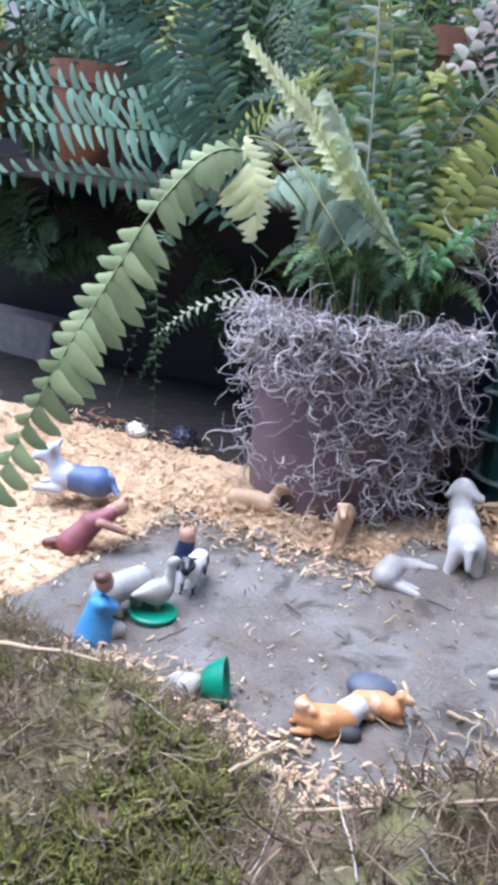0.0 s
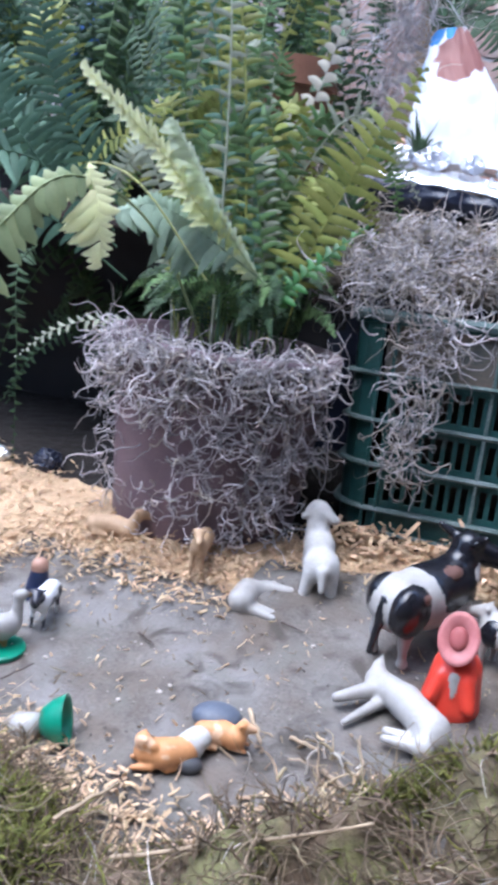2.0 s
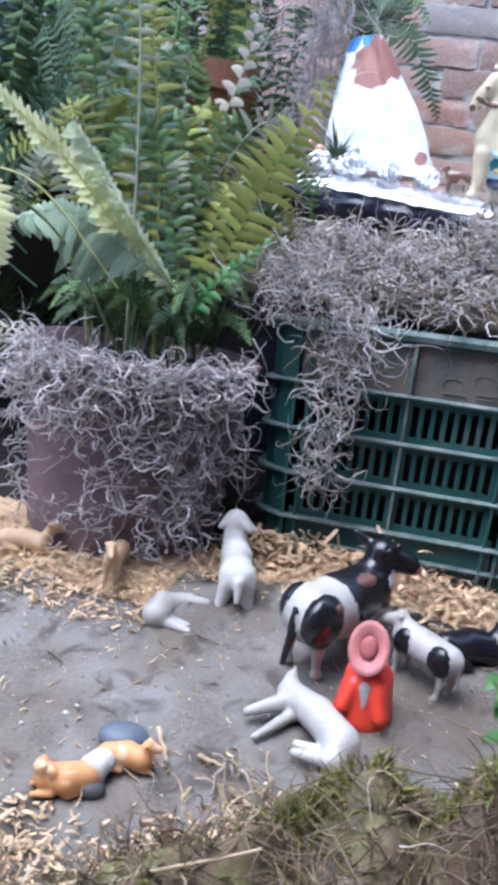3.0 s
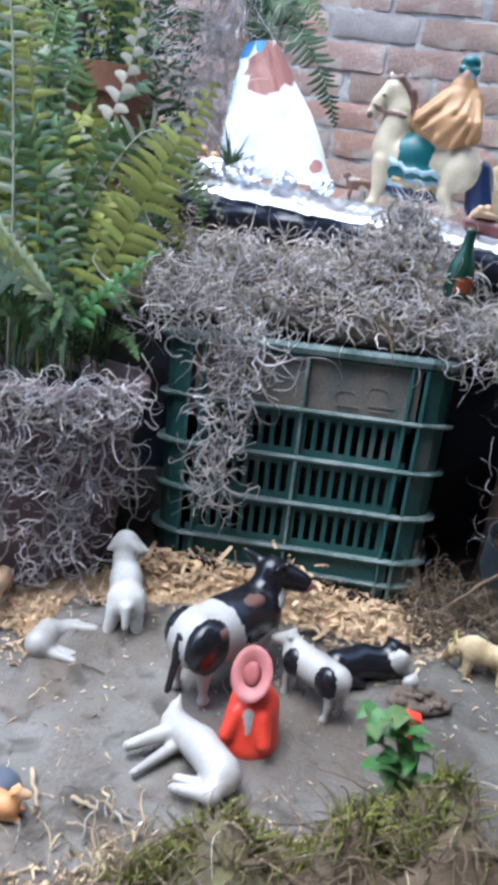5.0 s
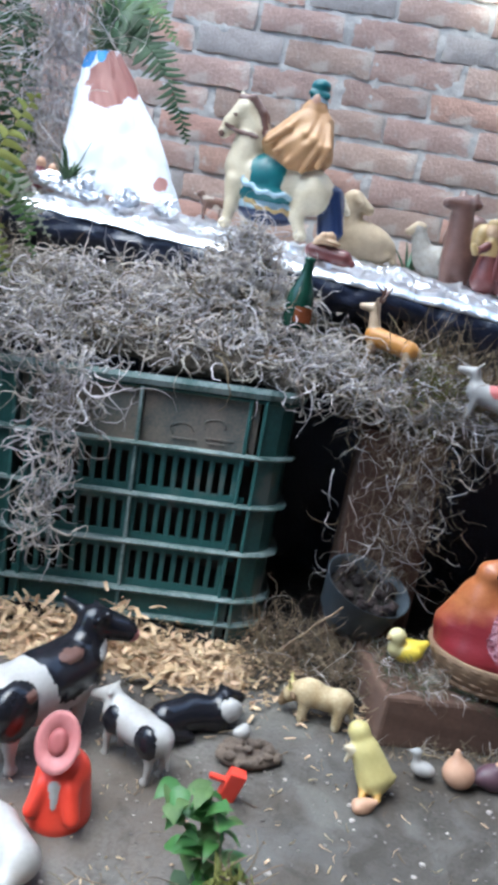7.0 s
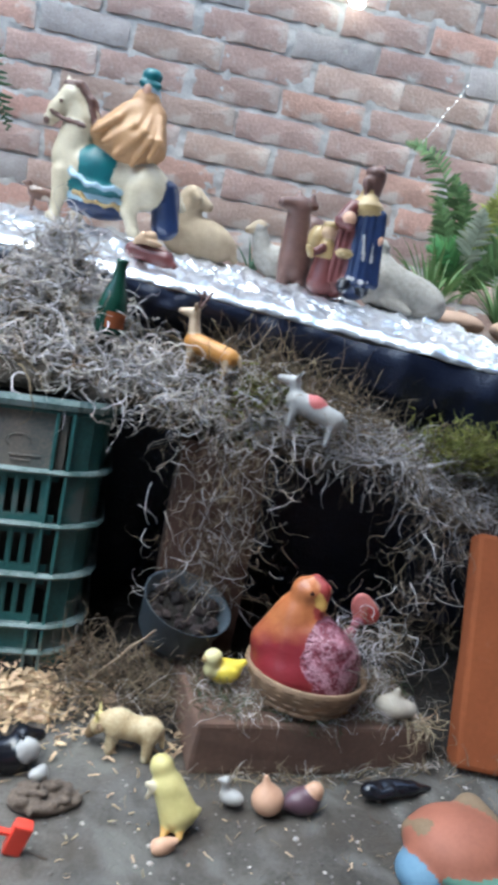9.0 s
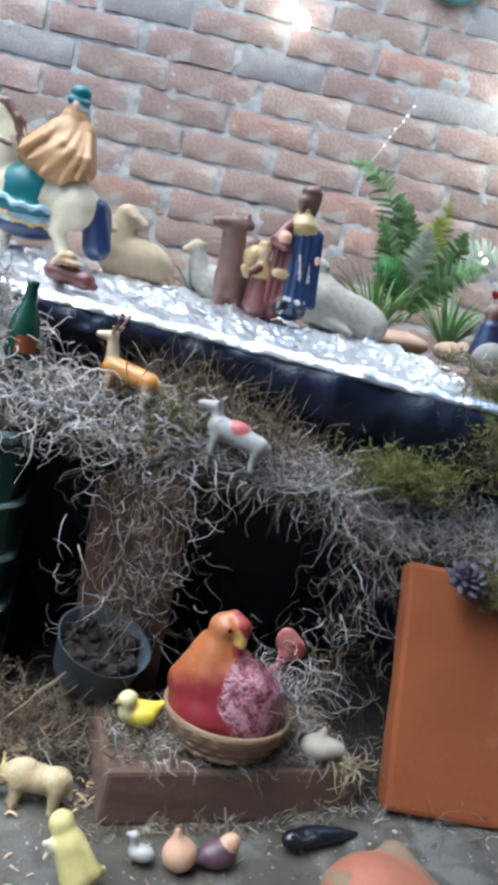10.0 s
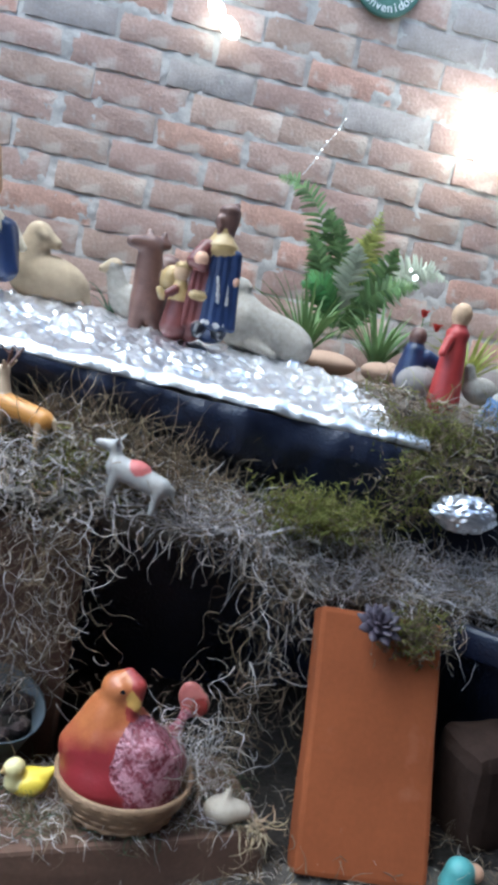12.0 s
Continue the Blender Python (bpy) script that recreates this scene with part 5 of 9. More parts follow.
add(pot_fern, frond_mesh([(-0.70, 1.02, 0.36), (-0.695, 0.97, 0.32), (-0.66, 0.94, 0.20), (-0.635, 0.92, 0.05)], 20, 0.022, 0.008, LEAF_DARK_SHADED, (0.4, -0.9, 0.1), 0.0, 0.3, (1, 1), 0.3, 0.05, 16, 0.5), "dark hanging frond")
add(pot_fern, frond_mesh([(-0.53, 1.06, 0.27), (-0.58, 1.02, 0.265), (-0.63, 0.98, 0.24), (-0.668, 0.95, 0.195)], 14, 0.022, 0.008, LEAF_UNDER, (0.2, -0.6, 0.7), 0.0, 0.4, (1, 1), 0.2, 0.05, 17, 0.5))
rf = random.Random(5)
for i in range(128):
    a = rf.uniform(15, 205) if i % 3 else rf.uniform(200, 345)
    reach, rise = rf.uniform(0.07, 0.26), rf.uniform(0.16, 0.48)
    if i % 3 == 0:
        reach, rise = rf.uniform(0.08, 0.16), rf.uniform(0.06, 0.13)
    base = (-0.35 + rf.uniform(-0.09, 0.08), 1.03 + rf.uniform(-0.06, 0.08), 0.27)
    pts = arch(base, a, reach, rise, rise * rf.uniform(0.05, 0.55))
    # low fronds mostly take the shaded leaf copy
    m = rf.choice([LEAF, LEAF, LEAF_YELLOW, LEAF_YELLOW, LEAF_YELLOW, LEAF_UNDER, LEAF_DARK_SHADED, LEAF_BLUE] if i % 3 else [LEAF, LEAF_DARK_SHADED, LEAF_DARK_SHADED, LEAF_DARK_SHADED])
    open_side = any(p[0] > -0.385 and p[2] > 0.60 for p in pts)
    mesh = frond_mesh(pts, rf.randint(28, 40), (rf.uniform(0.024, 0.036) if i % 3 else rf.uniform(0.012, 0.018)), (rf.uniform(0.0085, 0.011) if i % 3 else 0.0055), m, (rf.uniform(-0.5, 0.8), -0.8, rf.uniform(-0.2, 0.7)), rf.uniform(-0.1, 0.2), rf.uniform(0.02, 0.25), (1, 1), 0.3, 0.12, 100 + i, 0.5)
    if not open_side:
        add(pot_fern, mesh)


def back_fern(x, y, z, count, seed, label, dark=0.6, reach=(0.12, 0.34), rise=(0.12, 0.5), limit=9.0):
    plant = fern(pose(x, y, z), label)
    r = random.Random(seed)
    for i in range(count):
        rs = r.uniform(*rise)
        pts = arch((x + r.uniform(-0.05, 0.05), y + r.uniform(-0.05, 0.05), z), r.uniform(0, 360), r.uniform(*reach), rs, rs * r.uniform(0.1, 1.1))
        m = LEAF_DARK_SHADED if r.random() < dark else r.choice([LEAF, LEAF_BLUE, LEAF_YELLOW])
        mesh = frond_mesh(pts, r.randint(24, 34), r.uniform(0.028, 0.045), r.uniform(0.009, 0.012), m, (r.uniform(-0.5, 0.8), -0.8, r.uniform(-0.1, 0.8)), 0.05, r.uniform(0.02, 0.25), (1, 1), 0.35, 0.1, seed * 50 + i, 0.5)
        if max(p[0] for p in pts) < limit:
            add(plant, mesh)
    return plant


# Ferns under and behind the shelf lean on the shaded leaf copy
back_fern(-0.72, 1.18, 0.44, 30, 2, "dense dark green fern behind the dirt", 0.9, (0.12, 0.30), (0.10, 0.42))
back_fern(-1.02, 1.06, 0.42, 22, 3, "corner fern with shade put into much of its leaf colour", 0.8, (0.12, 0.30), (0.10, 0.4))
back_fern(-1.16, 1.16, 0.20, 22, 23, "green fern hanging under the shelf, dimmed by shade in its leaf colour", 0.9, (0.10, 0.24), (0.06, 0.2))
back_fern(-0.66, 1.30, 0.06, 16, 16, "fern deep under the shelf with the shade put into its leaf colour", 1.0, (0.10, 0.26), (0.14, 0.30))
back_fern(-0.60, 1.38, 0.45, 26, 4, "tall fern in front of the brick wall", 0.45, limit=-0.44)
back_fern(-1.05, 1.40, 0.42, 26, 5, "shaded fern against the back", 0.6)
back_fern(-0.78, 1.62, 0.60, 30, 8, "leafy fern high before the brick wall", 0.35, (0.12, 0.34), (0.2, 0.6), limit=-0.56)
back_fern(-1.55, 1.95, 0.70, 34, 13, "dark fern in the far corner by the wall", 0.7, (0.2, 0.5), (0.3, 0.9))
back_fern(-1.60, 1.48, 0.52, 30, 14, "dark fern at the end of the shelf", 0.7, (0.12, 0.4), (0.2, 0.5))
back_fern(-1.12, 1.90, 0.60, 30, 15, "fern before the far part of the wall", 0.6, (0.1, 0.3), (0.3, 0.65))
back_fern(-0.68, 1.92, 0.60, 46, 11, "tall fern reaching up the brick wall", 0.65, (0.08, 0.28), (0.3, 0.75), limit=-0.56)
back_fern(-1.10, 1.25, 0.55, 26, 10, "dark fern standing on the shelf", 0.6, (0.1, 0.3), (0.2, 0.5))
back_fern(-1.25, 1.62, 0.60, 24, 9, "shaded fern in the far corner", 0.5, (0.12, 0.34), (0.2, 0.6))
back_fern(-0.38, 1.42, 0.50, 7, 6, "fern beside the white paper mountain", 0.5, (0.06, 0.16), (0.15, 0.4))
wall_frond = fern(pose(-0.31, 1.66, 0.86), "dark green frond hanging beside the mountain")
add(wall_frond, frond_mesh([(-0.31, 1.66, 0.86), (-0.265, 1.64, 0.90), (-0.20, 1.63, 0.875), (-0.14, 1.62, 0.80), (-0.105, 1.62, 0.725)], 32, 0.058, 0.0125, LEAF_DARK_SHADED, (0.3, -0.8, 0.4), 0.0, 0.3, (1, 1), 0.25, 0.05, 61, 0.5))
add(wall_frond, frond_mesh([(-0.31, 1.66, 0.86), (-0.28, 1.65, 0.93), (-0.23, 1.64, 0.925), (-0.17, 1.64, 0.84)], 26, 0.055, 0.012, LEAF_DARK_SHADED, (0.3, -0.8, 0.4), 0.0, 0.3, (1, 1), 0.25, 0.05, 62, 0.5))
add(wall_frond, frond_mesh([(-0.31, 1.66, 0.86), (-0.27, 1.67, 0.95), (-0.22, 1.67, 0.96), (-0.16, 1.66, 0.90)], 26, 0.05, 0.012, LEAF, (0.3, -0.8, 0.4), 0.0, 0.3, (1, 1), 0.25, 0.05, 63, 0.5))
far_fern = fern(pose(0.90, 2.25, 0.60), "bright green potted fern standing by the brick wall")
for i, pts in enumerate(([(0.90, 2.22, 0.62), (0.86, 2.21, 0.76), (0.81, 2.20, 0.90), (0.75, 2.20, 0.965), (0.69, 2.20, 0.975)], [(0.92, 2.22, 0.62), (0.94, 2.22, 0.75), (0.955, 2.22, 0.86), (0.965, 2.22, 0.95)],
                         [(0.90, 2.22, 0.62), (0.88, 2.21, 0.74), (0.85, 2.19, 0.86), (0.82, 2.18, 0.92)], [(0.91, 2.2, 0.62), (0.93, 2.18, 0.70), (0.99, 2.15, 0.76), (1.06, 2.12, 0.78)],
                         [(0.91, 2.2, 0.62), (1.0, 2.2, 0.76), (1.08, 2.2, 0.83), (1.16, 2.2, 0.82)], [(0.90, 2.2, 0.62), (0.87, 2.16, 0.70), (0.83, 2.14, 0.74), (0.78, 2.12, 0.73)],
                         [(0.90, 2.2, 0.62), (0.885, 2.2, 0.72), (0.875, 2.19, 0.82), (0.86, 2.18, 0.90)], [(0.92, 2.2, 0.62), (0.925, 2.2, 0.72), (0.93, 2.19, 0.82), (0.945, 2.18, 0.90)], [(0.91, 2.2, 0.62), (0.955, 2.18, 0.72), (0.985, 2.16, 0.80), (1.0, 2.15, 0.86)],
                         [(0.89, 2.2, 0.62), (0.85, 2.18, 0.72), (0.82, 2.17, 0.80), (0.785, 2.16, 0.86)], [(0.90, 2.2, 0.62), (0.90, 2.17, 0.72), (0.905, 2.15, 0.80), (0.90, 2.14, 0.85)])):
    add(far_fern, frond_mesh(pts, 30, 0.062, 0.0125, [LEAF, LEAF_YELLOW, LEAF, LEAF, LEAF_UNDER, GRASSLEAF][i % 6], (0.2, -0.9, 0.3), 0.0, 0.35, (1, 1), 0.3, 0.1, 70 + i, 0.5))


# ---- strap-leaved and leafy plants ----
def strap_plant(m, count, length, width, material, label, category, seed, name="grass_plant", spread=1.0):
    top = empty(name, m, label, category)
    r = random.Random(seed)
    for i in range(count):
        a = r.uniform(0, 6.28); L = length * r.uniform(0.6, 1.15); out = r.uniform(0.3, 0.85) * spread
        pts = []
        for j in range(7):
            q = j / 6
            pts.append(Vector((math.cos(a) * L * out * q, math.sin(a) * L * out * q, L * (1.25 * q - 0.85 * out * q * q))))
        verts, faces = [], []
        sidev = Vector((-math.sin(a), math.cos(a), 0))
        for j, p in enumerate(pts):
            w = width * (1 - (j / 6) ** 2.2) * 0.5 + 0.0003
            verts += [p - sidev * w, p - Vector((0, 0, w * 0.6)), p + sidev * w]
        for j in range(6):
            k = 3 * j
            faces += [(k, k + 1, k + 4, k + 3), (k + 1, k + 2, k + 5, k + 4)]
        part_mesh("leaf", mesh_from("leaf", np.array([tuple(v) for v in verts]), faces, material), top)
    return top


strap_plant(pose(0.80, 2.05, 0.555), 60, 0.20, 0.008, LEAF, "spider plant with thin arching pale green leaves", "plant", 1)
strap_plant(pose(0.96, 2.0, 0.56), 44, 0.17, 0.009, LEAF, "spider plant beside the potted fern", "plant", 2)
strap_plant(pose(1.20, 2.05, 0.56), 36, 0.16, 0.012, LEAF_YELLOW, "yellow-green leafy plant against the wall", "plant", 3)
strap_plant(pose(0.36, 1.9, 0.57), 14, 0.10, 0.006, LEAF_BLUE, "thin grass behind the camels", "plant", 4)


def broad_leaf(L, w, material, seed):
    r = random.Random(seed)
    verts, faces = [], []
    for j in range(6):
        q = j / 5
        half = w * 0.5 * math.sin(min(1, q * 1.02 + 0.06) * math.pi) ** 0.7
        y = L * q
        z = 0.18 * L * math.sin(q * 2.5) - 0.25 * L * q * q
        verts += [(-half, y, z + half * 0.25), (0, y, z), (half, y, z + half * 0.25)]
    for j in range(5):
        k = 3 * j
        faces += [(k, k + 1, k + 4, k + 3), (k + 1, k + 2, k + 5, k + 4)]
    return mesh_from("leaf", np.array(verts), faces, material)


leafy = empty("leafy_plant", pose(0.214, 0.642, -0.016), "small bright green broad-leaved plant on the dirt", "plant")
part("stem", lathe_bm([(0.0026, -0.004), (0.0020, 0.08), (0.001, 0.135)], 8), GRASSLEAF, leafy, smooth=True)
rl = random.Random(3)
for i in range(96):
    z = 0.026 + 0.124 * (i / 96)
    lean = 0.026 - 0.052 * (z / 0.15)
    big = 1.15 - 0.35 * (z / 0.15)
    tone = LEAF_DARK_SHADED if z < 0.075 and rl.random() < 0.6 else rl.choice([GRASSLEAF, GRASSLEAF, LEAF])
    ob = part_mesh("leaf", broad_leaf(rl.uniform(0.020, 0.032) * big, rl.uniform(0.012, 0.019) * big, tone, i), leafy)
    ob.matrix_local = pose(lean + rl.uniform(-0.018, 0.018), rl.uniform(-0.014, 0.014), z, rl.uniform(-30, 45), rl.uniform(-25, 25), rl.uniform(0, 360))

strap_red = empty("red_flowers", pose(1.03, 1.95, 0.60), "two small red blossoms on thin stems", "flower")
for dx, dz in ((0.0, 0.10), (0.035, 0.075)):
    for i in range(5):
        ob = part_mesh("petal", broad_leaf(0.024, 0.016, REDFLOWER, i), strap_red)
        ob.matrix_local = pose(dx, 0, dz, 55, 0, 72 * i)
    part("stem", lathe_bm([(0.0015, 0.0), (0.0012, dz)], 6), GRASSLEAF, strap_red)


# ---- animals ----
def standing(L, H, fat=0.17, legr=0.045, neck=0.30, head=0.20, headpitch=-0.25, turn=0.0, ears=0.10, horns=0.0, tail=0.25, belly=1.0, low=0.0):
    """Prims of a standing four-legged figurine, facing +x, feet at z = 0."""
    r = fat * L
    zb = H * 0.62 if neck > 0.15 else H * 0.72
    nx, nz = 0.36 * L + neck * L * 0.45, zb + neck * L * (0.85 - low)
    hx, hy = nx + head * L * math.cos(turn), head * L * math.sin(turn)
    hz = nz + head * L * headpitch
    p = [('c', (-0.34 * L, 0, zb), (0.30 * L, 0, zb + 0.01 * L), r * 1.02, r, 0),
         ('e', (0.0, 0, zb - 0.15 * r), (0.34 * L, r * 1.02 * belly, r * 1.05 * belly), 0),
         ('c', (0.30 * L, 0, zb + 0.3 * r), (nx, 0, nz), r * 0.72, r * 0.50, 0),
         ('c', (nx, 0, nz), (hx, hy, hz), r * 0.55, r * 0.34, 0)]
    for x in (-0.34 * L, 0.28 * L):
        for s in (-1, 1):
            kx, kz = x + (0.030 if x > 0 else -0.045) * L, zb * 0.44
            fx = x + (0.015 if x > 0 else -0.020) * L
            p.append(('c', (x, s * r * 0.55, zb - 0.2 * r), (kx, s * r * 0.60, kz), legr * L * 1.45, legr * L * 0.66, 0))
            p.append(('c', (kx, s * r * 0.60, kz), (fx, s * r * 0.62, legr * L * 0.6), legr * L * 0.66, legr * L * 0.52, 0))
            p.append(('e', (fx + 0.012 * L, s * r * 0.62, legr * L * 0.45), (legr * L * 0.85, legr * L * 0.70, legr * L * 0.5), 0))
    if ears:
        ca, sa = math.cos(turn), math.sin(turn)
        for s in (-1, 1):
            p.append(('c', (nx - sa * s * r * 0.4, ca * s * r * 0.4, nz + r * 0.35), (nx - sa * s * (r * 0.4 + ears * L) - 0.02 * L, ca * s * (r * 0.4 + ears * L), nz + r * 0.35 + ears * L * 0.25), r * 0.17, r * 0.10, 0))
    if horns:
        for s in (-1, 1):
            p.append(('c', (nx, s * r * 0.25, nz + r * 0.45), (nx + 0.02 * L, s * r * 0.55, nz + r * 0.45 + horns * L), r * 0.13, r * 0.06, 1))
    if tail:
        p.append(('c', (-0.34 * L - r * 0.85, 0, zb + 0.3 * r), (-0.34 * L - r * 1.15, 0, zb - tail * L), r * 0.16, r * 0.12, 0))
    return p


def lying(L, fat=0.17, neck=0.22, head=0.2, turn=0.4, ears=0.08, curl_=0.12):
    """Prims of a figurine resting on its belly with folded legs, facing +x."""
    r = fat * L
    p = [('c', (-0.34 * L, -curl_ * L, r * 0.95), (0.0, 0, r), r, r * 1.02, 0), ('c', (0, 0, r), (0.28 * L, -curl_ * L * 0.4, r * 1.05), r * 1.02, r * 0.9, 0),
         ('c', (0.28 * L, -curl_ * L * 0.4, r * 1.3), (0.28 * L + neck * L * 0.5, 0, r * 1.3 + neck * L), r * 0.68, r * 0.5, 0)]
    nx, nz = 0.28 * L + neck * L * 0.5, r * 1.3 + neck * L
    hx, hy = nx + head * L * math.cos(turn), head * L * math.sin(turn)
    p.append(('c', (nx, 0, nz), (hx, hy, nz - 0.2 * head * L), r * 0.55, r * 0.34, 0))
    for s in (-1, 1):
        p.append(('c', (0.20 * L, s * r * 0.7, r * 0.4), (0.48 * L, s * r * 0.55, r * 0.22), r * 0.28, r * 0.2, 0))
        p.append(('c', (-0.28 * L, s * r * 0.8 - curl_ * L, r * 0.45), (-0.05 * L, s * r * 1.0 - curl_ * L * 0.5, r * 0.22), r * 0.4, r * 0.2, 0))
        p.append(('c', (nx - 0.01 * L, s * r * 0.35, nz + r * 0.3), (nx - 0.03 * L, s * (r * 0.35 + ears * L), nz + r * 0.3 + ears * L * 0.3), r * 0.16, r * 0.09, 0))
    p.append(('c', (-0.40 * L, -curl_ * L, r * 0.8), (-0.42 * L, -curl_ * L + r * 1.2, r * 0.3), r * 0.16, r * 0.1, 0))
    return p


# near dirt, left group
figure("sheep_figurine", [('e', (0, -0.010, 0.052), (0.023, 0.026, 0.020), 0), ('e', (-0.002, 0.022, 0.058), (0.020, 0.026, 0.021), 0), ('c', (-0.004, 0.038, 0.062), (-0.008, 0.052, 0.088), 0.017, 0.013, 0), ('e', (-0.008, 0.054, 0.094), (0.0145, 0.015, 0.014), 0), ('c', (0.002, 0.056, 0.090), (0.015, 0.052, 0.084), 0.009, 0.006, 0),
        ('c', (-0.020, 0.050, 0.092), (-0.027, 0.046, 0.086), 0.005, 0.003, 0), ('c', (0.004, 0.044, 0.094), (0.010, 0.038, 0.089), 0.005, 0.003, 0), ('c', (-0.012, -0.022, 0.044), (-0.020, -0.030, 0.002), 0.010, 0.0050, 0), ('c', (0.012, -0.022, 0.044), (0.019, -0.030, 0.002), 0.010, 0.0050, 0),
        ('c', (-0.011, 0.034, 0.040), (-0.014, 0.038, 0.002), 0.009, 0.005, 0), ('c', (0.010, 0.034, 0.040), (0.013, 0.038, 0.002), 0.009, 0.005, 0), ('c', (0.0, -0.036, 0.056), (0.001, -0.044, 0.036), 0.006, 0.004, 0)], WOOL, on_ground(-0.131, 0.890, 22, 0.0, 6), "white glazed sheep figurine standing and looking aside", "sheep", k=0.006, res=60)
figure("lamb_figurine", [('c', (-0.008, -0.016, 0.014), (-0.010, 0.006, 0.016), 0.015, 0.014, 0), ('c', (-0.010, 0.006, 0.016), (0.006, 0.022, 0.017), 0.013, 0.009, 0), ('c', (0.006, 0.022, 0.018), (0.032, 0.028, 0.021), 0.009, 0.005, 0),
        ('c', (-0.002, -0.020, 0.009), (0.030, -0.016, 0.005), 0.006, 0.004, 0), ('c', (-0.002, -0.012, 0.009), (0.027, -0.006, 0.006), 0.006, 0.004, 0), ('c', (0.0, 0.008, 0.009), (0.022, 0.006, 0.006), 0.005, 0.003, 0), ('c', (0.012, 0.028, 0.022), (0.010, 0.036, 0.026), 0.004, 0.002, 0)],
       WHITE, on_ground(-0.186, 0.822, 0) @ Matrix.Scale(1.08, 4), "small white lamb figurine lying curled on the dirt", "lamb")
figure("llama_figurine", standing(0.045, 0.05, 0.16, 0.05, 0.42, 0.2, -0.5, 0.3, 0.06, 0, 0.1), FAWN, on_ground(-0.268, 0.832, -75, 0.016) @ Matrix.Scale(1.45, 4), "small tan llama figurine by the plum pot", "llama", k=0.003)
figure("fawn_figurine", lying(0.070, 0.18, 0.28, 0.2, 0.5, 0.1), FAWN, on_ground(-0.402, 0.850, 8, 0.026) @ Matrix.Scale(1.05, 4), "light brown fawn figurine resting in shavings", "deer", k=0.003)
figure("dog_figurine", [('c', (-0.028, 0, 0.020), (0.020, 0, 0.022), 0.021, 0.018, 0), ('e', (-0.030, 0.002, 0.022), (0.022, 0.022, 0.021), 0), ('c', (0.026, 0, 0.028), (0.040, 0, 0.050), 0.014, 0.011, 0), ('c', (0.040, 0, 0.053), (0.058, 0.003, 0.047), 0.0115, 0.0065, 0), ('c', (0.036, 0.009, 0.060), (0.030, 0.014, 0.068), 0.005, 0.003, 0), ('c', (0.036, -0.009, 0.060), (0.030, -0.014, 0.068), 0.005, 0.003, 0),
        ('c', (0.022, 0.012, 0.007), (0.054, 0.013, 0.005), 0.007, 0.005, 0), ('c', (0.022, -0.012, 0.007), (0.052, -0.013, 0.005), 0.007, 0.005, 0), ('c', (-0.030, -0.020, 0.012), (-0.006, -0.026, 0.006), 0.011, 0.006, 0), ('c', (-0.048, 0.004, 0.022), (-0.060, 0.016, 0.014), 0.006, 0.004, 0)], BLUEWHITE, on_ground(-0.628, 0.750, 206, 0.022), "blue and white dog figurine lying on shavings", "dog", k=0.005, res=56)
figure("kneeling_figurine", [('c', (0, 0, 0.004), (0.004, 0, 0.036), 0.020, 0.013, 0), ('c', (0.010, 0, 0.01), (0.024, 0, 0.008), 0.012, 0.009, 1), ('e', (0.007, 0, 0.062), (0.0095, 0.009, 0.011), 2), ('e', (0.004, 0, 0.069), (0.009, 0.009, 0.006), 3),
        ('c', (0.004, 0.012, 0.042), (0.020, 0.004, 0.034), 0.006, 0.004, 0), ('c', (0.004, -0.012, 0.042), (0.020, -0.004, 0.034), 0.006, 0.004, 0)], [BLUECLOTH, WHITE, SKIN, CAMEL],
       on_ground(-0.400, 0.532, 50), "kneeling figurine in a bright blue robe", "figurine", k=0.004)
figure("bending_figurine", [('c', (-0.02, 0, 0.01), (0.0, 0, 0.034), 0.018, 0.014, 0), ('c', (0.0, 0, 0.036), (0.022, 0, 0.046), 0.013, 0.010, 0), ('e', (0.036, 0.002, 0.055), (0.010, 0.010, 0.011), 1), ('c', (0.01, -0.012, 0.04), (0.04, -0.016, 0.03), 0.005, 0.004, 1),
        ('c', (0.01, 0.012, 0.04), (0.046, 0.018, 0.062), 0.005, 0.004, 1), ('c', (-0.03, 0.01, 0.006), (-0.05, 0.01, 0.006), 0.010, 0.006, 2)], [REDROBE, SKIN, MAROON],
       on_ground(-0.532, 0.670, 50), "bending figurine in a dusty red dress", "figurine", k=0.004)
figure("lamb_figurine", [('c', (-0.022, 0, 0.026), (0.018, 0, 0.034), 0.017, 0.015, 0), ('c', (0.018, 0, 0.034), (0.034, 0, 0.026), 0.011, 0.008, 0), ('c', (-0.026, 0.006, 0.022), (-0.034, 0.006, 0.002), 0.010, 0.005, 0), ('c', (-0.022, -0.008, 0.02), (-0.008, -0.012, 0.002), 0.009, 0.004, 0),
        ('c', (0.014, -0.006, 0.024), (0.016, -0.008, 0.002), 0.006, 0.004, 0), ('c', (0.014, 0.008, 0.024), (0.018, 0.008, 0.002), 0.006, 0.004, 0)], WHITE, on_ground(-0.410, 0.588, 68), "white lamb figurine bowing over a green base", "lamb", k=0.005)
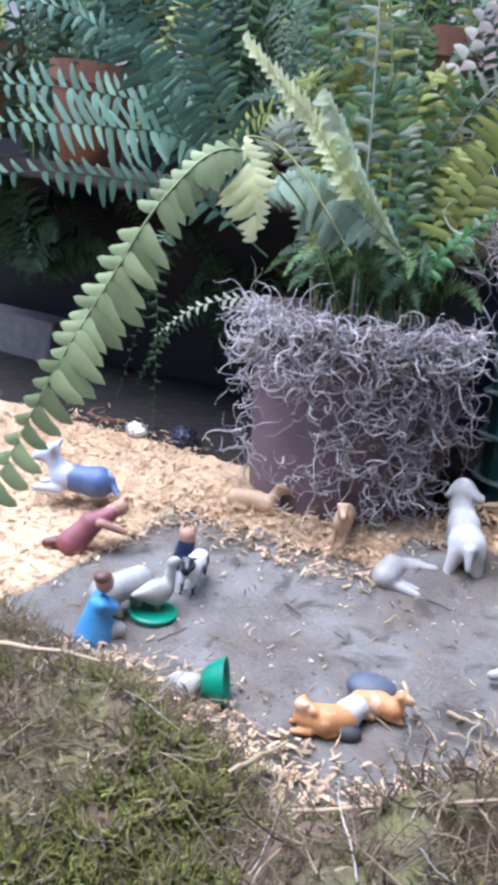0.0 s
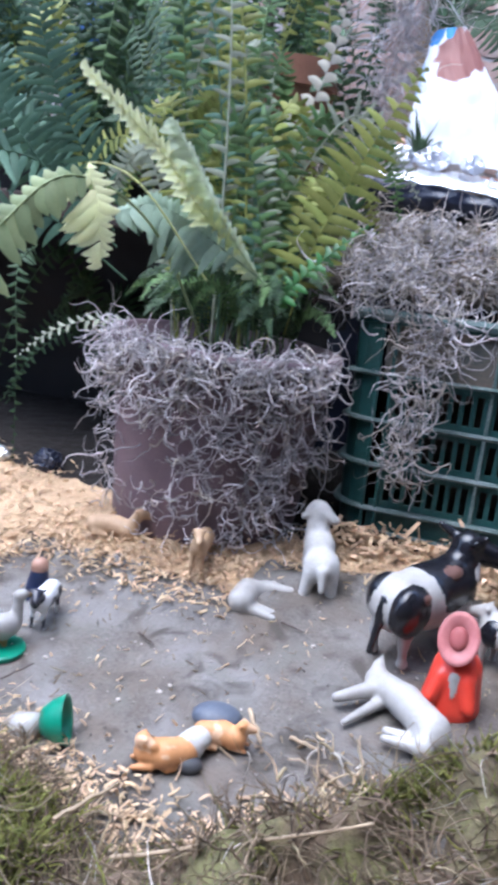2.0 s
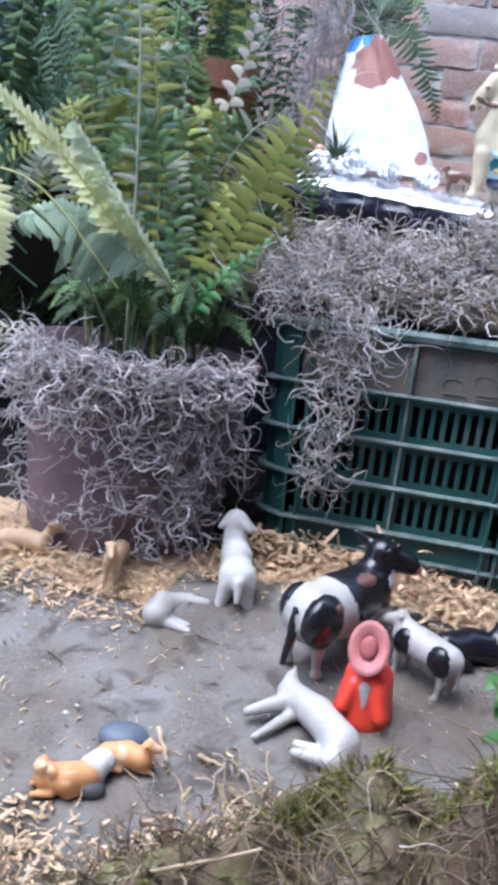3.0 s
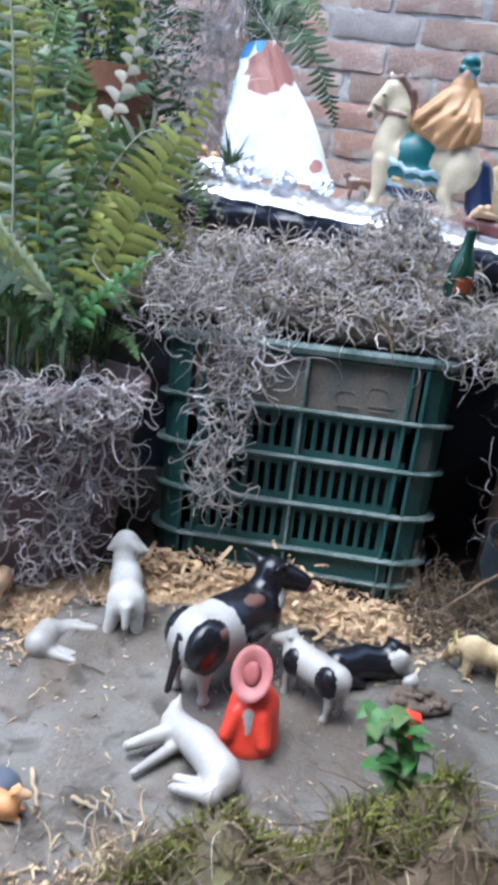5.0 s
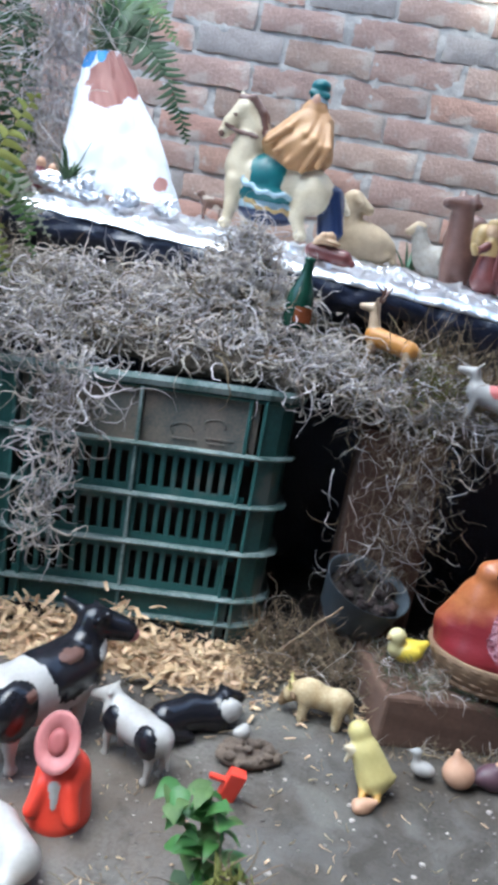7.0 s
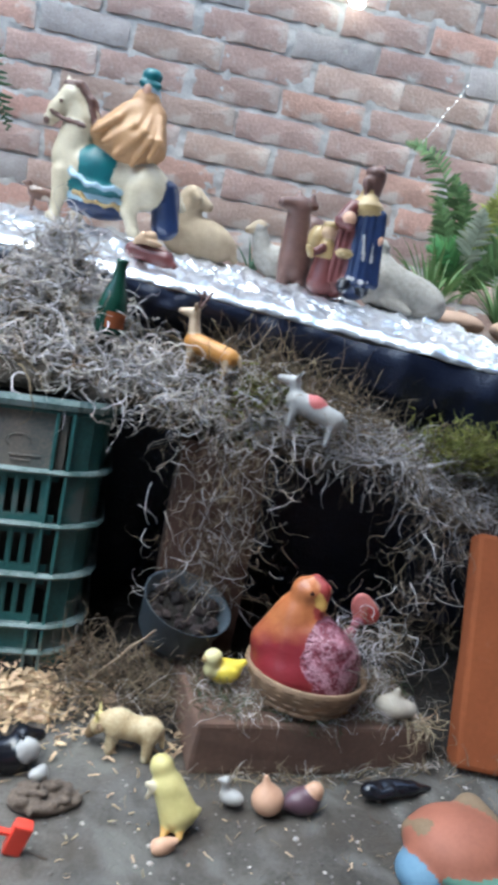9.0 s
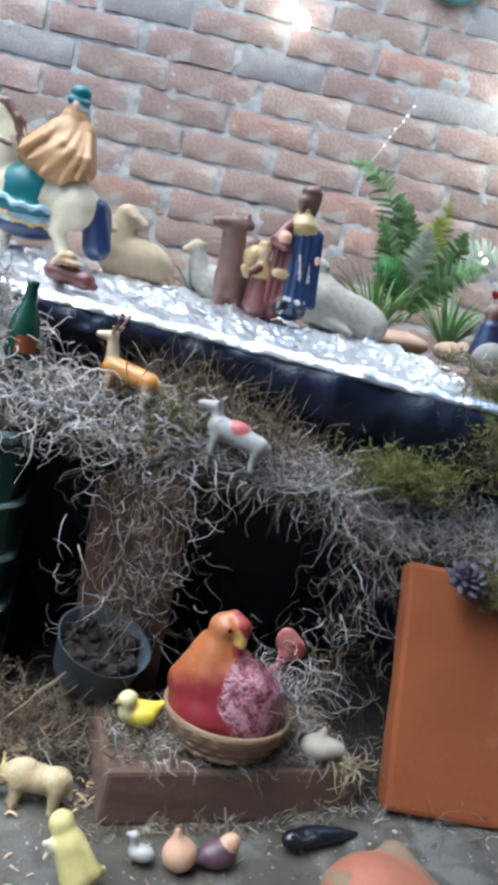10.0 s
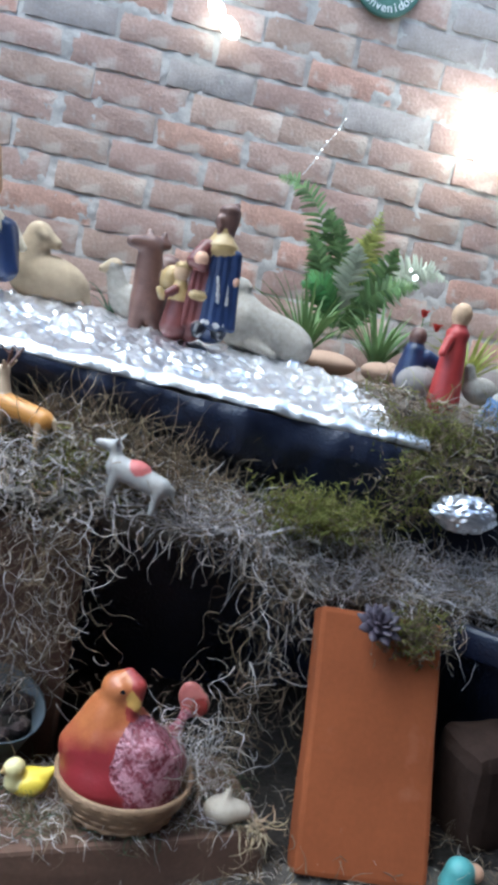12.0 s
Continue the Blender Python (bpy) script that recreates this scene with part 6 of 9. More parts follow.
figure("goose_figurine", [('e', (0, 0, 0.024), (0.020, 0.013, 0.014), 0), ('c', (0.014, 0, 0.030), (0.016, 0, 0.052), 0.007, 0.005, 0), ('e', (0.018, 0, 0.056), (0.008, 0.006, 0.006), 0), ('c', (0.022, 0, 0.055), (0.030, 0, 0.053), 0.003, 0.002, 1), ('c', (-0.016, 0, 0.026), (-0.030, 0, 0.026), 0.008, 0.003, 0),
        ('c', (0, 0.004, 0.015), (0, 0.004, 0.002), 0.003, 0.003, 1), ('c', (0, -0.004, 0.015), (0, -0.004, 0.002), 0.003, 0.003, 1)], [WHITE, GOLD], on_ground(-0.380, 0.608, 70), "white goose figurine on a green base", "goose", k=0.004)
disc = empty("green_disc", on_ground(-0.380, 0.604, 0, 0.0), "flat bright green plastic disc under the goose", "disc")
part("disc", lathe_bm([(0.026, -0.002), (0.027, 0.0), (0.027, 0.003), (0.025, 0.004)], 26), GREENPLASTIC, disc, smooth=False)
figure("dog_figurine", standing(0.055, 0.052, 0.20, 0.06, 0.30, 0.2, -0.3, 0.3, 0.10, 0, 0.2), SPOTTED_SMALL, on_ground(-0.374, 0.668, -75), "spotted white and black dog figurine", "dog", k=0.003)
figure("sitting_figurine", [('c', (0, 0, 0.005), (0, 0, 0.03), 0.016, 0.011, 0), ('e', (0, 0, 0.042), (0.010, 0.010, 0.010), 1)], [NAVY, SKIN], on_ground(-0.412, 0.705, 0), "small seated figurine in dark blue", "figurine")
cup = empty("green_cup", on_ground(-0.243, 0.522, 25, 0.021, 0, 78), "small green plastic cup lying on its side", "cup")
part("cup_body", lathe_bm([(0.0, -0.016), (0.012, -0.015), (0.019, -0.004), (0.022, 0.006), (0.0225, 0.007), (0.020, 0.006), (0.016, -0.004), (0.008, -0.012), (0.0, -0.0125)], 26), GREENPLASTIC, cup, smooth=True)
figure("white_stone", [('e', (0, 0, 0.012), (0.015, 0.012, 0.012), 0), ('e', (0.006, 0.006, 0.014), (0.008, 0.010, 0.009), 0)], WHITE, on_ground(-0.272, 0.510, 0), "small white rounded stone beside the green cup", "stone")
figure("dog_figurine", lying(0.085, 0.23, 0.16, 0.2, 2.6, 0.06), ORANGEDOG, on_ground(-0.146, 0.540, 210, 0.001) @ Matrix.Scale(0.64, 4), "orange-brown dog figurine lying on shavings", "dog", k=0.005)
figure("dog_figurine", lying(0.075, 0.22, 0.18, 0.2, 0.3, 0.08), ORANGEDOG, on_ground(-0.114, 0.590, 10, 0.002) @ Matrix.Scale(0.64, 4), "orange dog figurine with a white chest on shavings", "dog", k=0.005)
figure("white_stone", [('e', (0, 0, 0.012), (0.013, 0.011, 0.014), 0), ('e', (0.004, 0.008, 0.018), (0.012, 0.010, 0.010), 0)], WOOL, on_ground(-0.132, 0.560, 0), "white rough lump between the orange dogs", "stone")
figure("grey_stone", [('e', (0, 0, 0.009), (0.024, 0.018, 0.012), 0)], mat("slate_stone", (0.12, 0.14, 0.18), (0.06, 0.07, 0.10), rough=0.5), on_ground(-0.130, 0.612, 20), "dark slate-blue rounded stone behind the orange dogs", "stone")
figure("grey_stone", [('e', (0, 0, 0.005), (0.013, 0.010, 0.008), 0)], mat("dark_pebble", (0.07, 0.07, 0.075), (0.03, 0.03, 0.035), rough=0.6), on_ground(-0.126, 0.548, 20), "dark stone between shavings", "stone")

# middle group
cow = standing(0.135, 0.108, 0.24, 0.065, 0.40, 0.2, -0.12, -0.8, 0.08, 0.0, 0.35)
cow = [(*p[:-1], 1 if i in (2, 3) or i > 15 else 0) for i, p in enumerate(cow)]
cow += [('c', (0.0, 0, 0.070), (0.045, 0, 0.072), 0.0338, 0.0325, 1), ('e', (-0.054, -0.020, 0.068), (0.028, 0.0165, 0.029), 1), ('e', (-0.050, 0.019, 0.072), (0.024, 0.0160, 0.024), 1),
        ('c', (0.068, 0, 0.116), (0.096, -0.022, 0.106), 0.0185, 0.0125, 1), ('e', (0.101, -0.027, 0.102), (0.0095, 0.0095, 0.008), 2), ('c', (0.064, 0.012, 0.124), (0.054, 0.032, 0.134), 0.0065, 0.004, 1), ('c', (0.066, -0.012, 0.126), (0.054, -0.028, 0.138), 0.0065, 0.004, 1),
        ('c', (0.060, -0.022, 0.088), (0.066, -0.018, 0.096), 0.006, 0.005, 0), ('e', (-0.046, -0.031, 0.086), (0.008, 0.005, 0.005), 3), ('e', (0.02, -0.012, 0.098), (0.018, 0.012, 0.005), 3)]
figure("cow_figurine", cow, [WHITE, BLACKGLOSS, PINKHAT, CAMEL], on_ground(0.006, 0.842, 65), "glossy black and white cow figurine with a raised head", "cow", k=0.005, res=70)
figure("calf_figurine", standing(0.090, 0.072, 0.185, 0.062, 0.18, 0.2, -0.3, 0.5, 0.09, 0.0, 0.25) + [('e', (0.020, 0.0115, 0.043), (0.013, 0.0085, 0.015), 1), ('e', (-0.028, 0.0115, 0.044), (0.014, 0.0085, 0.016), 1), ('e', (0.0, -0.012, 0.046), (0.016, 0.008, 0.012), 1)], [WHITE, BLACKGLOSS], on_ground(0.108, 0.842, 146), "white calf figurine with black patches", "calf", k=0.004, res=54)
figure("seated_figurine", [('c', (0, 0, 0.002), (0, 0, 0.038), 0.030, 0.025, 0), ('e', (0, 0, 0.055), (0.012, 0.012, 0.012), 1), ('c', (0.012, -0.018, 0.036), (0.020, -0.026, 0.014), 0.009, 0.007, 0), ('c', (-0.012, -0.018, 0.036), (-0.018, -0.026, 0.014), 0.009, 0.007, 0),
        ('c', (0, -0.021, 0.040), (0.002, -0.026, 0.022), 0.006, 0.002, 2)], [REDPAINT, SKIN, WHITE], on_ground(0.062, 0.765, 0), "seated figurine in a bright red poncho", "figurine", k=0.004)
hat = empty("sombrero", pose(0.057, 0.752, 0.071, 62, -4, 0) @ Matrix.Diagonal((0.92, 1.22, 1, 1)), "round dusty pink sombrero tilted back on the red figurine", "hat")
part("brim", lathe_bm([(0.010, 0.0), (0.019, -0.001), (0.0218, 0.003), (0.0222, 0.0045), (0.018, 0.0015), (0.010, 0.003)], 30, ring=True), PINKHAT, hat, smooth=True)
part("crown", lathe_bm([(0.0105, 0.001), (0.0090, 0.005), (0.0055, 0.0068), (0.001, 0.0062)], 22), mat("hat_crown", (0.40, 0.11, 0.11), (0.28, 0.07, 0.07), rough=0.6), hat, "darker rounded crown", smooth=True)
figure("calf_figurine", [('c', (-0.030, 0.046, 0.022), (0.010, 0.020, 0.023), 0.016, 0.020, 0), ('c', (0.010, 0.020, 0.023), (0.048, -0.016, 0.022), 0.020, 0.021, 0), ('c', (0.048, -0.018, 0.020), (0.044, -0.042, 0.014), 0.019, 0.011, 0),
        ('c', (0.044, -0.044, 0.014), (0.002, -0.042, 0.008), 0.009, 0.005, 0), ('c', (0.034, -0.026, 0.008), (0.000, -0.024, 0.006), 0.009, 0.005, 0), ('c', (-0.028, 0.034, 0.020), (-0.066, -0.004, 0.012), 0.011, 0.006, 0), ('c', (-0.018, 0.024, 0.010), (-0.046, -0.036, 0.005), 0.008, 0.004, 0),
        ('c', (-0.032, 0.052, 0.026), (-0.036, 0.062, 0.034), 0.013, 0.007, 0), ('c', (-0.034, 0.062, 0.034), (-0.034, 0.070, 0.044), 0.005, 0.002, 0)], WHITE,
       on_ground(0.016, 0.698, 0, 0.0) @ Matrix.Scale(0.84, 4), "white calf figurine fallen on its side", "calf", k=0.005, res=60)
figure("black_dog_figurine", lying(0.10, 0.19, 0.12, 0.2, 0.2, 0.07) + [('e', (0.038, -0.017, 0.030), (0.012, 0.008, 0.013), 1)], [BLACKGLOSS, WHITE], on_ground(0.155, 0.918, 25, 0.0), "black dog figurine with a white patch lying down", "dog", k=0.005)
bull = [('c', (-0.030, 0, 0.036), (0.016, 0, 0.038), 0.0165, 0.0180, 0), ('e', (0.012, 0, 0.047), (0.019, 0.014, 0.013), 0), ('e', (-0.030, 0, 0.040), (0.017, 0.016, 0.016), 0), ('c', (0.026, 0, 0.040), (0.040, 0.002, 0.031), 0.0135, 0.0105, 0),
        ('c', (0.042, 0.002, 0.030), (0.049, 0.003, 0.018), 0.0095, 0.0065, 1), ('c', (-0.044, 0, 0.044), (-0.050, 0.002, 0.020), 0.004, 0.003, 0)]
for s_ in (-1, 1):
    bull += [('c', (x, s_ * 0.0095, 0.030), (x + 0.001, s_ * 0.011, 0.004), 0.0090, 0.0066, 0) for x in (-0.032, 0.017)]
    bull += [('c', (0.040, s_ * 0.006, 0.038), (0.043, s_ * 0.013, 0.055), 0.0034, 0.0018, 2), ('c', (0.036, s_ * 0.009, 0.036), (0.033, s_ * 0.019, 0.034), 0.0040, 0.0025, 1)]
figure("bull_figurine", bull, [mat("bull_paint", (0.60, 0.50, 0.32), (0.36, 0.25, 0.12), rough=0.7, scale=35, var=0.7, bump=0.3), mat("bull_head_paint", (0.24, 0.16, 0.08), (0.12, 0.07, 0.035), rough=0.7, scale=40, bump=0.3), YELLOW], on_ground(0.290, 0.974, 174, 0.0) @ Matrix.Scale(0.82, 4), "tan bull figurine with short yellow horns", "bull", k=0.004, res=64)
figure("chick_figurine", [('c', (0.006, 0, 0.020), (-0.004, 0.003, 0.048), 0.021, 0.017, 0), ('c', (-0.004, 0.003, 0.048), (-0.012, 0.006, 0.068), 0.016, 0.012, 0), ('e', (-0.013, 0.006, 0.073), (0.0125, 0.012, 0.0115), 0), ('c', (-0.016, -0.002, 0.052), (-0.027, -0.006, 0.056), 0.0055, 0.0035, 2), ('c', (-0.022, -0.004, 0.050), (-0.028, -0.006, 0.040), 0.0035, 0.0022, 2), ('c', (0.012, -0.002, 0.046), (0.024, -0.004, 0.022), 0.005, 0.007, 0), ('c', (0.020, 0.006, 0.014), (0.030, 0.008, 0.018), 0.010, 0.004, 0), ('c', (-0.006, -0.010, 0.008), (-0.008, -0.020, 0.002), 0.005, 0.004, 1), ('c', (0.010, -0.010, 0.008), (0.010, -0.020, 0.002), 0.005, 0.004, 1)], [YELLOW, BEAK, CREAM], on_ground(0.350, 0.872, 0, 0.0, -6, -9) @ Matrix.Scale(0.86, 4), "tall pale yellow duckling figurine", "duckling", k=0.006, res=54)
figure("clay_fragment", [('e', (0, 0, 0.006), (0.013, 0.007, 0.008), 0), ('c', (-0.006, 0.004, 0.008), (0.010, -0.004, 0.012), 0.005, 0.003, 0)], PEACH, on_ground(0.344, 0.842, 35), "small peach coloured clay fragment on the dirt", "fragment", k=0.004)
clod = [('e', (0, 0, 0.004), (0.034, 0.021, 0.010), 0)]
rc = random.Random(5)
for k in range(46):
    a, q = rc.uniform(0, 6.28), math.sqrt(rc.random())
    clod.append(('e', (0.034 * q * math.cos(a), 0.020 * q * math.sin(a), 0.004 + 0.012 * (1 - q * q) + rc.uniform(0, 0.004)), (rc.uniform(0.003, 0.007), rc.uniform(0.003, 0.006), rc.uniform(0.002, 0.005)), 0))
figure("rough_stone", clod, mat("earth_clod", (0.17, 0.128, 0.098), (0.055, 0.040, 0.031), rough=1.0, scale=90, fine=400, bump=1.0, dist=0.004), on_ground(0.222, 0.885, 15), "dark clod of earth on the dirt", "stone", k=0.0015, res=64)
figure("white_stone", [('e', (0, 0, 0.005), (0.010, 0.007, 0.007), 0), ('e', (0.004, 0.002, 0.009), (0.005, 0.004, 0.005), 0)], WHITE, on_ground(0.212, 0.902, 30, 0.012), "small white pebble lying on the clod", "stone", k=0.003)
toy = empty("red_toy", on_ground(0.208, 0.822, 12, 0.0, 10, 14), "small red plastic toy block standing tilted on the dirt", "toy")
part("block_body", box_bm(0.017, 0.012, 0.034, 0.002, (0, 0, 0.019)), REDPAINT, toy)
part("block_arm", box_bm(0.018, 0.006, 0.004, 0.001, (-0.016, 0, 0.022)), REDPAINT, toy)

# hen on the flat brick
slab = empty("flat_brick", pose(0.487, 1.062, 0.014, 0, 0, 13), "dull brown clay brick lying flat on the dirt", "brick")
part("brick_body", box_bm(0.290, 0.145, 0.062, 0.005, (0, 0, 0.031), 0.0018, 3, 1), TABIQUE_DULL, slab)
basket = empty("basket", pose(0.482, 1.042, 0.083, 0, 0, 0), "small round wicker basket on the flat brick", "basket")
part("basket_body", lathe_bm([(0.050, 0.0), (0.060, 0.010), (0.069, 0.028), (0.073, 0.040), (0.069, 0.041), (0.064, 0.028), (0.052, 0.010), (0.01, 0.006)], 36), WICKER, basket, smooth=True)
for k in range(4):
    z = 0.006 + 0.010 * k
    P = np.array([[((0.0565 + 0.0042 * k + 0.0014 * math.sin(a * 20 + k * 3.14)) * math.cos(a), (0.0565 + 0.0042 * k + 0.0014 * math.sin(a * 20 + k * 3.14)) * math.sin(a), z) for a in np.linspace(0, 2 * math.pi, 90)]])
    part_mesh("wicker_strand", tubes("wicker_strand", P, np.full((1, 90), 0.0032), WICKER, 5), basket)
WING = mat("hen_wing_paint", (0.40, 0.19, 0.23), (0.16, 0.03, 0.045), rough=0.25, scale=70, fine=240, var=0.9, bump=1.0, dist=0.006, grain=0.5)
hen = [('e', (0.002, 0, 0.036), (0.068, 0.060, 0.046), 1), ('c', (-0.004, 0.0, 0.046), (-0.010, -0.004, 0.078), 0.060, 0.044, 1), ('c', (-0.012, -0.006, 0.078), (-0.017, -0.010, 0.108), 0.043, 0.026, 0), ('c', (-0.017, -0.010, 0.108), (-0.014, -0.014, 0.138), 0.025, 0.0165, 0), ('e', (-0.014, -0.015, 0.146), (0.0175, 0.015, 0.0145), 0), ('c', (-0.028, -0.004, 0.112), (-0.046, -0.006, 0.064), 0.014, 0.026, 1),
       ('c', (0.002, -0.022, 0.140), (0.010, -0.027, 0.131), 0.006, 0.003, 3), ('c', (-0.004, -0.012, 0.161), (0.007, -0.019, 0.150), 0.0045, 0.006, 2), ('c', (0.007, -0.019, 0.150), (0.009, -0.021, 0.140), 0.006, 0.004, 2), ('c', (0.006, -0.025, 0.126), (0.005, -0.026, 0.118), 0.004, 0.003, 2), ('e', (-0.009, -0.0288, 0.147), (0.0010, 0.0010, 0.0010), 5),
       ('e', (0.024, -0.014, 0.054), (0.046, 0.047, 0.047), 4), ('e', (0.014, -0.020, 0.078), (0.032, 0.032, 0.034), 4), ('e', (0.044, 0.010, 0.046), (0.034, 0.046, 0.038), 1)]
for k in range(5):
    for q in range(5 - k // 2):
        a = 0.1 + 0.30 * q + 0.15 * (k % 2)
        hen.append(('e', (0.022 + 0.042 * math.sin(a) * (1 - 0.05 * k), -0.013 - 0.043 * math.cos(a) * (1 - 0.05 * k), 0.036 + 0.013 * k), (0.008, 0.006, 0.0075), 4))
hen += [('c', (0.050, 0.034, 0.056), (0.066, 0.052, 0.090), 0.012, 0.004, 4), ('e', (0.072, 0.058, 0.108), (0.017, 0.0035, 0.016), 6), ('e', (0.082, 0.056, 0.102), (0.009, 0.0035, 0.010), 2), ('e', (0.066, 0.058, 0.118), (0.008, 0.0035, 0.010), 6)]
figure("hen_figurine", hen, [HENPAINT, HENPAINT, COMB, BEAK, WING, BLACKGLOSS, mat("tail_paint", (0.46, 0.17, 0.15), (0.32, 0.09, 0.08), rough=0.4, scale=50, bump=0.3)], pose(0.474, 1.040, 0.091, 0, 0, -8) @ Matrix.Scale(0.89, 4), "glossy maroon hen figurine with an orange head in a basket", "hen", k=0.013, res=96)
def hen_tuft(r):
    return (0.545 + r.normal(0, 0.022), 1.045 + r.normal(0, 0.02), 0.15 + r.normal(0, 0.03)), (r.normal(0, 0.8), r.normal(-0.3, 0.6), r.normal(-0.1, 0.6))


moss("draped_moss", hen_tuft, 190, 0.048, 0.00055, [SPANISH, SPANISH_WARM, BROWNMOSS], "wisp of grey moss over the back of the hen", 71, 1.0, 0.06, 0.4, 9, [0.35, 0.25, 0.4])


def brick_litter(r):
    a = radians(13)
    u, v = r.uniform(-0.14, 0.14), r.uniform(-0.07, 0.06)
    return (0.487 + u * math.cos(a) - v * math.sin(a), 1.062 + u * math.sin(a) + v * math.cos(a), 0.079 + abs(r.normal(0, 0.004))), (r.normal(), r.normal(), r.normal(0.1, 0.25))


moss("dry_roots", brick_litter, 1900, 0.030, 0.00055, [SPANISH_WARM, BROWNMOSS, SPANISH, LEAF_DARK_SHADED], "dry grey and olive moss litter on the flat brick", 72, 0.9, 0.05, 0.4, 7, [0.20, 0.48, 0.16, 0.16], "moss litter")


def brick_foot(r):
    a = radians(13)
    u = r.uniform(-0.18, 0.24)
    v = -0.078 - abs(r.normal(0, 0.010))
    x, y = 0.487 + u * math.cos(a) - v * math.sin(a), 1.062 + u * math.sin(a) + v * math.cos(a)
    return (x, y, land(x, y) + abs(r.normal(0, 0.006))), (r.normal(), r.normal(), r.normal(0.2, 0.3))


moss("dry_roots", brick_foot, 380, 0.024, 0.0007, [SPANISH_WARM, BROWNMOSS, STRAW], "straw and brown fibres along the foot of the flat brick", 73, 0.7, 0.05, 0.4, 6, [0.3, 0.5, 0.2], "straw")


def dirt_litter(r):
    x, y = r.uniform(-0.50, 0.62), r.uniform(0.56, 0.98)
    return (x, y, land(x, y) + 0.0015), (r.normal(), r.normal(), r.normal(0.0, 0.06))


moss("dry_roots", dirt_litter, 620, 0.013, 0.0008, [BROWNMOSS, STRAW, SHAVING], "short bits of straw and fibre strewn on the dirt", 76, 0.5, 0.02, 0.5, 4, [0.5, 0.3, 0.2], "straw")


def near_litter(r):
    x = r.uniform(-0.13, 0.13)
    y = bank_line(x) + 0.03 + abs(r.normal(0, 0.05))
    return (x, y, land(x, y) + 0.002), (r.normal(), r.normal(0, 0.7), r.normal(0.0, 0.08))


moss("dry_roots", near_litter, 170, 0.022, 0.0011, [STRAW, SHAVING, BROWNMOSS], "pale straw and shavings strewn before the near bank", 77, 0.5, 0.03, 0.5, 5, [0.4, 0.35, 0.25], "straw")


def brick_corner(r):
    return (0.622 + r.normal(0, 0.012), 1.026 + r.normal(0, 0.010), 0.082 + r.normal(0, 0.004)), (r.normal(0.2, 0.6), r.normal(-0.3, 0.5), r.normal(-0.15, 0.35))


moss("dry_roots", brick_corner, 60, 0.030, 0.0011, [STRAW, SHAVING], "pale yellow straw fibres on the corner of the flat brick", 75, 0.6, 0.06, 0.4, 7, [0.7, 0.3], "straw")


def corner_litter(r):
    x, y = r.uniform(0.67, 1.1), r.normal(1.05, 0.05)
    return (x, y, land(x, y) + abs(r.normal(0, 0.010))), (r.normal(), r.normal(), r.normal(0.2, 0.3))


moss("dry_roots", corner_litter, 560, 0.040, 0.0007, [BROWNMOSS, SPANISH_WARM], "dark brown fibres round the upright brick", 74, 0.7, 0.05, 0.4, 7, [0.9, 0.1], "roots")
figure("chick_figurine", [('e', (0.002, 0, 0.015), (0.020, 0.015, 0.015), 0), ('c', (-0.014, -0.004, 0.018), (-0.015, -0.005, 0.031), 0.0095, 0.0085, 1), ('e', (-0.015, -0.005, 0.035), (0.0105, 0.0095, 0.009), 1), ('c', (0.014, 0, 0.020), (0.025, 0.002, 0.027), 0.009, 0.004, 0), ('e', (0.004, -0.013, 0.017), (0.012, 0.004, 0.008), 0), ('c', (-0.023, -0.008, 0.034), (-0.028, -0.010, 0.032), 0.003, 0.0015, 2)], [CHICKYELLOW, mat("pale_chick_paint", (0.70, 0.64, 0.36), (0.52, 0.45, 0.20), rough=0.5, scale=40, bump=0.3), GOLD], pose(0.385, 1.040, 0.084, 0, 0, 10), "bright yellow chick figurine with a paler head", "chick", k=0.005)
figure("shell", [('e', (0, 0, 0.012), (0.021, 0.016, 0.014), 0), ('c', (0.0, 0, 0.02), (0.003, 0, 0.034), 0.008, 0.003, 0), ('e', (0.018, 0.004, 0.010), (0.014, 0.012, 0.010), 0)], mat("garlic_skin", (0.60, 0.54, 0.45), (0.42, 0.36, 0.28), rough=0.6, scale=50, bump=0.4), pose(0.590, 1.030, 0.083) @ Matrix.Scale(0.98, 4), "pale garlic bulb on the flat brick", "garlic", k=0.006)

# small birds by the brick
figure("duck_figurine", [('e', (0, 0, 0.010), (0.013, 0.009, 0.008), 0), ('c', (-0.008, 0, 0.014), (-0.009, 0, 0.026), 0.004, 0.004, 0), ('c', (-0.010, 0, 0.027), (-0.016, 0, 0.026), 0.004, 0.002, 0)], WHITE, on_ground(0.408, 0.912, -10), "tiny white duck figurine", "duck", k=0.004)
figure("bird_figurine", [('e', (0, 0, 0.016), (0.017, 0.016, 0.016), 0), ('c', (-0.003, 0, 0.026), (-0.006, 0, 0.040), 0.008, 0.003, 0)], PEACH, on_ground(0.444, 0.908, 0), "round peach coloured bird figurine", "bird", k=0.006)
figure("bird_figurine", [('e', (0, 0, 0.014), (0.019, 0.015, 0.014), 0), ('e', (0.010, -0.002, 0.026), (0.010, 0.009, 0.010), 1), ('c', (-0.014, 0, 0.014), (-0.026, 0, 0.010), 0.008, 0.003, 0)], [PURPLE, PEACH], on_ground(0.482, 0.915, 20), "round purple-brown bird figurine", "bird", k=0.005)
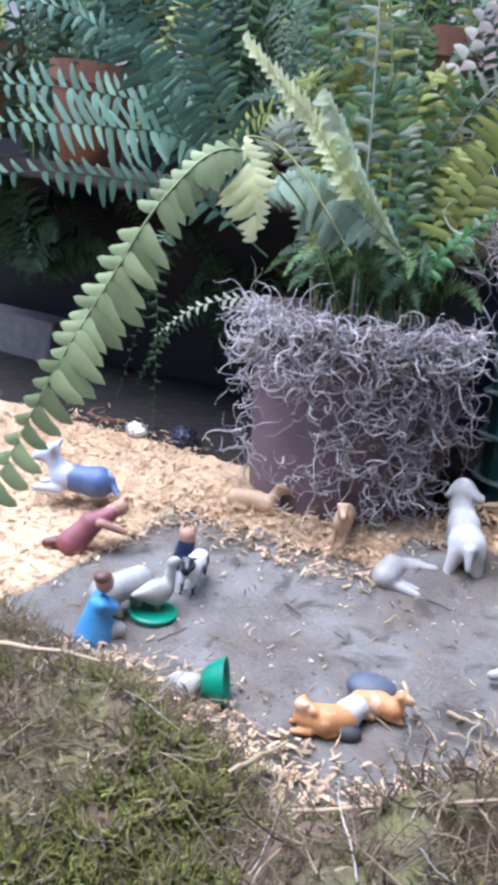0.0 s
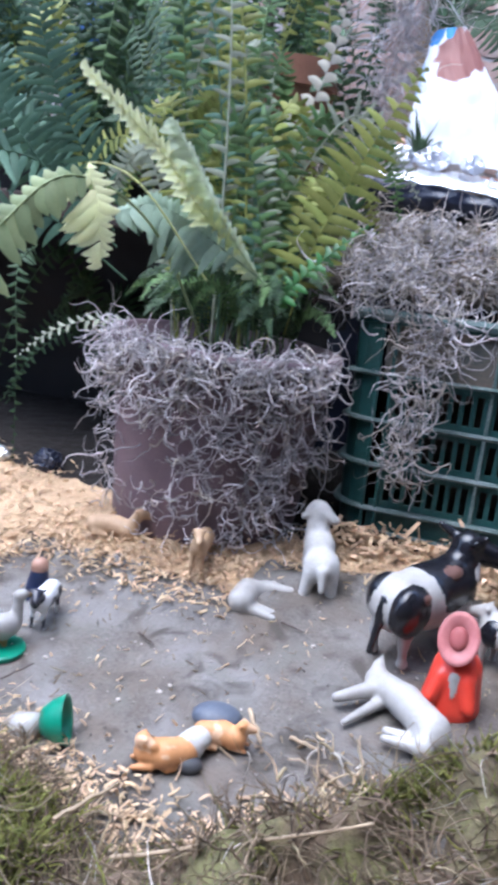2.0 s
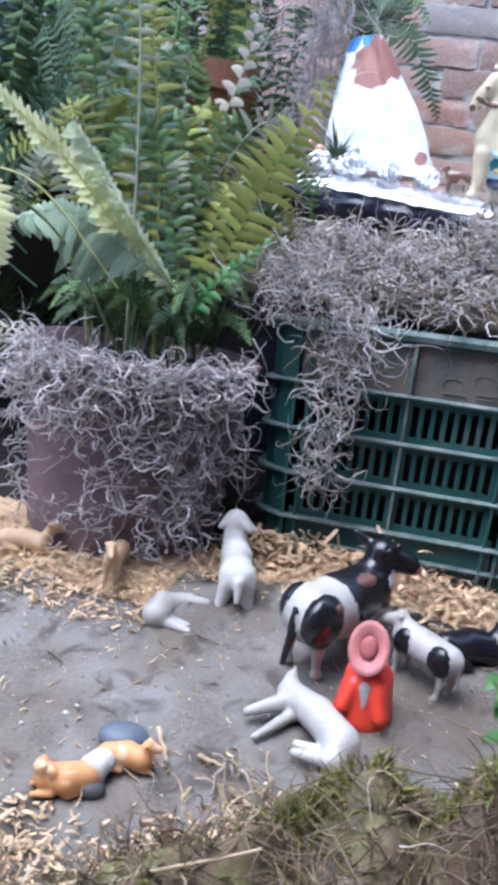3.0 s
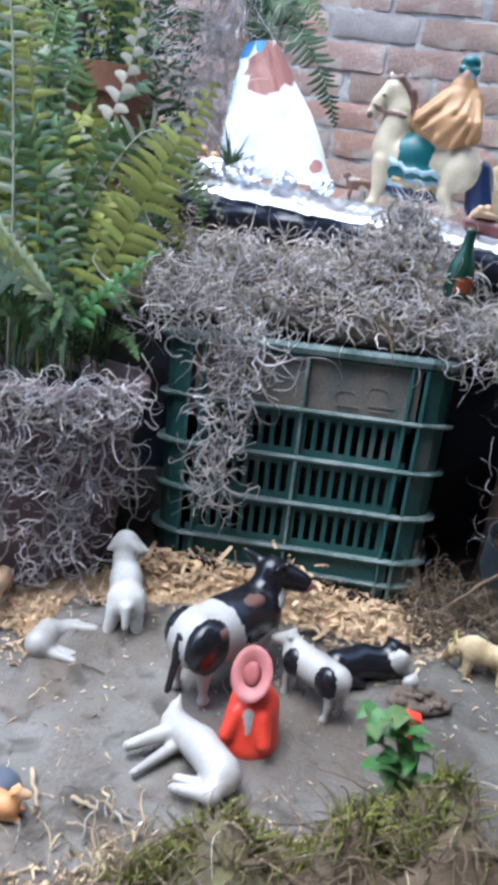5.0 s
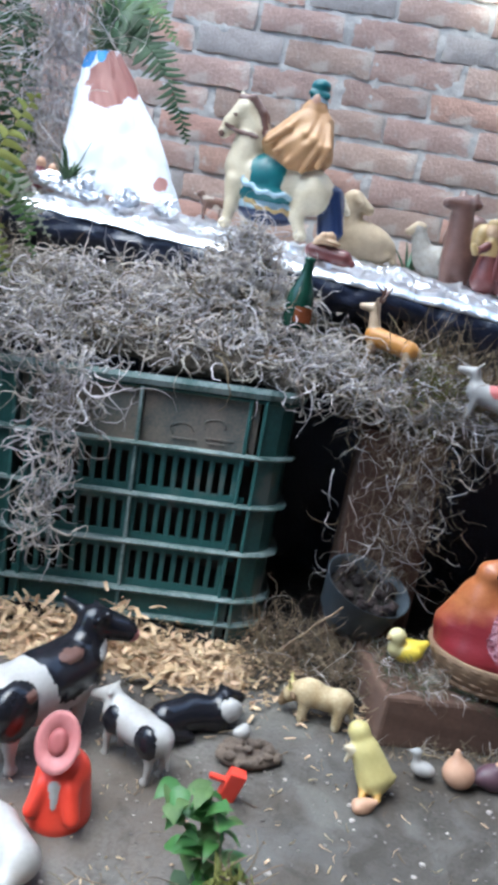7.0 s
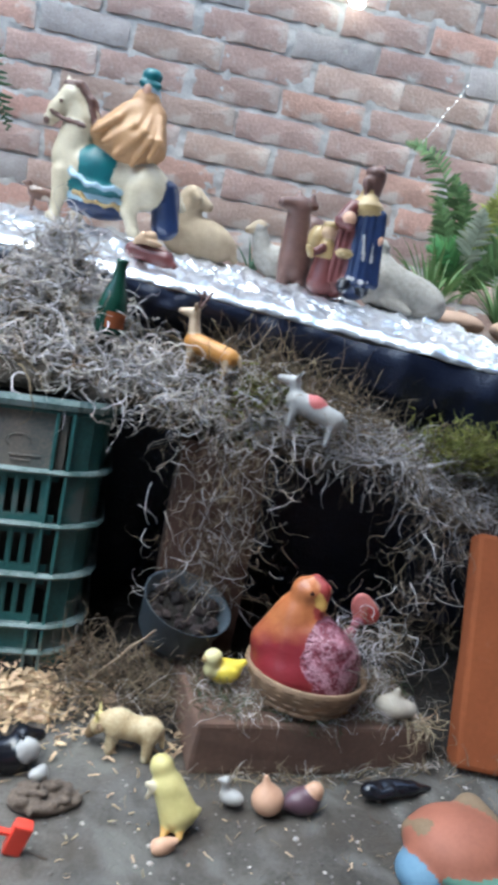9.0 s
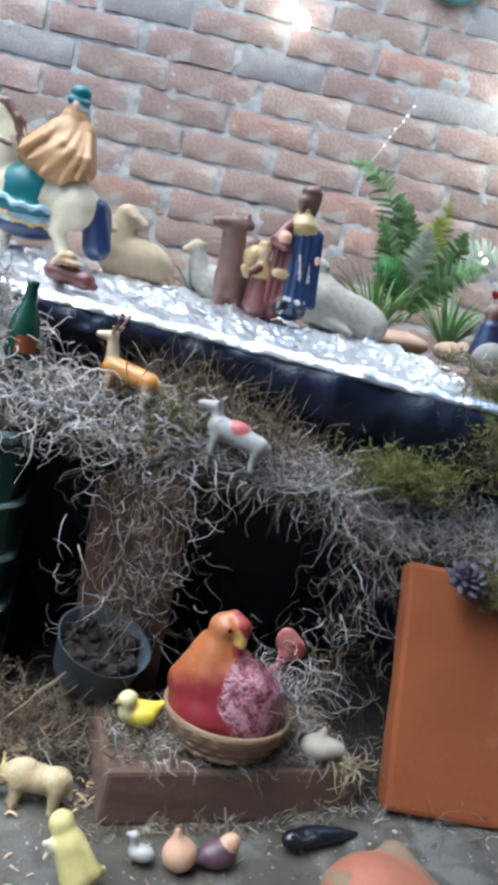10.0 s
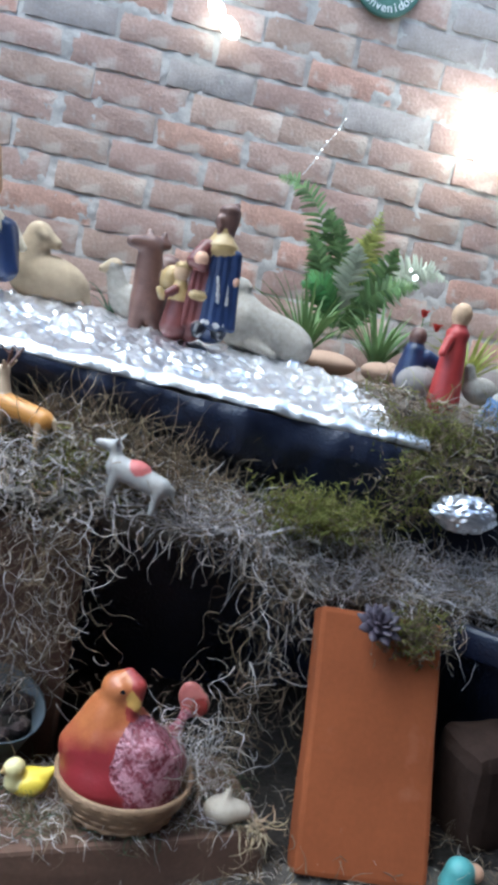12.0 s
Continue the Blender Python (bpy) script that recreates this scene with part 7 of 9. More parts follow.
figure("black_bird_figurine", [('e', (0, 0, 0.010), (0.032, 0.011, 0.010), 0), ('e', (-0.030, -0.006, 0.011), (0.012, 0.010, 0.009), 0), ('c', (0.025, 0.002, 0.010), (0.050, 0.008, 0.005), 0.007, 0.003, 0), ('c', (-0.008, -0.010, 0.012), (-0.024, -0.014, 0.010), 0.006, 0.004, 0)], BLACKGLOSS, on_ground(0.588, 0.957, 12), "glossy black bird figurine lying on the dirt", "bird", k=0.005)
figure("painted_jug", [('e', (-0.006, 0, 0.030), (0.056, 0.050, 0.034), 0), ('e', (0.010, -0.034, 0.026), (0.048, 0.024, 0.012), 1), ('e', (0.004, -0.050, 0.008), (0.034, 0.014, 0.010), 0), ('e', (-0.048, -0.020, 0.012), (0.024, 0.028, 0.018), 2), ('c', (0.010, 0.034, 0.050), (0.062, -0.024, 0.020), 0.016, 0.020, 3), ('c', (-0.050, 0.014, 0.030), (-0.046, -0.006, 0.046), 0.012, 0.010, 3)],
       [mat("coral_clay", (0.38, 0.135, 0.08), (0.27, 0.095, 0.055), rough=0.7, scale=25, bump=0.3), mat("muted_teal", (0.16, 0.30, 0.22), (0.10, 0.20, 0.15), rough=0.7), mat("muted_blue", (0.16, 0.27, 0.36), (0.10, 0.18, 0.26), rough=0.7), mat("bare_tan_clay", (0.27, 0.18, 0.105), (0.17, 0.11, 0.06), rough=0.8, scale=30, bump=0.3)], on_ground(0.640, 0.868, 0, -0.008), "rounded coral clay jug with green and blue bands", "jug", k=0.006)

# upright brick and the corner to its right
stand = empty("upright_brick", pose(0.748, 1.003, 0.042, -26.5, 0.6, -3.0), "clean orange clay brick leaning upright against the ledge", "brick")
part("brick_body", box_bm(0.150, 0.036, 0.284, 0.006, (0, 0.018, 0.142), 0.0016, 3, 2), TABIQUE, stand)
planter = empty("black_planter", pose(0.990, 1.25, -0.01), "black plastic planter in the shade", "planter")
part("planter_body", lathe_bm([(0.11, 0.0), (0.133, 0.252), (0.142, 0.257), (0.145, 0.262), (0.147, 0.292), (0.144, 0.297), (0.132, 0.297), (0.12, 0.25)], 40), BLACKBAG, planter, smooth=True)
part("soil", lathe_bm([(0.128, 0.268), (0.06, 0.284), (0.01, 0.288)], 24), SOIL_SHADE, planter, smooth=True)
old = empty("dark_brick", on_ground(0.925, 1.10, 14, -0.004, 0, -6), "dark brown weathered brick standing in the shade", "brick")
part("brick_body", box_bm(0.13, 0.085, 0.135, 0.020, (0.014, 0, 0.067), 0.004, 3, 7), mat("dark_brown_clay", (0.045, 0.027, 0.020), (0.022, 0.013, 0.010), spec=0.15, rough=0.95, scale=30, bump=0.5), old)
figure("turquoise_figurine", [('c', (0, 0, 0.005), (0, 0, 0.030), 0.022, 0.016, 0), ('e', (0.018, 0, 0.030), (0.010, 0.010, 0.010), 1)], [TEALTOY, PEACH], pose(0.862, 1.012, 0.028), "small turquoise and cream figurine", "figurine")
bowl = empty("plastic_bowl", pose(0.318, 1.125, 0.085, 16, 14, 0), "grey-blue cut plastic pot tilted in the moss", "bowl")
part("bowl_body", lathe_bm([(0.034, 0.0), (0.047, 0.02), (0.056, 0.066), (0.058, 0.068), (0.055, 0.066), (0.045, 0.022), (0.02, 0.012)], 32), GREYBOWL, bowl, smooth=True)
part("soil", lathe_bm([(0.050, 0.045), (0.03, 0.052), (0.005, 0.056)], 20), SOIL_SHADE, bowl, smooth=True)
mix = bmesh.new()
rm = random.Random(8)
for k in range(46):
    a, q = rm.uniform(0, 6.28), 0.046 * math.sqrt(rm.random())
    c = bmesh.ops.create_icosphere(mix, subdivisions=1, radius=rm.uniform(0.003, 0.009), matrix=Matrix.Translation((q * math.cos(a), q * math.sin(a), 0.052 + rm.uniform(0, 0.010))))
    for v in c["verts"]:
        v.co += noise.noise_vector(v.co * 220) * 0.003
mix_part = part("potting_mix", mix, mat("coarse_mix", (0.046, 0.030, 0.028), (0.010, 0.008, 0.008), rough=1.0, scale=60, island=0.7, bump=0.6), bowl, "coarse dark potting mix")
tagged(mix_part, "coarse dark potting mix", kind="stuff")
pillar = empty("clay_block", pose(0.345, 1.20, 0.03, 0, 0, 5), "reddish brown clay block standing behind the moss", "block")
part("block_body", box_bm(0.115, 0.07, 0.31, 0.006, (0, 0, 0.155), 0.002, 3, 5), mat("old_clay", (0.105, 0.056, 0.040), (0.05, 0.028, 0.020), rough=0.95, scale=20, bump=0.5), pillar)

def rosette(m, r, label):
    """Succulent of overlapping fleshy leaves."""
    top = empty("succulent", m, label, "succulent")
    leaf_mat = mat("succulent_leaf", (0.075, 0.055, 0.075), (0.035, 0.028, 0.04), rough=0.5, scale=40, bump=0.2)
    for ring, (count, out, tilt) in enumerate(((9, 1.0, 14), (8, 0.78, 34), (6, 0.55, 55), (4, 0.32, 74))):
        for k in range(count):
            L = r * (0.95 - 0.12 * ring)
            bm = bmesh.new()
            bmesh.ops.create_icosphere(bm, subdivisions=2, radius=1)
            for v in bm.verts:
                w = 1.0 - 0.55 * max(0.0, v.co.x)
                v.co = Vector(((v.co.x + 1) * L * 0.5, v.co.y * L * 0.30 * w, v.co.z * L * 0.12 * w))
            ob = part("leaf", bm, leaf_mat, top, smooth=True)
            ob.matrix_local = pose(0, 0, 0.002 * ring, 0, 0, 360 / count * (k + 0.4 * ring)) @ pose(0.06 * r, 0, 0, 0, -tilt, 0)
    return top


rosette(pose(0.742, 1.098, 0.292, 35, 0, 0), 0.030, "small dark purple succulent rosette over the upright brick")
figure("white_shell_box", [('c', (0, 0, 0.0), (0.004, 0, 0.035), 0.026, 0.016, 0), ('e', (-0.004, -0.022, 0.018), (0.010, 0.006, 0.003), 1), ('e', (-0.004, -0.022, 0.010), (0.011, 0.006, 0.003), 1), ('e', (-0.004, -0.021, 0.026), (0.008, 0.006, 0.003), 1)], [WHITE, DARKWOOD], pose(1.005, 1.48, deck_z(1.005) - 0.012, 0, 14, 0), "white slotted ornament standing in the moss", "ornament", k=0.003)

# figurines on the ledge
def small_beast(L, H, body, neck_up, slots=(0, 0, 0)):
    """Slender standing beast, facing +x, with a raised neck; slots: body, legs, head."""
    r = L * 0.16
    zb = H * 0.62
    nx, nz = 0.44 * L, zb + neck_up
    p = [('c', (-0.36 * L, 0, zb), (0.30 * L, 0, zb + 0.05 * L), r, r * 1.05, slots[0]), ('c', (0.30 * L, 0, zb + 0.3 * r), (nx, 0, nz), r * 0.75, r * 0.48, slots[2]), ('c', (nx, 0, nz), (nx + 0.22 * L, 0.02 * L, nz - 0.03 * L), r * 0.6, r * 0.34, slots[2])]
    for x in (-0.36 * L, 0.28 * L):
        for s_ in (-1, 1):
            p.append(('c', (x, s_ * r * 0.5, zb - 0.3 * r), (x - 0.02 * L, s_ * r * 0.6, 0.002), r * 0.5, r * 0.24, slots[1]))
    for s_ in (-1, 1):
        p.append(('c', (nx - 0.02 * L, s_ * r * 0.4, nz + r * 0.4), (nx - 0.06 * L, s_ * r * 1.2, nz + r * 1.1), r * 0.2, r * 0.12, slots[2]))
    p.append(('c', (-0.36 * L - r, 0, zb + 0.3 * r), (-0.36 * L - r * 1.4, 0, zb - 0.6 * r), r * 0.25, r * 0.14, slots[1]))
    return p


DEER = mat("deer_paint", (0.62, 0.30, 0.07), (0.48, 0.21, 0.05), rough=0.4, scale=30, bump=0.1)
DEERPALE = mat("deer_pale_paint", (0.60, 0.46, 0.32), (0.46, 0.33, 0.21), rough=0.4, scale=30, bump=0.1)
figure("deer_figurine", small_beast(0.084, 0.060, 0, 0.042, (0, 1, 1)) + [('c', (0.032, s * 0.004, 0.090), (0.026, s * 0.014, 0.112), 0.0022, 0.0018, 2) for s in (-1, 1)] + [('c', (0.028, s * 0.010, 0.102), (0.042, s * 0.018, 0.112), 0.0018, 0.0015, 2) for s in (-1, 1)],
       [DEER, DEERPALE, CAMEL], pose(0.298, 1.214, 0.414, 0, -7, 160) @ Matrix.Scale(0.95, 4), "small orange deer figurine with antlers on the moss", "deer", k=0.003, res=60)
figure("donkey_figurine", small_beast(0.090, 0.056, 0, 0.027, (0, 0, 0)) + [('e', (0.001, 0, 0.0440), (0.0185, 0.0148, 0.0130), 1)], [WHITE, mat("saddle_red", (0.55, 0.16, 0.15), (0.42, 0.10, 0.09), rough=0.5)], pose(0.438, 1.170, 0.372, 0, -12, 168) @ Matrix.Scale(0.92, 4), "small white donkey figurine with a red saddle cloth", "donkey", k=0.003, res=60)
bottle_toy = empty("glass_bottle", pose(0.172, 1.182, 0.448, 0, 3, 0) @ Matrix.Scale(0.9, 4), "small dark green bottle with an orange label standing in moss", "bottle")
part("bottle_body", lathe_bm([(0.017, 0.0), (0.020, 0.004), (0.0205, 0.040), (0.017, 0.056), (0.0095, 0.074), (0.0075, 0.096), (0.0085, 0.098), (0.0085, 0.103), (0.004, 0.1035)], 24), GLASSGREEN, bottle_toy, smooth=True)
P = [(0.0212 * math.cos(a), 0.0212 * math.sin(a), z) for z in (0.010, 0.032) for a in np.linspace(-1.75, -0.15, 10)]
part_mesh("label", mesh_from("label", np.array(P), [(k, k + 1, k + 11, k + 10) for k in range(9)], TABIQUE), bottle_toy, "orange paper label")
figure("sleeping_figurine", [('c', (-0.035, 0, 0.012), (0.030, 0, 0.012), 0.015, 0.016, 0), ('c', (0.030, 0, 0.012), (0.048, -0.004, 0.006), 0.010, 0.007, 0), ('e', (-0.008, -0.006, 0.034), (0.026, 0.020, 0.006), 1), ('e', (-0.006, -0.006, 0.042), (0.012, 0.012, 0.012), 1), ('c', (-0.03, -0.008, 0.028), (-0.016, -0.016, 0.040), 0.006, 0.010, 1)], [MAROON, FAWN],
       pose(0.196, 1.315, 0.547, 0, 6, -12) @ Matrix.Scale(0.76, 4), "reclining figurine in maroon under a tan sombrero", "figurine", k=0.004)

# the paper mountain
def mountain_point(a, t):
    """Peaked sheet: a runs round, t from the foot to the peak."""
    ang = radians(-200 + 220 * a)
    foot = Vector((0.100 * math.cos(ang) + 0.012, 0.075 * math.sin(ang), -0.012))
    peak = Vector((-0.062 + 0.024 * math.cos(ang), 0.02 + 0.012 * math.sin(ang), 0.208 - 0.016 * (1 - a)))
    p = foot.lerp(peak, t ** 0.92)
    bulge = 0.010 * math.sin(t * 3.1) + 0.010 * noise.noise(Vector((a * 5, t * 2, 2))) * (1 - t) + 0.006 * abs(noise.noise(Vector((a * 14, t * 5, 2)))) + 0.005 * noise.noise(Vector((a * 22, t * 9, 4))) * (1 - t) ** 2
    return (p.x + math.cos(ang) * bulge, p.y + math.sin(ang) * bulge, p.z + 0.002 * noise.noise(Vector((a * 10, t * 6, 8))))


def mountain_material():
    m = bpy.data.materials.new("painted_paper")
    m.use_nodes = True
    n, l = m.node_tree.nodes, m.node_tree.links
    b = n["Principled BSDF"]
    tc = n.new("ShaderNodeTexCoord")
    col = None
    nz = n.new("ShaderNodeTexNoise"); nz.inputs["Scale"].default_value = 38; nz.inputs["Detail"].default_value = 4
    l.new(tc.outputs["Object"], nz.inputs["Vector"])
    prev = (0.80, 0.82, 0.86, 1)
    for centre, size, colour in (((-0.026, -0.045, 0.160), (0.043, 0.2, 0.043), (0.30, 0.115, 0.09, 1)), ((-0.080, -0.03, 0.188), (0.016, 0.2, 0.017), (0.04, 0.22, 0.55, 1)), ((-0.056, -0.03, 0.196), (0.008, 0.2, 0.016), (0.05, 0.30, 0.62, 1)), ((-0.094, -0.04, 0.120), (0.010, 0.2, 0.030), (0.42, 0.55, 0.72, 1)), ((0.082, -0.05, 0.018), (0.009, 0.2, 0.012), (0.42, 0.20, 0.17, 1))):
        mp = n.new("ShaderNodeVectorMath"); mp.operation = 'SUBTRACT'; mp.inputs[1].default_value = centre
        l.new(tc.outputs["Object"], mp.inputs[0])
        dv = n.new("ShaderNodeVectorMath"); dv.operation = 'DIVIDE'; dv.inputs[1].default_value = size
        l.new(mp.outputs[0], dv.inputs[0])
        ln = n.new("ShaderNodeVectorMath"); ln.operation = 'LENGTH'; l.new(dv.outputs[0], ln.inputs[0])
        ad = n.new("ShaderNodeMath"); ad.operation = 'MULTIPLY_ADD'; ad.inputs[1].default_value = 0.9
        l.new(nz.outputs["Fac"], ad.inputs[0]); l.new(ln.outputs["Value"], ad.inputs[2])
        cut = n.new("ShaderNodeMapRange"); cut.inputs["From Min"].default_value = 1.40; cut.inputs["From Max"].default_value = 1.48
        cut.inputs["To Min"].default_value = 1.0; cut.inputs["To Max"].default_value = 0.0
        l.new(ad.outputs[0], cut.inputs["Value"])
        mx = n.new("ShaderNodeMix"); mx.data_type = 'RGBA'
        l.new(cut.outputs[0], mx.inputs["Factor"])
        if col is None:
            mx.inputs["A"].default_value = prev
        else:
            l.new(col, mx.inputs["A"])
        mx.inputs["B"].default_value = colour
        col = mx.outputs["Result"]
    l.new(col, b.inputs["Base Color"])
    b.inputs["Roughness"].default_value = 0.55
    bp = n.new("ShaderNodeBump"); bp.inputs["Strength"].default_value = 0.3; bp.inputs["Distance"].default_value = 0.003
    l.new(nz.outputs["Fac"], bp.inputs["Height"]); l.new(bp.outputs[0], b.inputs["Normal"])
    return m


mountain = new("paper_mountain", grid_mesh("paper_mountain", mountain_point, np.linspace(0, 1, 60), np.linspace(0, 1, 40), mountain_material()))
mountain.matrix_world = pose(-0.166, 1.43, 0.600) @ Matrix.Diagonal((0.97, 1, 1.05, 1))
tagged(mountain, "peaked white paper mountain with reddish brown and blue paint", "mountain")
figure("small_figurine", [('c', (0, 0, 0.0), (0, 0, 0.02), 0.010, 0.007, 0), ('e', (0, 0, 0.03), (0.008, 0.008, 0.009), 1), ('c', (0.02, 0, 0.0), (0.02, 0, 0.015), 0.010, 0.007, 1), ('e', (0.02, 0, 0.024), (0.008, 0.007, 0.008), 1)], [REDROBE, PEACH], pose(-0.272, 1.37, 0.588), "two tiny red and peach figurines beside the mountain", "figurine")
strap_plant(pose(-0.212, 1.335, 0.582), 26, 0.075, 0.005, LEAF_DARK_SHADED, "little dark plastic grass tuft before the mountain", "plant", 9, "grass_tuft")


# far figurines on the table
PALEBLUE = mat("pale_blue_cloth", (0.42, 0.55, 0.62), (0.30, 0.42, 0.50), rough=0.5)
rider = [
    # barrel, chest and arched neck
    ('c', (-0.040, 0, 0.088), (0.060, 0, 0.082), 0.040, 0.040, 0), ('e', (-0.062, -0.002, 0.088), (0.032, 0.034, 0.040), 0),
    ('c', (-0.068, -0.002, 0.105), (-0.058, -0.004, 0.165), 0.032, 0.027, 0), ('c', (-0.058, -0.004, 0.165), (-0.073, -0.006, 0.196), 0.027, 0.023, 0),
    # head tucked down, with jaw, muzzle and ears
    ('c', (-0.078, -0.008, 0.196), (-0.098, -0.012, 0.172), 0.021, 0.015, 0), ('c', (-0.098, -0.012, 0.172), (-0.108, -0.014, 0.155), 0.014, 0.0105, 0), ('e', (-0.084, -0.010, 0.176), (0.016, 0.013, 0.016), 0),
    ('c', (-0.084, -0.014, 0.214), (-0.088, -0.016, 0.226), 0.005, 0.002, 0), ('c', (-0.080, 0.004, 0.214), (-0.082, 0.006, 0.226), 0.005, 0.002, 0),
    ('e', (-0.110, -0.018, 0.152), (0.006, 0.008, 0.006), 6), ('e', (-0.091, -0.026, 0.184), (0.0035, 0.003, 0.003), 6),
    # mane along the crest, bridle and rein
    ('c', (-0.086, -0.004, 0.216), (-0.066, -0.004, 0.215), 0.007, 0.0075, 6), ('c', (-0.066, -0.004, 0.215), (-0.044, -0.002, 0.192), 0.0075, 0.008, 6), ('c', (-0.044, -0.002, 0.192), (-0.033, 0.0, 0.160), 0.008, 0.007, 6),
    ('c', (-0.104, -0.024, 0.166), (-0.086, -0.026, 0.158), 0.003, 0.003, 6), ('c', (-0.086, -0.026, 0.158), (-0.046, -0.034, 0.152), 0.0028, 0.0028, 6),
    # haunch, legs and hooves
    ('e', (0.062, -0.014, 0.080), (0.034, 0.034, 0.036), 0), ('c', (0.052, -0.024, 0.068), (0.043, -0.028, 0.036), 0.024, 0.013, 0), ('c', (0.043, -0.028, 0.036), (0.055, -0.028, 0.006), 0.0125, 0.010, 0), ('e', (0.056, -0.030, 0.003), (0.012, 0.011, 0.007), 0),
    ('c', (-0.074, -0.018, 0.075), (-0.074, -0.022, 0.038), 0.019, 0.012, 0), ('c', (-0.074, -0.022, 0.038), (-0.078, -0.024, 0.006), 0.011, 0.009, 0), ('e', (-0.080, -0.025, 0.004), (0.012, 0.010, 0.007), 0), ('c', (-0.050, 0.018, 0.070), (-0.048, 0.020, 0.004), 0.017, 0.009, 0),
    # dark cloth behind the haunch, tail
    ('c', (0.096, 0.004, 0.080), (0.104, 0.002, 0.026), 0.022, 0.024, 3), ('c', (0.092, -0.014, 0.088), (0.112, -0.016, 0.016), 0.007, 0.008, 3), ('c', (0.104, -0.010, 0.088), (0.122, -0.010, 0.022), 0.006, 0.007, 3), ('c', (0.106, 0.012, 0.090), (0.128, 0.010, 0.060), 0.009, 0.006, 0),
    # saddle cloth: teal over, pale blue hem, navy lining, wavy gold trim
    ('e', (-0.018, -0.012, 0.090), (0.046, 0.035, 0.042), 2), ('e', (-0.016, -0.012, 0.062), (0.050, 0.036, 0.026), 2), ('e', (-0.012, -0.011, 0.044), (0.051, 0.035, 0.014), 5), ('e', (-0.010, -0.008, 0.032), (0.052, 0.033, 0.018), 3),
]
trim = [(-0.062, -0.030, 0.088), (-0.054, -0.040, 0.074), (-0.040, -0.049, 0.072), (-0.028, -0.052, 0.062), (-0.012, -0.054, 0.064), (0.002, -0.051, 0.060), (0.016, -0.045, 0.066), (0.026, -0.036, 0.062)]
rider += [('c', a, b, 0.0034, 0.0034, 5) for a, b in zip(trim, trim[1:])]
rider += [('c', (a[0] + 0.004, a[1] + 0.003, a[2] - 0.026), (b[0] + 0.004, b[1] + 0.003, b[2] - 0.026), 0.0028, 0.0028, 4) for a, b in zip(trim[1:], trim[2:])]
# mane seen from this side
rider += [('c', (-0.088, -0.016, 0.214), (-0.066, -0.022, 0.215), 0.005, 0.006, 6), ('c', (-0.066, -0.022, 0.215), (-0.044, -0.022, 0.194), 0.006, 0.0065, 6), ('c', (-0.044, -0.022, 0.194), (-0.034, -0.022, 0.158), 0.0065, 0.005, 6)]
# cape: shoulders, two broad falls and draped folds
rider += [('c', (0.040, 0.0, 0.212), (0.028, -0.002, 0.150), 0.024, 0.049, 1), ('e', (0.020, -0.008, 0.140), (0.053, 0.044, 0.036), 1), ('c', (0.058, -0.004, 0.195), (0.064, -0.002, 0.142), 0.019, 0.022, 1), ('c', (0.020, -0.012, 0.188), (-0.014, -0.016, 0.150), 0.022, 0.024, 1)]
for (x0, z0), (x1, z1), (x2, z2), rr in (((0.052, 0.212), (0.034, 0.168), (-0.012, 0.132), 0.0062), ((0.058, 0.206), (0.050, 0.160), (0.010, 0.116), 0.0075), ((0.064, 0.198), (0.062, 0.150), (0.038, 0.108), 0.0058), ((0.026, 0.206), (0.002, 0.172), (-0.028, 0.146), 0.0070), ((0.070, 0.190), (0.076, 0.150), (0.064, 0.120), 0.0064)):
    dep = lambda x, z: -0.052 + 0.9 * (z - 0.14) ** 2 * 5 + 0.006 * abs(x - 0.02) / 0.05 + 0.26 * max(0.0, z - 0.15)
    rider += [('c', (x0, dep(x0, z0), z0), (x1, dep(x1, z1), z1), rr * 0.7, rr, 1), ('c', (x1, dep(x1, z1), z1), (x2, dep(x2, z2), z2), rr, rr * 0.8, 1)]
rider += [('e', (0.043, -0.004, 0.232), (0.014, 0.014, 0.016), 5), ('e', (0.043, -0.003, 0.255), (0.017, 0.016, 0.013), 2), ('c', (0.030, -0.012, 0.242), (0.056, -0.012, 0.240), 0.006, 0.006, 2), ('e', (0.040, -0.018, 0.230), (0.006, 0.004, 0.008), 7), ('c', (0.046, 0.010, 0.250), (0.056, 0.012, 0.222), 0.009, 0.006, 5)]
figure("horse_rider_figurine", rider, [CREAM, CAPE, TEAL, NAVY, GOLD, PALEBLUE, CAMEL, SKIN], pose(0.073, 1.65, 0.593) @ Matrix.Scale(1.06, 4), "rider figurine in an ochre cape on a cream horse", "horse rider", k=0.005, res=110)
figure("ram_figurine", [('e', (0.03, 0, 0.048), (0.082, 0.045, 0.050), 0), ('c', (-0.012, 0, 0.065), (-0.004, -0.005, 0.128), 0.040, 0.026, 0), ('c', (-0.002, -0.006, 0.134), (0.034, -0.014, 0.120), 0.022, 0.012, 0), ('c', (0.0, -0.024, 0.140), (0.012, -0.032, 0.128), 0.008, 0.006, 0), ('c', (0.10, 0, 0.05), (0.118, 0, 0.025), 0.016, 0.008, 0)], WOOL_TAN, pose(0.212, 1.77, 0.575, 0, 4, 0) @ Matrix.Scale(0.90, 4), "tan woolly ram figurine lying behind the rider", "ram", k=0.008)
figure("lamb_figurine", standing(0.05, 0.055, 0.22, 0.07, 0.3, 0.2), [patch_mat("lamb_paint", (0.55, 0.46, 0.38), (0.20, 0.11, 0.08), scale=40, cut=0.5, seed=2.2)], pose(-0.052, 1.70, 0.602, 0, 0, 200), "small brown and white lamb figurine by the mountain", "lamb", k=0.004)
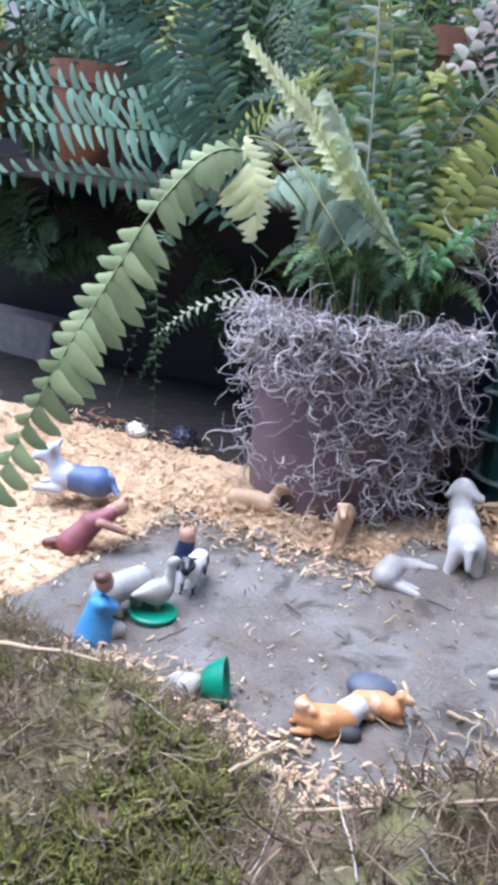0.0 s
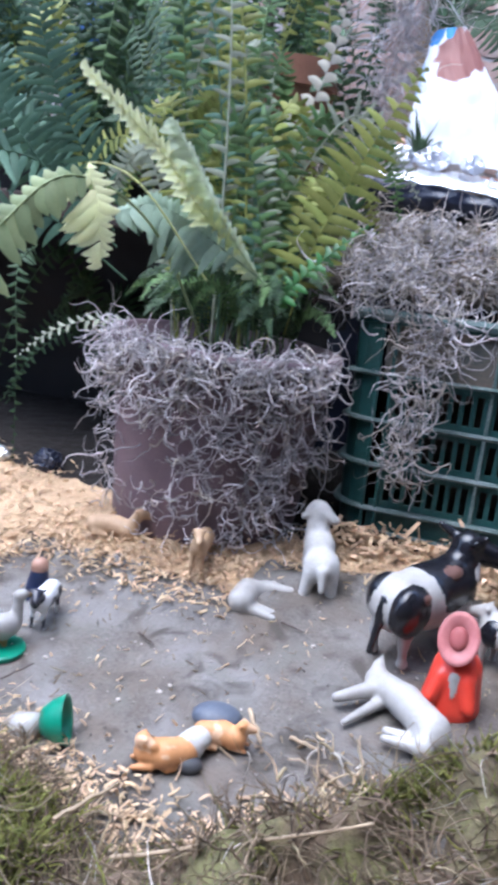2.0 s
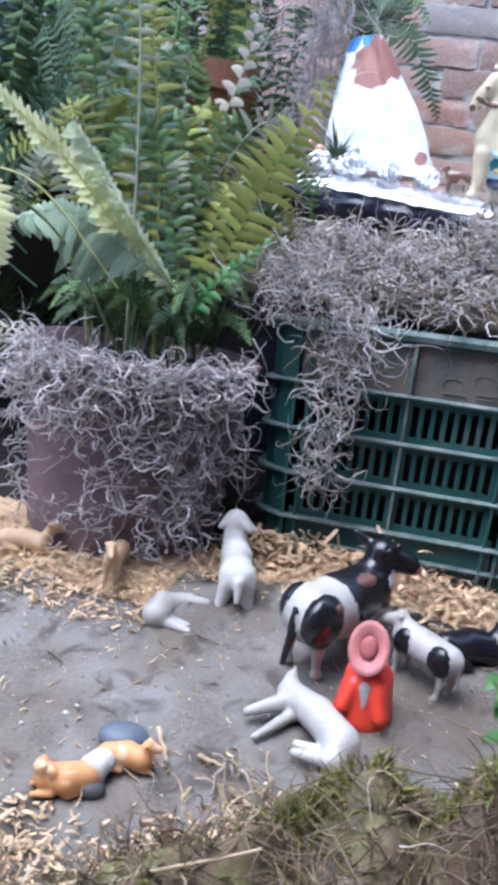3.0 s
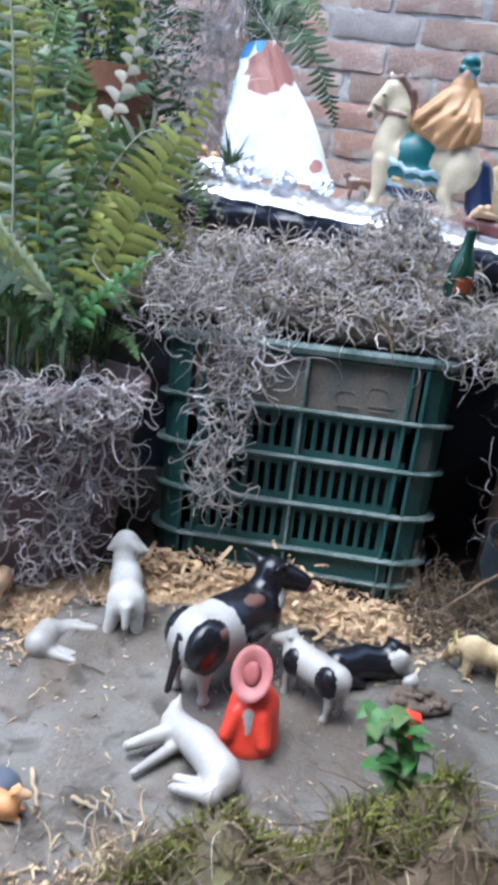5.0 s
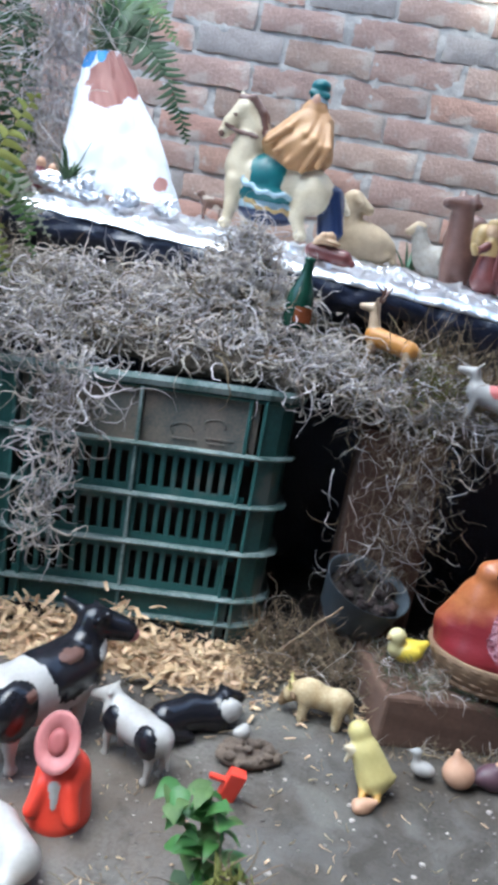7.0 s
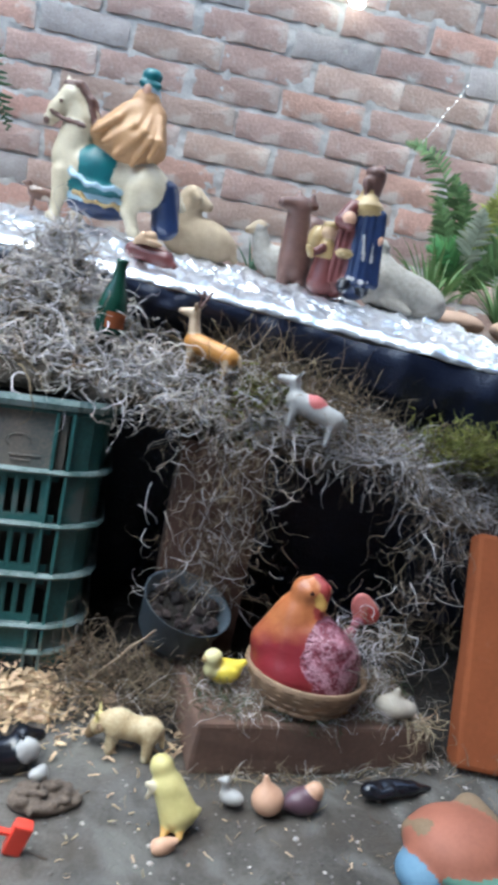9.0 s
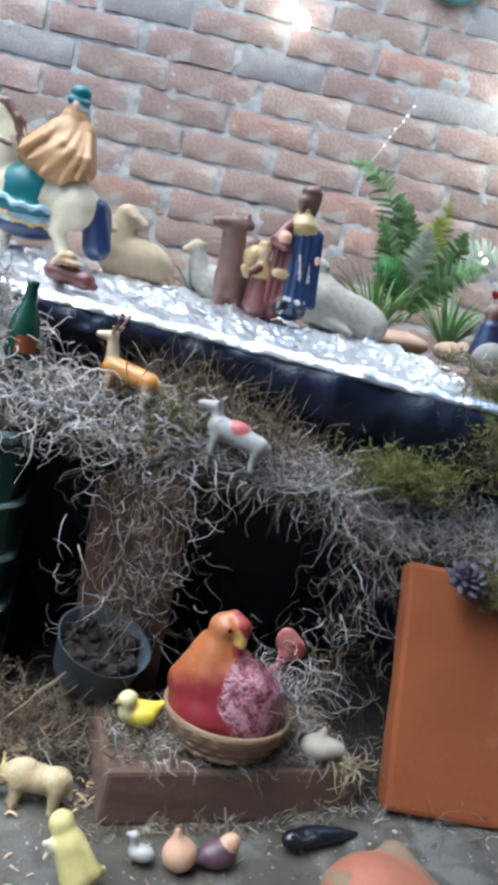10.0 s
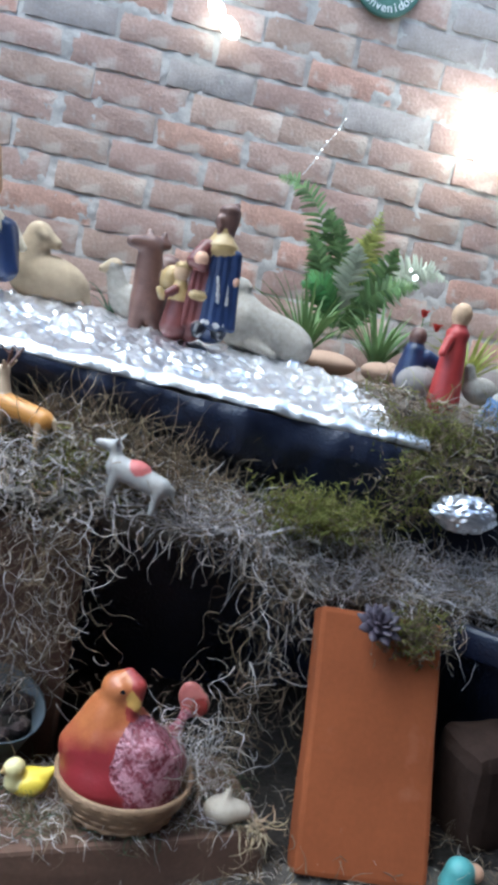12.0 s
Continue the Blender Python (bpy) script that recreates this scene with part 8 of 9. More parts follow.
figure("camel_figurine", [('c', (0.004, 0.030, 0.080), (0.040, 0.075, 0.082), 0.032, 0.030, 0), ('e', (0.028, 0.055, 0.108), (0.028, 0.028, 0.026), 0), ('c', (0.002, 0.0, 0.030), (-0.008, -0.010, 0.128), 0.030, 0.021, 0), ('c', (-0.008, -0.012, 0.138), (-0.040, -0.028, 0.136), 0.017, 0.010, 0), ('c', (-0.008, -0.006, 0.140), (0.018, -0.002, 0.143), 0.016, 0.009, 0),
        ('e', (0.012, -0.004, 0.155), (0.006, 0.006, 0.010), 0), ('e', (-0.014, -0.010, 0.156), (0.006, 0.006, 0.009), 0), ('c', (-0.010, -0.010, 0.05), (-0.014, -0.014, 0.0), 0.018, 0.012, 0), ('c', (0.016, -0.004, 0.05), (0.018, -0.006, 0.0), 0.018, 0.012, 0), ('c', (0.030, 0.060, 0.06), (0.030, 0.060, 0.0), 0.018, 0.012, 0), ('c', (0.050, 0.080, 0.06), (0.050, 0.080, 0.0), 0.018, 0.012, 0), ('e', (0.036, -0.022, 0.088), (0.020, 0.018, 0.024), 1)],
       [CAMEL, GOLD], pose(0.425, 1.665, 0.568), "dark brown camel figurine with a golden pack", "camel", k=0.006, res=56)
king = [('c', (0.008, 0, 0.138), (0.010, 0, 0.016), 0.022, 0.029, 0), ('c', (-0.026, -0.004, 0.006), (-0.022, -0.004, 0.130), 0.022, 0.016, 5),
        # head with a wound cloth, hair on the shoulders, face
        ('e', (0.004, 0, 0.197), (0.016, 0.016, 0.019), 2), ('e', (0.007, 0, 0.213), (0.019, 0.017, 0.012), 2), ('c', (0.012, 0.002, 0.205), (0.006, 0.002, 0.170), 0.015, 0.015, 2), ('e', (-0.008, -0.010, 0.193), (0.008, 0.008, 0.011), 2), ('c', (-0.006, -0.012, 0.184), (-0.006, -0.014, 0.172), 0.007, 0.003, 2), ('c', (0.012, 0.004, 0.219), (0.019, 0.006, 0.226), 0.008, 0.005, 2),
        # gold shoulder cape with a turned rim
        ('c', (0.002, 0, 0.174), (0.003, -0.002, 0.152), 0.015, 0.031, 1), ('e', (0.003, -0.002, 0.144), (0.036, 0.030, 0.008), 1),
        # sleeves, hands and bundle
        ('c', (-0.022, -0.014, 0.146), (-0.040, -0.024, 0.120), 0.014, 0.012, 5), ('c', (-0.040, -0.024, 0.118), (-0.024, -0.036, 0.110), 0.011, 0.008, 5), ('e', (-0.028, -0.036, 0.124), (0.012, 0.009, 0.012), 4), ('c', (0.030, -0.018, 0.140), (0.034, -0.020, 0.108), 0.010, 0.008, 0), ('e', (0.036, -0.024, 0.098), (0.006, 0.006, 0.008), 4),
        # gold girdle end, shoes
        ('e', (-0.022, -0.024, 0.064), (0.018, 0.012, 0.008), 1), ('c', (-0.014, -0.030, 0.010), (-0.016, -0.036, 0.003), 0.012, 0.009, 3), ('c', (0.020, -0.026, 0.008), (0.024, -0.034, 0.003), 0.011, 0.008, 3)]
for k in range(5):
    x = -0.006 + 0.010 * k
    king.append(('c', (x, -0.020 - 0.004 * math.sin(k * 1.1), 0.136), (x * 1.15 + 0.002, -0.030 - 0.004 * math.sin(k * 1.1), 0.020), 0.0055, 0.0080, 0))
king += [('c', (0.004, -0.0315, 0.100), (0.010, -0.0365, 0.060), 0.0020, 0.0026, 6), ('c', (0.022, -0.028, 0.090), (0.026, -0.033, 0.058), 0.0018, 0.0022, 6), ('c', (-0.008, -0.035, 0.024), (0.016, -0.039, 0.020), 0.0034, 0.0038, 6), ('c', (0.016, -0.039, 0.020), (0.036, -0.028, 0.026), 0.0038, 0.0030, 6)]
for k in range(3):
    king.append(('c', (-0.034 + 0.010 * k, -0.018, 0.118), (-0.040 + 0.012 * k, -0.024, 0.012), 0.0050, 0.0072, 5))
figure("king_figurine", king, [NAVY, GOLD, CAMEL, BLACKPAINT, PEACH, MAROON, WHITE], pose(0.530, 1.635, 0.572), "standing king figurine in navy and maroon robes with a gold collar", "figurine", k=0.003, res=96)
figure("kneeling_king_figurine", [('c', (0, 0, 0.006), (0, 0, 0.050), 0.026, 0.018, 0), ('c', (0, 0, 0.055), (-0.002, -0.002, 0.072), 0.020, 0.013, 1), ('e', (-0.004, -0.004, 0.094), (0.013, 0.012, 0.014), 2), ('e', (-0.002, -0.002, 0.106), (0.015, 0.014, 0.008), 1), ('c', (-0.012, -0.016, 0.064), (-0.028, -0.022, 0.050), 0.008, 0.006, 0), ('c', (-0.030, -0.022, 0.050), (-0.036, -0.024, 0.060), 0.007, 0.006, 1)],
       [MAROON, GOLD, FAWN], pose(0.478, 1.628, 0.574), "small kneeling king figurine in maroon and gold", "figurine", k=0.004)
figure("sheep_figurine", [('c', (-0.040, 0.002, 0.112), (-0.016, 0, 0.070), 0.016, 0.036, 0), ('c', (-0.020, 0, 0.052), (0.062, 0, 0.042), 0.048, 0.043, 0), ('e', (0.086, 0, 0.036), (0.036, 0.044, 0.036), 0), ('e', (-0.044, 0.004, 0.122), (0.014, 0.015, 0.013), 0), ('c', (-0.046, 0.008, 0.122), (-0.054, 0.026, 0.114), 0.011, 0.008, 0), ('c', (-0.034, -0.006, 0.128), (-0.026, -0.014, 0.122), 0.005, 0.004, 0), ('c', (0.0, -0.040, 0.020), (0.040, -0.048, 0.010), 0.012, 0.008, 0)],
       WOOL_GREY, pose(0.628, 1.76, 0.552, 0, 4, 0), "grey curly-woolled sheep figurine lying down", "sheep", k=0.012, res=56)
figure("sheep_figurine", [('e', (0.03, 0, 0.035), (0.05, 0.03, 0.034), 0), ('c', (-0.005, 0, 0.05), (-0.022, -0.004, 0.092), 0.022, 0.014, 0), ('c', (-0.022, -0.004, 0.096), (-0.042, -0.008, 0.086), 0.013, 0.007, 1), ('c', (-0.015, 0.0, 0.10), (-0.006, 0.014, 0.104), 0.006, 0.004, 0)], [WOOL_GREY, WOOL_TAN], pose(0.378, 1.78, 0.570), "small grey sheep figurine behind the camel", "sheep", k=0.008)
figure("flat_stone", [('e', (0, 0, 0.016), (0.062, 0.05, 0.024), 0)], STONE_TAN, pose(0.812, 1.86, 0.548), "flat tan river stone on the table", "stone")
figure("flat_stone", [('e', (0, 0, 0.016), (0.040, 0.035, 0.022), 0), ('e', (0.02, 0, 0.026), (0.018, 0.018, 0.016), 0)], STONE_TAN, pose(0.915, 1.82, 0.548), "small tan stone on the table", "stone")
figure("round_stone", [('e', (0, 0, 0.022), (0.036, 0.034, 0.030), 0)], STONE, pose(0.905, 1.58, 0.540), "round grey stone beside the red figurine", "stone")
figure("angel_figurine", [('c', (0, 0, 0.0), (0, 0, 0.105), 0.028, 0.018, 0), ('e', (0, 0, 0.145), (0.017, 0.017, 0.021), 1), ('c', (-0.018, -0.012, 0.10), (-0.030, -0.026, 0.075), 0.009, 0.007, 0), ('c', (0.0, 0, 0.115), (0, 0, 0.125), 0.020, 0.012, 0)], [mat("deep_red_robe", (0.45, 0.05, 0.045), (0.30, 0.03, 0.03), rough=0.45), FAWN], pose(0.945, 1.545, 0.545), "standing figurine in a long red robe", "figurine", k=0.005)
figure("crouching_figurine", [('c', (0, 0, 0.005), (0, 0, 0.05), 0.030, 0.020, 0), ('e', (0.0, 0, 0.078), (0.016, 0.016, 0.018), 1), ('c', (0.02, -0.01, 0.045), (0.05, -0.012, 0.035), 0.014, 0.010, 0)], [NAVY, CAMEL], pose(0.905, 1.62, 0.565), "crouching figurine in a dark blue robe", "figurine")
figure("goose_figurine", [('e', (0, 0, 0.03), (0.032, 0.022, 0.024), 0), ('c', (-0.02, 0, 0.04), (-0.028, 0, 0.065), 0.012, 0.009, 0)], WOOL_GREY, pose(1.01, 1.55, 0.540), "pale grey goose figurine behind the red figurine", "goose")
slide = empty("plastic_strip", pose(0.985, 1.43, 0.515, -35, 20, -15), "shiny blue plastic strip leaning by the moss", "plastic strip")
part("strip", box_bm(0.05, 0.004, 0.11, 0.0015, (0, 0, 0)), mat("blue_gloss", (0.18, 0.28, 0.45), (0.10, 0.17, 0.32), rough=0.2), slide)


def crumple(name, m, r, label, seed, material=FOIL):
    bm = bmesh.new()
    bmesh.ops.create_icosphere(bm, subdivisions=4, radius=1)
    for v in bm.verts:
        d = v.co.normalized()
        v.co = d * (1 + 0.28 * abs(noise.noise(d * 3 + Vector((seed, 0, 0)))) + 0.18 * abs(noise.noise(d * 8 + Vector((0, seed, 0))))) 
        v.co = Vector((v.co.x * r[0], v.co.y * r[1], v.co.z * r[2]))
    top = empty(name, m, label, "foil", "scraps of foil")
    part("foil_lump", bm, material, top)
    return top


crumple("foil_ball", pose(0.862, 1.20, 0.418), (0.038, 0.026, 0.022), "crumpled ball of aluminium foil in the moss", 1)
crumple("foil_ball", pose(0.955, 1.16, 0.385), (0.028, 0.022, 0.020), "small crumpled scrap of foil in the moss", 2)
crumple("foil_ball", pose(-0.70, 0.965, 0.03), (0.018, 0.013, 0.012), "crumpled shiny foil under the fern", 3)
# Foil scrap in the black sheet material, shade put into its colour
crumple("foil_ball", pose(-0.615, 0.98, 0.035), (0.022, 0.018, 0.018), "crumpled foil under the fern, made black for the shade there", 4, BLACKBAG)

for k, (x, y, z) in enumerate(((-0.245, 1.360, 0.594), (-0.190, 1.345, 0.590), (-0.125, 1.352, 0.588), (-0.068, 1.375, 0.588))):
    crumple("foil_scrap", pose(x, y, z, 0, 0, 40 * k), (0.030, 0.016, 0.013 + 0.003 * (k % 2)), "crumpled edge of foil at the foot of the mountain", 5 + k)

# pots and posts behind the ferns
def clay_pot(m, r, h, label):
    top = empty("clay_pot", m, label, "pot", "clay pots among the ferns")
    part("pot_body", lathe_bm([(r * 0.66, 0), (r * 0.92, h * 0.78), (r * 0.92, h * 0.79)], 30), TERRACOTTA, top, smooth=True)
    part("pot_rim", lathe_bm([(r * 0.93, h * 0.78), (r, h * 0.79), (r, h), (r * 0.9, h), (r * 0.86, h * 0.8)], 30, ring=True), TERRACOTTA, top, "thick rolled rim", smooth=False)
    part("soil", lathe_bm([(r * 0.88, h * 0.88), (r * 0.02, h * 0.91)], 24), SOIL_SHADE, top, smooth=True)
    return top


clay_pot(pose(-0.925, 1.055, 0.436), 0.075, 0.155, "terracotta flower pot among the ferns")
clay_pot(pose(-1.16, 1.02, 0.47), 0.09, 0.15, "terracotta flower pot in the shade")
clay_pot(pose(-0.455, 1.38, 0.516), 0.070, 0.21, "old orange clay pot behind the fern")
clay_pot(pose(-0.80, 1.03, -0.03), 0.045, 0.055, "low terracotta pot at the edge of the shavings")
shelf = empty("wooden_shelf", pose(-1.0, 1.22, 0.42), "dark wooden shelf carrying the pots", "shelf")
part("board", box_bm(1.1, 0.42, 0.03, 0.003, (0, 0, 0)), DARKWOOD, shelf)
for dx in (-0.5, 0.5):
    part("leg", box_bm(0.04, 0.04, 0.46, 0.002, (dx, 0.1, -0.23)), DARKWOOD, shelf)
kerb = empty("concrete_block", pose(-1.34, 1.26, -0.02, 0, 0, 6), "pale grey concrete block standing under the shelf", "block")
part("block_body", box_bm(0.36, 0.10, 0.135, 0.012, (0, 0, 0.067), 0.004, 3, 9), STONE, kerb)
shelf2 = empty("back_shelf", pose(-0.55, 1.44, 0.50), "dark plank behind the ferns", "shelf")
part("board", box_bm(0.62, 0.26, 0.03, 0.003, (0, 0, 0)), DARKWOOD, shelf2)
for dx in (-0.28, 0.28):
    part("leg", box_bm(0.04, 0.04, 0.52, 0.002, (dx, 0.05, -0.27)), DARKWOOD, shelf2)
post = empty("wooden_post", pose(-0.315, 1.70, 0.58), "pale weathered wooden post before the wall", "post")
part("post", box_bm(0.045, 0.03, 1.2, 0.002, (0, 0, 0.6), 0.001, 2, 4), WOOD, post)
post2 = empty("dark_post", pose(-0.585, 1.50, 0.50), "thin dark wooden stake among the ferns", "post")
part("post", box_bm(0.018, 0.018, 0.9, 0.002, (0, 0, 0.45)), DARKWOOD, post2)
bottle = empty("blue_bottle", pose(-0.885, 1.36, 0.52), "dark blue plastic bottle behind the ferns", "bottle")
part("bottle_body", lathe_bm([(0.04, 0.0), (0.045, 0.02), (0.045, 0.20), (0.018, 0.26), (0.018, 0.30)], 24), BLUEPLASTIC, bottle, smooth=True)


def column(r):
    t = r.random()
    return (-0.305 + r.normal(0, 0.028), 1.46 + r.normal(0, 0.03), 1.15 - 0.58 * t), (r.normal(0, 0.4), r.normal(0, 0.4), -0.8)


moss("hanging_moss", column, 900, 0.12, 0.0009, [SPANISH, SPANISH_WARM], "pale hanging air moss beside the mountain", 51, 0.8, 0.10, 0.3, 10, [0.6, 0.4])


def fern_moss(r):
    t = r.random()
    return (-0.30 + r.normal(0, 0.06), 1.20 + r.normal(0, 0.05), 0.36 + 0.2 * t), (r.normal(), r.normal(), -0.2)


moss("draped_moss", fern_moss, 500, 0.08, 0.0008, [SPANISH_WARM, BROWNMOSS], "brown and grey moss behind the pot fern", 52, 1.0, 0.05, 0.4, 9, [0.5, 0.5])


# sticks, pebbles and litter on the dirt
def stick(a, b, r, material, label, seed):
    rr = np.random.default_rng(seed)
    t = np.linspace(0, 1, 8)[:, None]
    P = np.array(a) * (1 - t) + np.array(b) * t
    P[1:-1] += rr.normal(0, 0.012 * np.linalg.norm(np.array(b) - np.array(a)), (6, 3))
    ob = new("stick", tubes("stick", P[None], (r * np.linspace(1, 0.6, 8))[None], material, 6))
    return tagged(ob, label, "stick", "sticks on the dirt")


def gz(x, y, up=0.004):
    return (x, y, land(x, y) + up)


stick(gz(0.115, 0.655), gz(0.160, 0.595, 0.012), 0.0032, STRAW, "pale dry stick by the near bank", 1)
stick(gz(0.07, 0.645), gz(0.105, 0.64, 0.02), 0.0030, STRAW, "short pale stick by the fallen calf", 2)
stick(gz(-0.11, 0.645), gz(-0.08, 0.60, 0.010), 0.0026, STRAW, "pale bent straw on the dirt", 3)
stick(gz(-0.06, 0.625), gz(-0.03, 0.61, 0.014), 0.0022, STRAW, "curled pale straw on the dirt", 4)
stick(gz(-0.02, 0.60), gz(0.03, 0.565, 0.012), 0.0026, WOOD, "broken twig by the near bank", 5)
stick(gz(-0.27, 0.70), gz(-0.245, 0.69), 0.0012, DARKWOOD, "thin dark twig on the dirt", 6)
stick(gz(-0.14, 0.80), gz(-0.11, 0.798), 0.0012, DARKWOOD, "thin dark twig by the sheep", 7)
stick(gz(-0.34, 0.56), gz(-0.325, 0.59, 0.012), 0.0010, DARKWOOD, "thin dark twig by the goose", 8)
stick(gz(-0.40, 0.38, 0.02), gz(-0.30, 0.42, 0.03), 0.0024, STRAW, "pale straw stalk on the moss bank", 9)
stick(gz(-0.10, 0.38, 0.03), gz(0.05, 0.42, 0.03), 0.0016, STRAW, "long pale grass stalk on the moss bank", 10)
stick(gz(-0.16, 0.40, 0.02), gz(-0.145, 0.46, 0.045), 0.0022, STRAW, "pale forked stalk on the moss bank", 11)
stick((0.215, 1.06, 0.03), (0.30, 1.03, 0.14), 0.0022, WOOD, "thin straw leaning by the crate", 12)


def pale_curls(r):
    x, y = r.normal(-0.02, 0.045), r.normal(0.585, 0.022)
    return gz(x, y, 0.004), (r.normal(), r.normal(), r.normal(0.5, 0.4))


moss("dry_roots", pale_curls, 46, 0.045, 0.0017, [STRAW, SPANISH_WARM], "pale curled root strips by the near bank", 81, 0.9, 0.12, 0.5, 9, [0.6, 0.4], "roots")


def pebbles(name, spots, label, seed, rmin, rmax, material):
    r = np.random.default_rng(seed)
    ico = bmesh.new(); bmesh.ops.create_icosphere(ico, subdivisions=1, radius=1)
    V = np.array([v.co[:] for v in ico.verts]); F = np.array([[v.index for v in f.verts] for f in ico.faces]); ico.free()
    verts, faces, k = [], [], 0
    for x, y in spots(r):
        s = r.uniform(rmin, rmax) * np.array([1.0, r.uniform(0.6, 1.0), r.uniform(0.4, 0.8)])
        verts.append(V * s * (1 + r.normal(0, 0.12, (len(V), 1))) + np.array([x, y, land(x, y) + s[2] * 0.3])); faces.append(F + k); k += len(V)
    ob = new(name, mesh_from(name, np.concatenate(verts), np.concatenate(faces), material, smooth=False))
    return tagged(ob, label, "pebbles", kind="stuff")


CRUMB = mat("dirt_crumbs", (0.30, 0.27, 0.25), (0.18, 0.155, 0.14), rough=0.95, scale=60, island=0.5, bump=0.3)
CHIP = mat("pale_chips", (0.62, 0.56, 0.50), (0.45, 0.40, 0.36), rough=0.9, scale=60, island=0.35, bump=0.2)
pebbles("dirt_crumbs", lambda r: [(r.uniform(-0.6, 0.85), r.uniform(0.5, 1.05)) for _ in range(1800)], "small crumbs of grey earth on the dirt", 61, 0.0006, 0.0022, CRUMB)
pebbles("pale_chips", lambda r: [(r.uniform(-0.5, 0.7), r.uniform(0.55, 1.0)) for _ in range(130)], "pale chips scattered on the dirt", 62, 0.001, 0.004, CHIP)


# ---- on the wall ----
def lettered_sign(m):
    top = empty("welcome_sign", m, "round green welcome sign with white lettering", "sign")
    bm = lathe_bm([(0.095, 0.0), (0.10, 0.004), (0.10, 0.010), (0.094, 0.014)], 40)
    part("plaque", bm, SIGNGREEN, top, smooth=False)
    word = "Bienvenidos"
    for i, ch in enumerate(word):
        cu = bpy.data.curves.new("letter", 'FONT')
        cu.body, cu.size, cu.align_x, cu.extrude = ch, 0.034, 'CENTER', 0.0012
        tmp = bpy.data.objects.new("letter", cu)
        scene.collection.objects.link(tmp)
        me = bpy.data.meshes.new_from_object(tmp.evaluated_get(bpy.context.evaluated_depsgraph_get()))
        bpy.data.objects.remove(tmp)
        me.materials.clear(); me.materials.append(LETTER)
        a = radians(-90 + (i - (len(word) - 1) / 2) * 12.5)
        ob = part_mesh("letter", me, top)
        ob.matrix_local = pose(0.087 * math.cos(a), 0.087 * math.sin(a), 0.0155, 0, 0, math.degrees(a) + 90)
    part("emblem", lathe_bm([(0.03, 0.014), (0.03, 0.017), (0.02, 0.019)], 20), LETTER, top, "pale round emblem")
    return top


lettered_sign(pose(0.935, WALL_Y - 0.005, 1.625, 90, 0, 0))


def bulb_at(p, r, group, label, glow, name="fairy_light", tall=1.0, lean=0.0):
    top = empty(name, pose(*p, 0, lean, 0) @ Matrix.Diagonal((1, 1, tall, 1)), label, "light", group)
    part("glass", lathe_bm([(r * 0.3, -r), (r * 0.85, -r * 0.5), (r, 0), (r * 0.85, r * 0.5), (r * 0.3, r)], 14), glow, top, smooth=True)
    part("socket", lathe_bm([(r * 0.34, r), (r * 0.34, r * 1.4)], 10), LETTER, top)
    return top


bulb_at((0.481, 2.50, 1.418), 0.020, "pair of lit bulbs", "lit white bulb hanging tilted before the wall", BULB, "light_bulb", 1.35, -50)
bulb_at((0.523, 2.50, 1.380), 0.023, "pair of lit bulbs", "lit white bulb hanging tilted before the wall", BULB, "light_bulb", 1.35, -50)
bulb_at((1.315, 2.46, 1.285), 0.085, "", "large bright lamp glowing on the wall", BULB, "wall_lamp", 1.25, 8)
lamp_data = bpy.data.lights.new("lamp_light", 'POINT')
lamp_data.energy, lamp_data.color, lamp_data.shadow_soft_size = 0.5, (1.0, 0.97, 0.92), 0.09
lamp_light = new("lamp_light", lamp_data)
lamp_light.location = (1.30, 2.34, 1.27)
for x, z in ((0.832, 1.115), (0.842, 1.14), (0.852, 1.165), (0.871, 1.19), (0.879, 1.205), (0.892, 1.235)):
    bulb_at((x, WALL_Y - 0.02, z), 0.0022, "fairy light string", "tiny lit fairy light on a thin wire", SPARK)
bulb_at((1.05, 2.12, 0.80), 0.007, "fairy light string", "tiny lit fairy light in the fern", SPARK)
bulb_at((1.035, 2.12, 0.815), 0.004, "fairy light string", "tiny lit fairy light in the fern", SPARK)
wire_P = np.array([[(0.80, WALL_Y - 0.016, 1.06), (0.825, WALL_Y - 0.018, 1.10), (0.845, WALL_Y - 0.018, 1.15), (0.866, WALL_Y - 0.018, 1.18), (0.880, WALL_Y - 0.018, 1.21), (0.895, WALL_Y - 0.018, 1.24)]])
wire = new("light_wire", tubes("light_wire", wire_P, np.full((1, 6), 0.0009), LETTER, 5))
tagged(wire, "thin pale wire of the fairy lights on the wall", "wire")


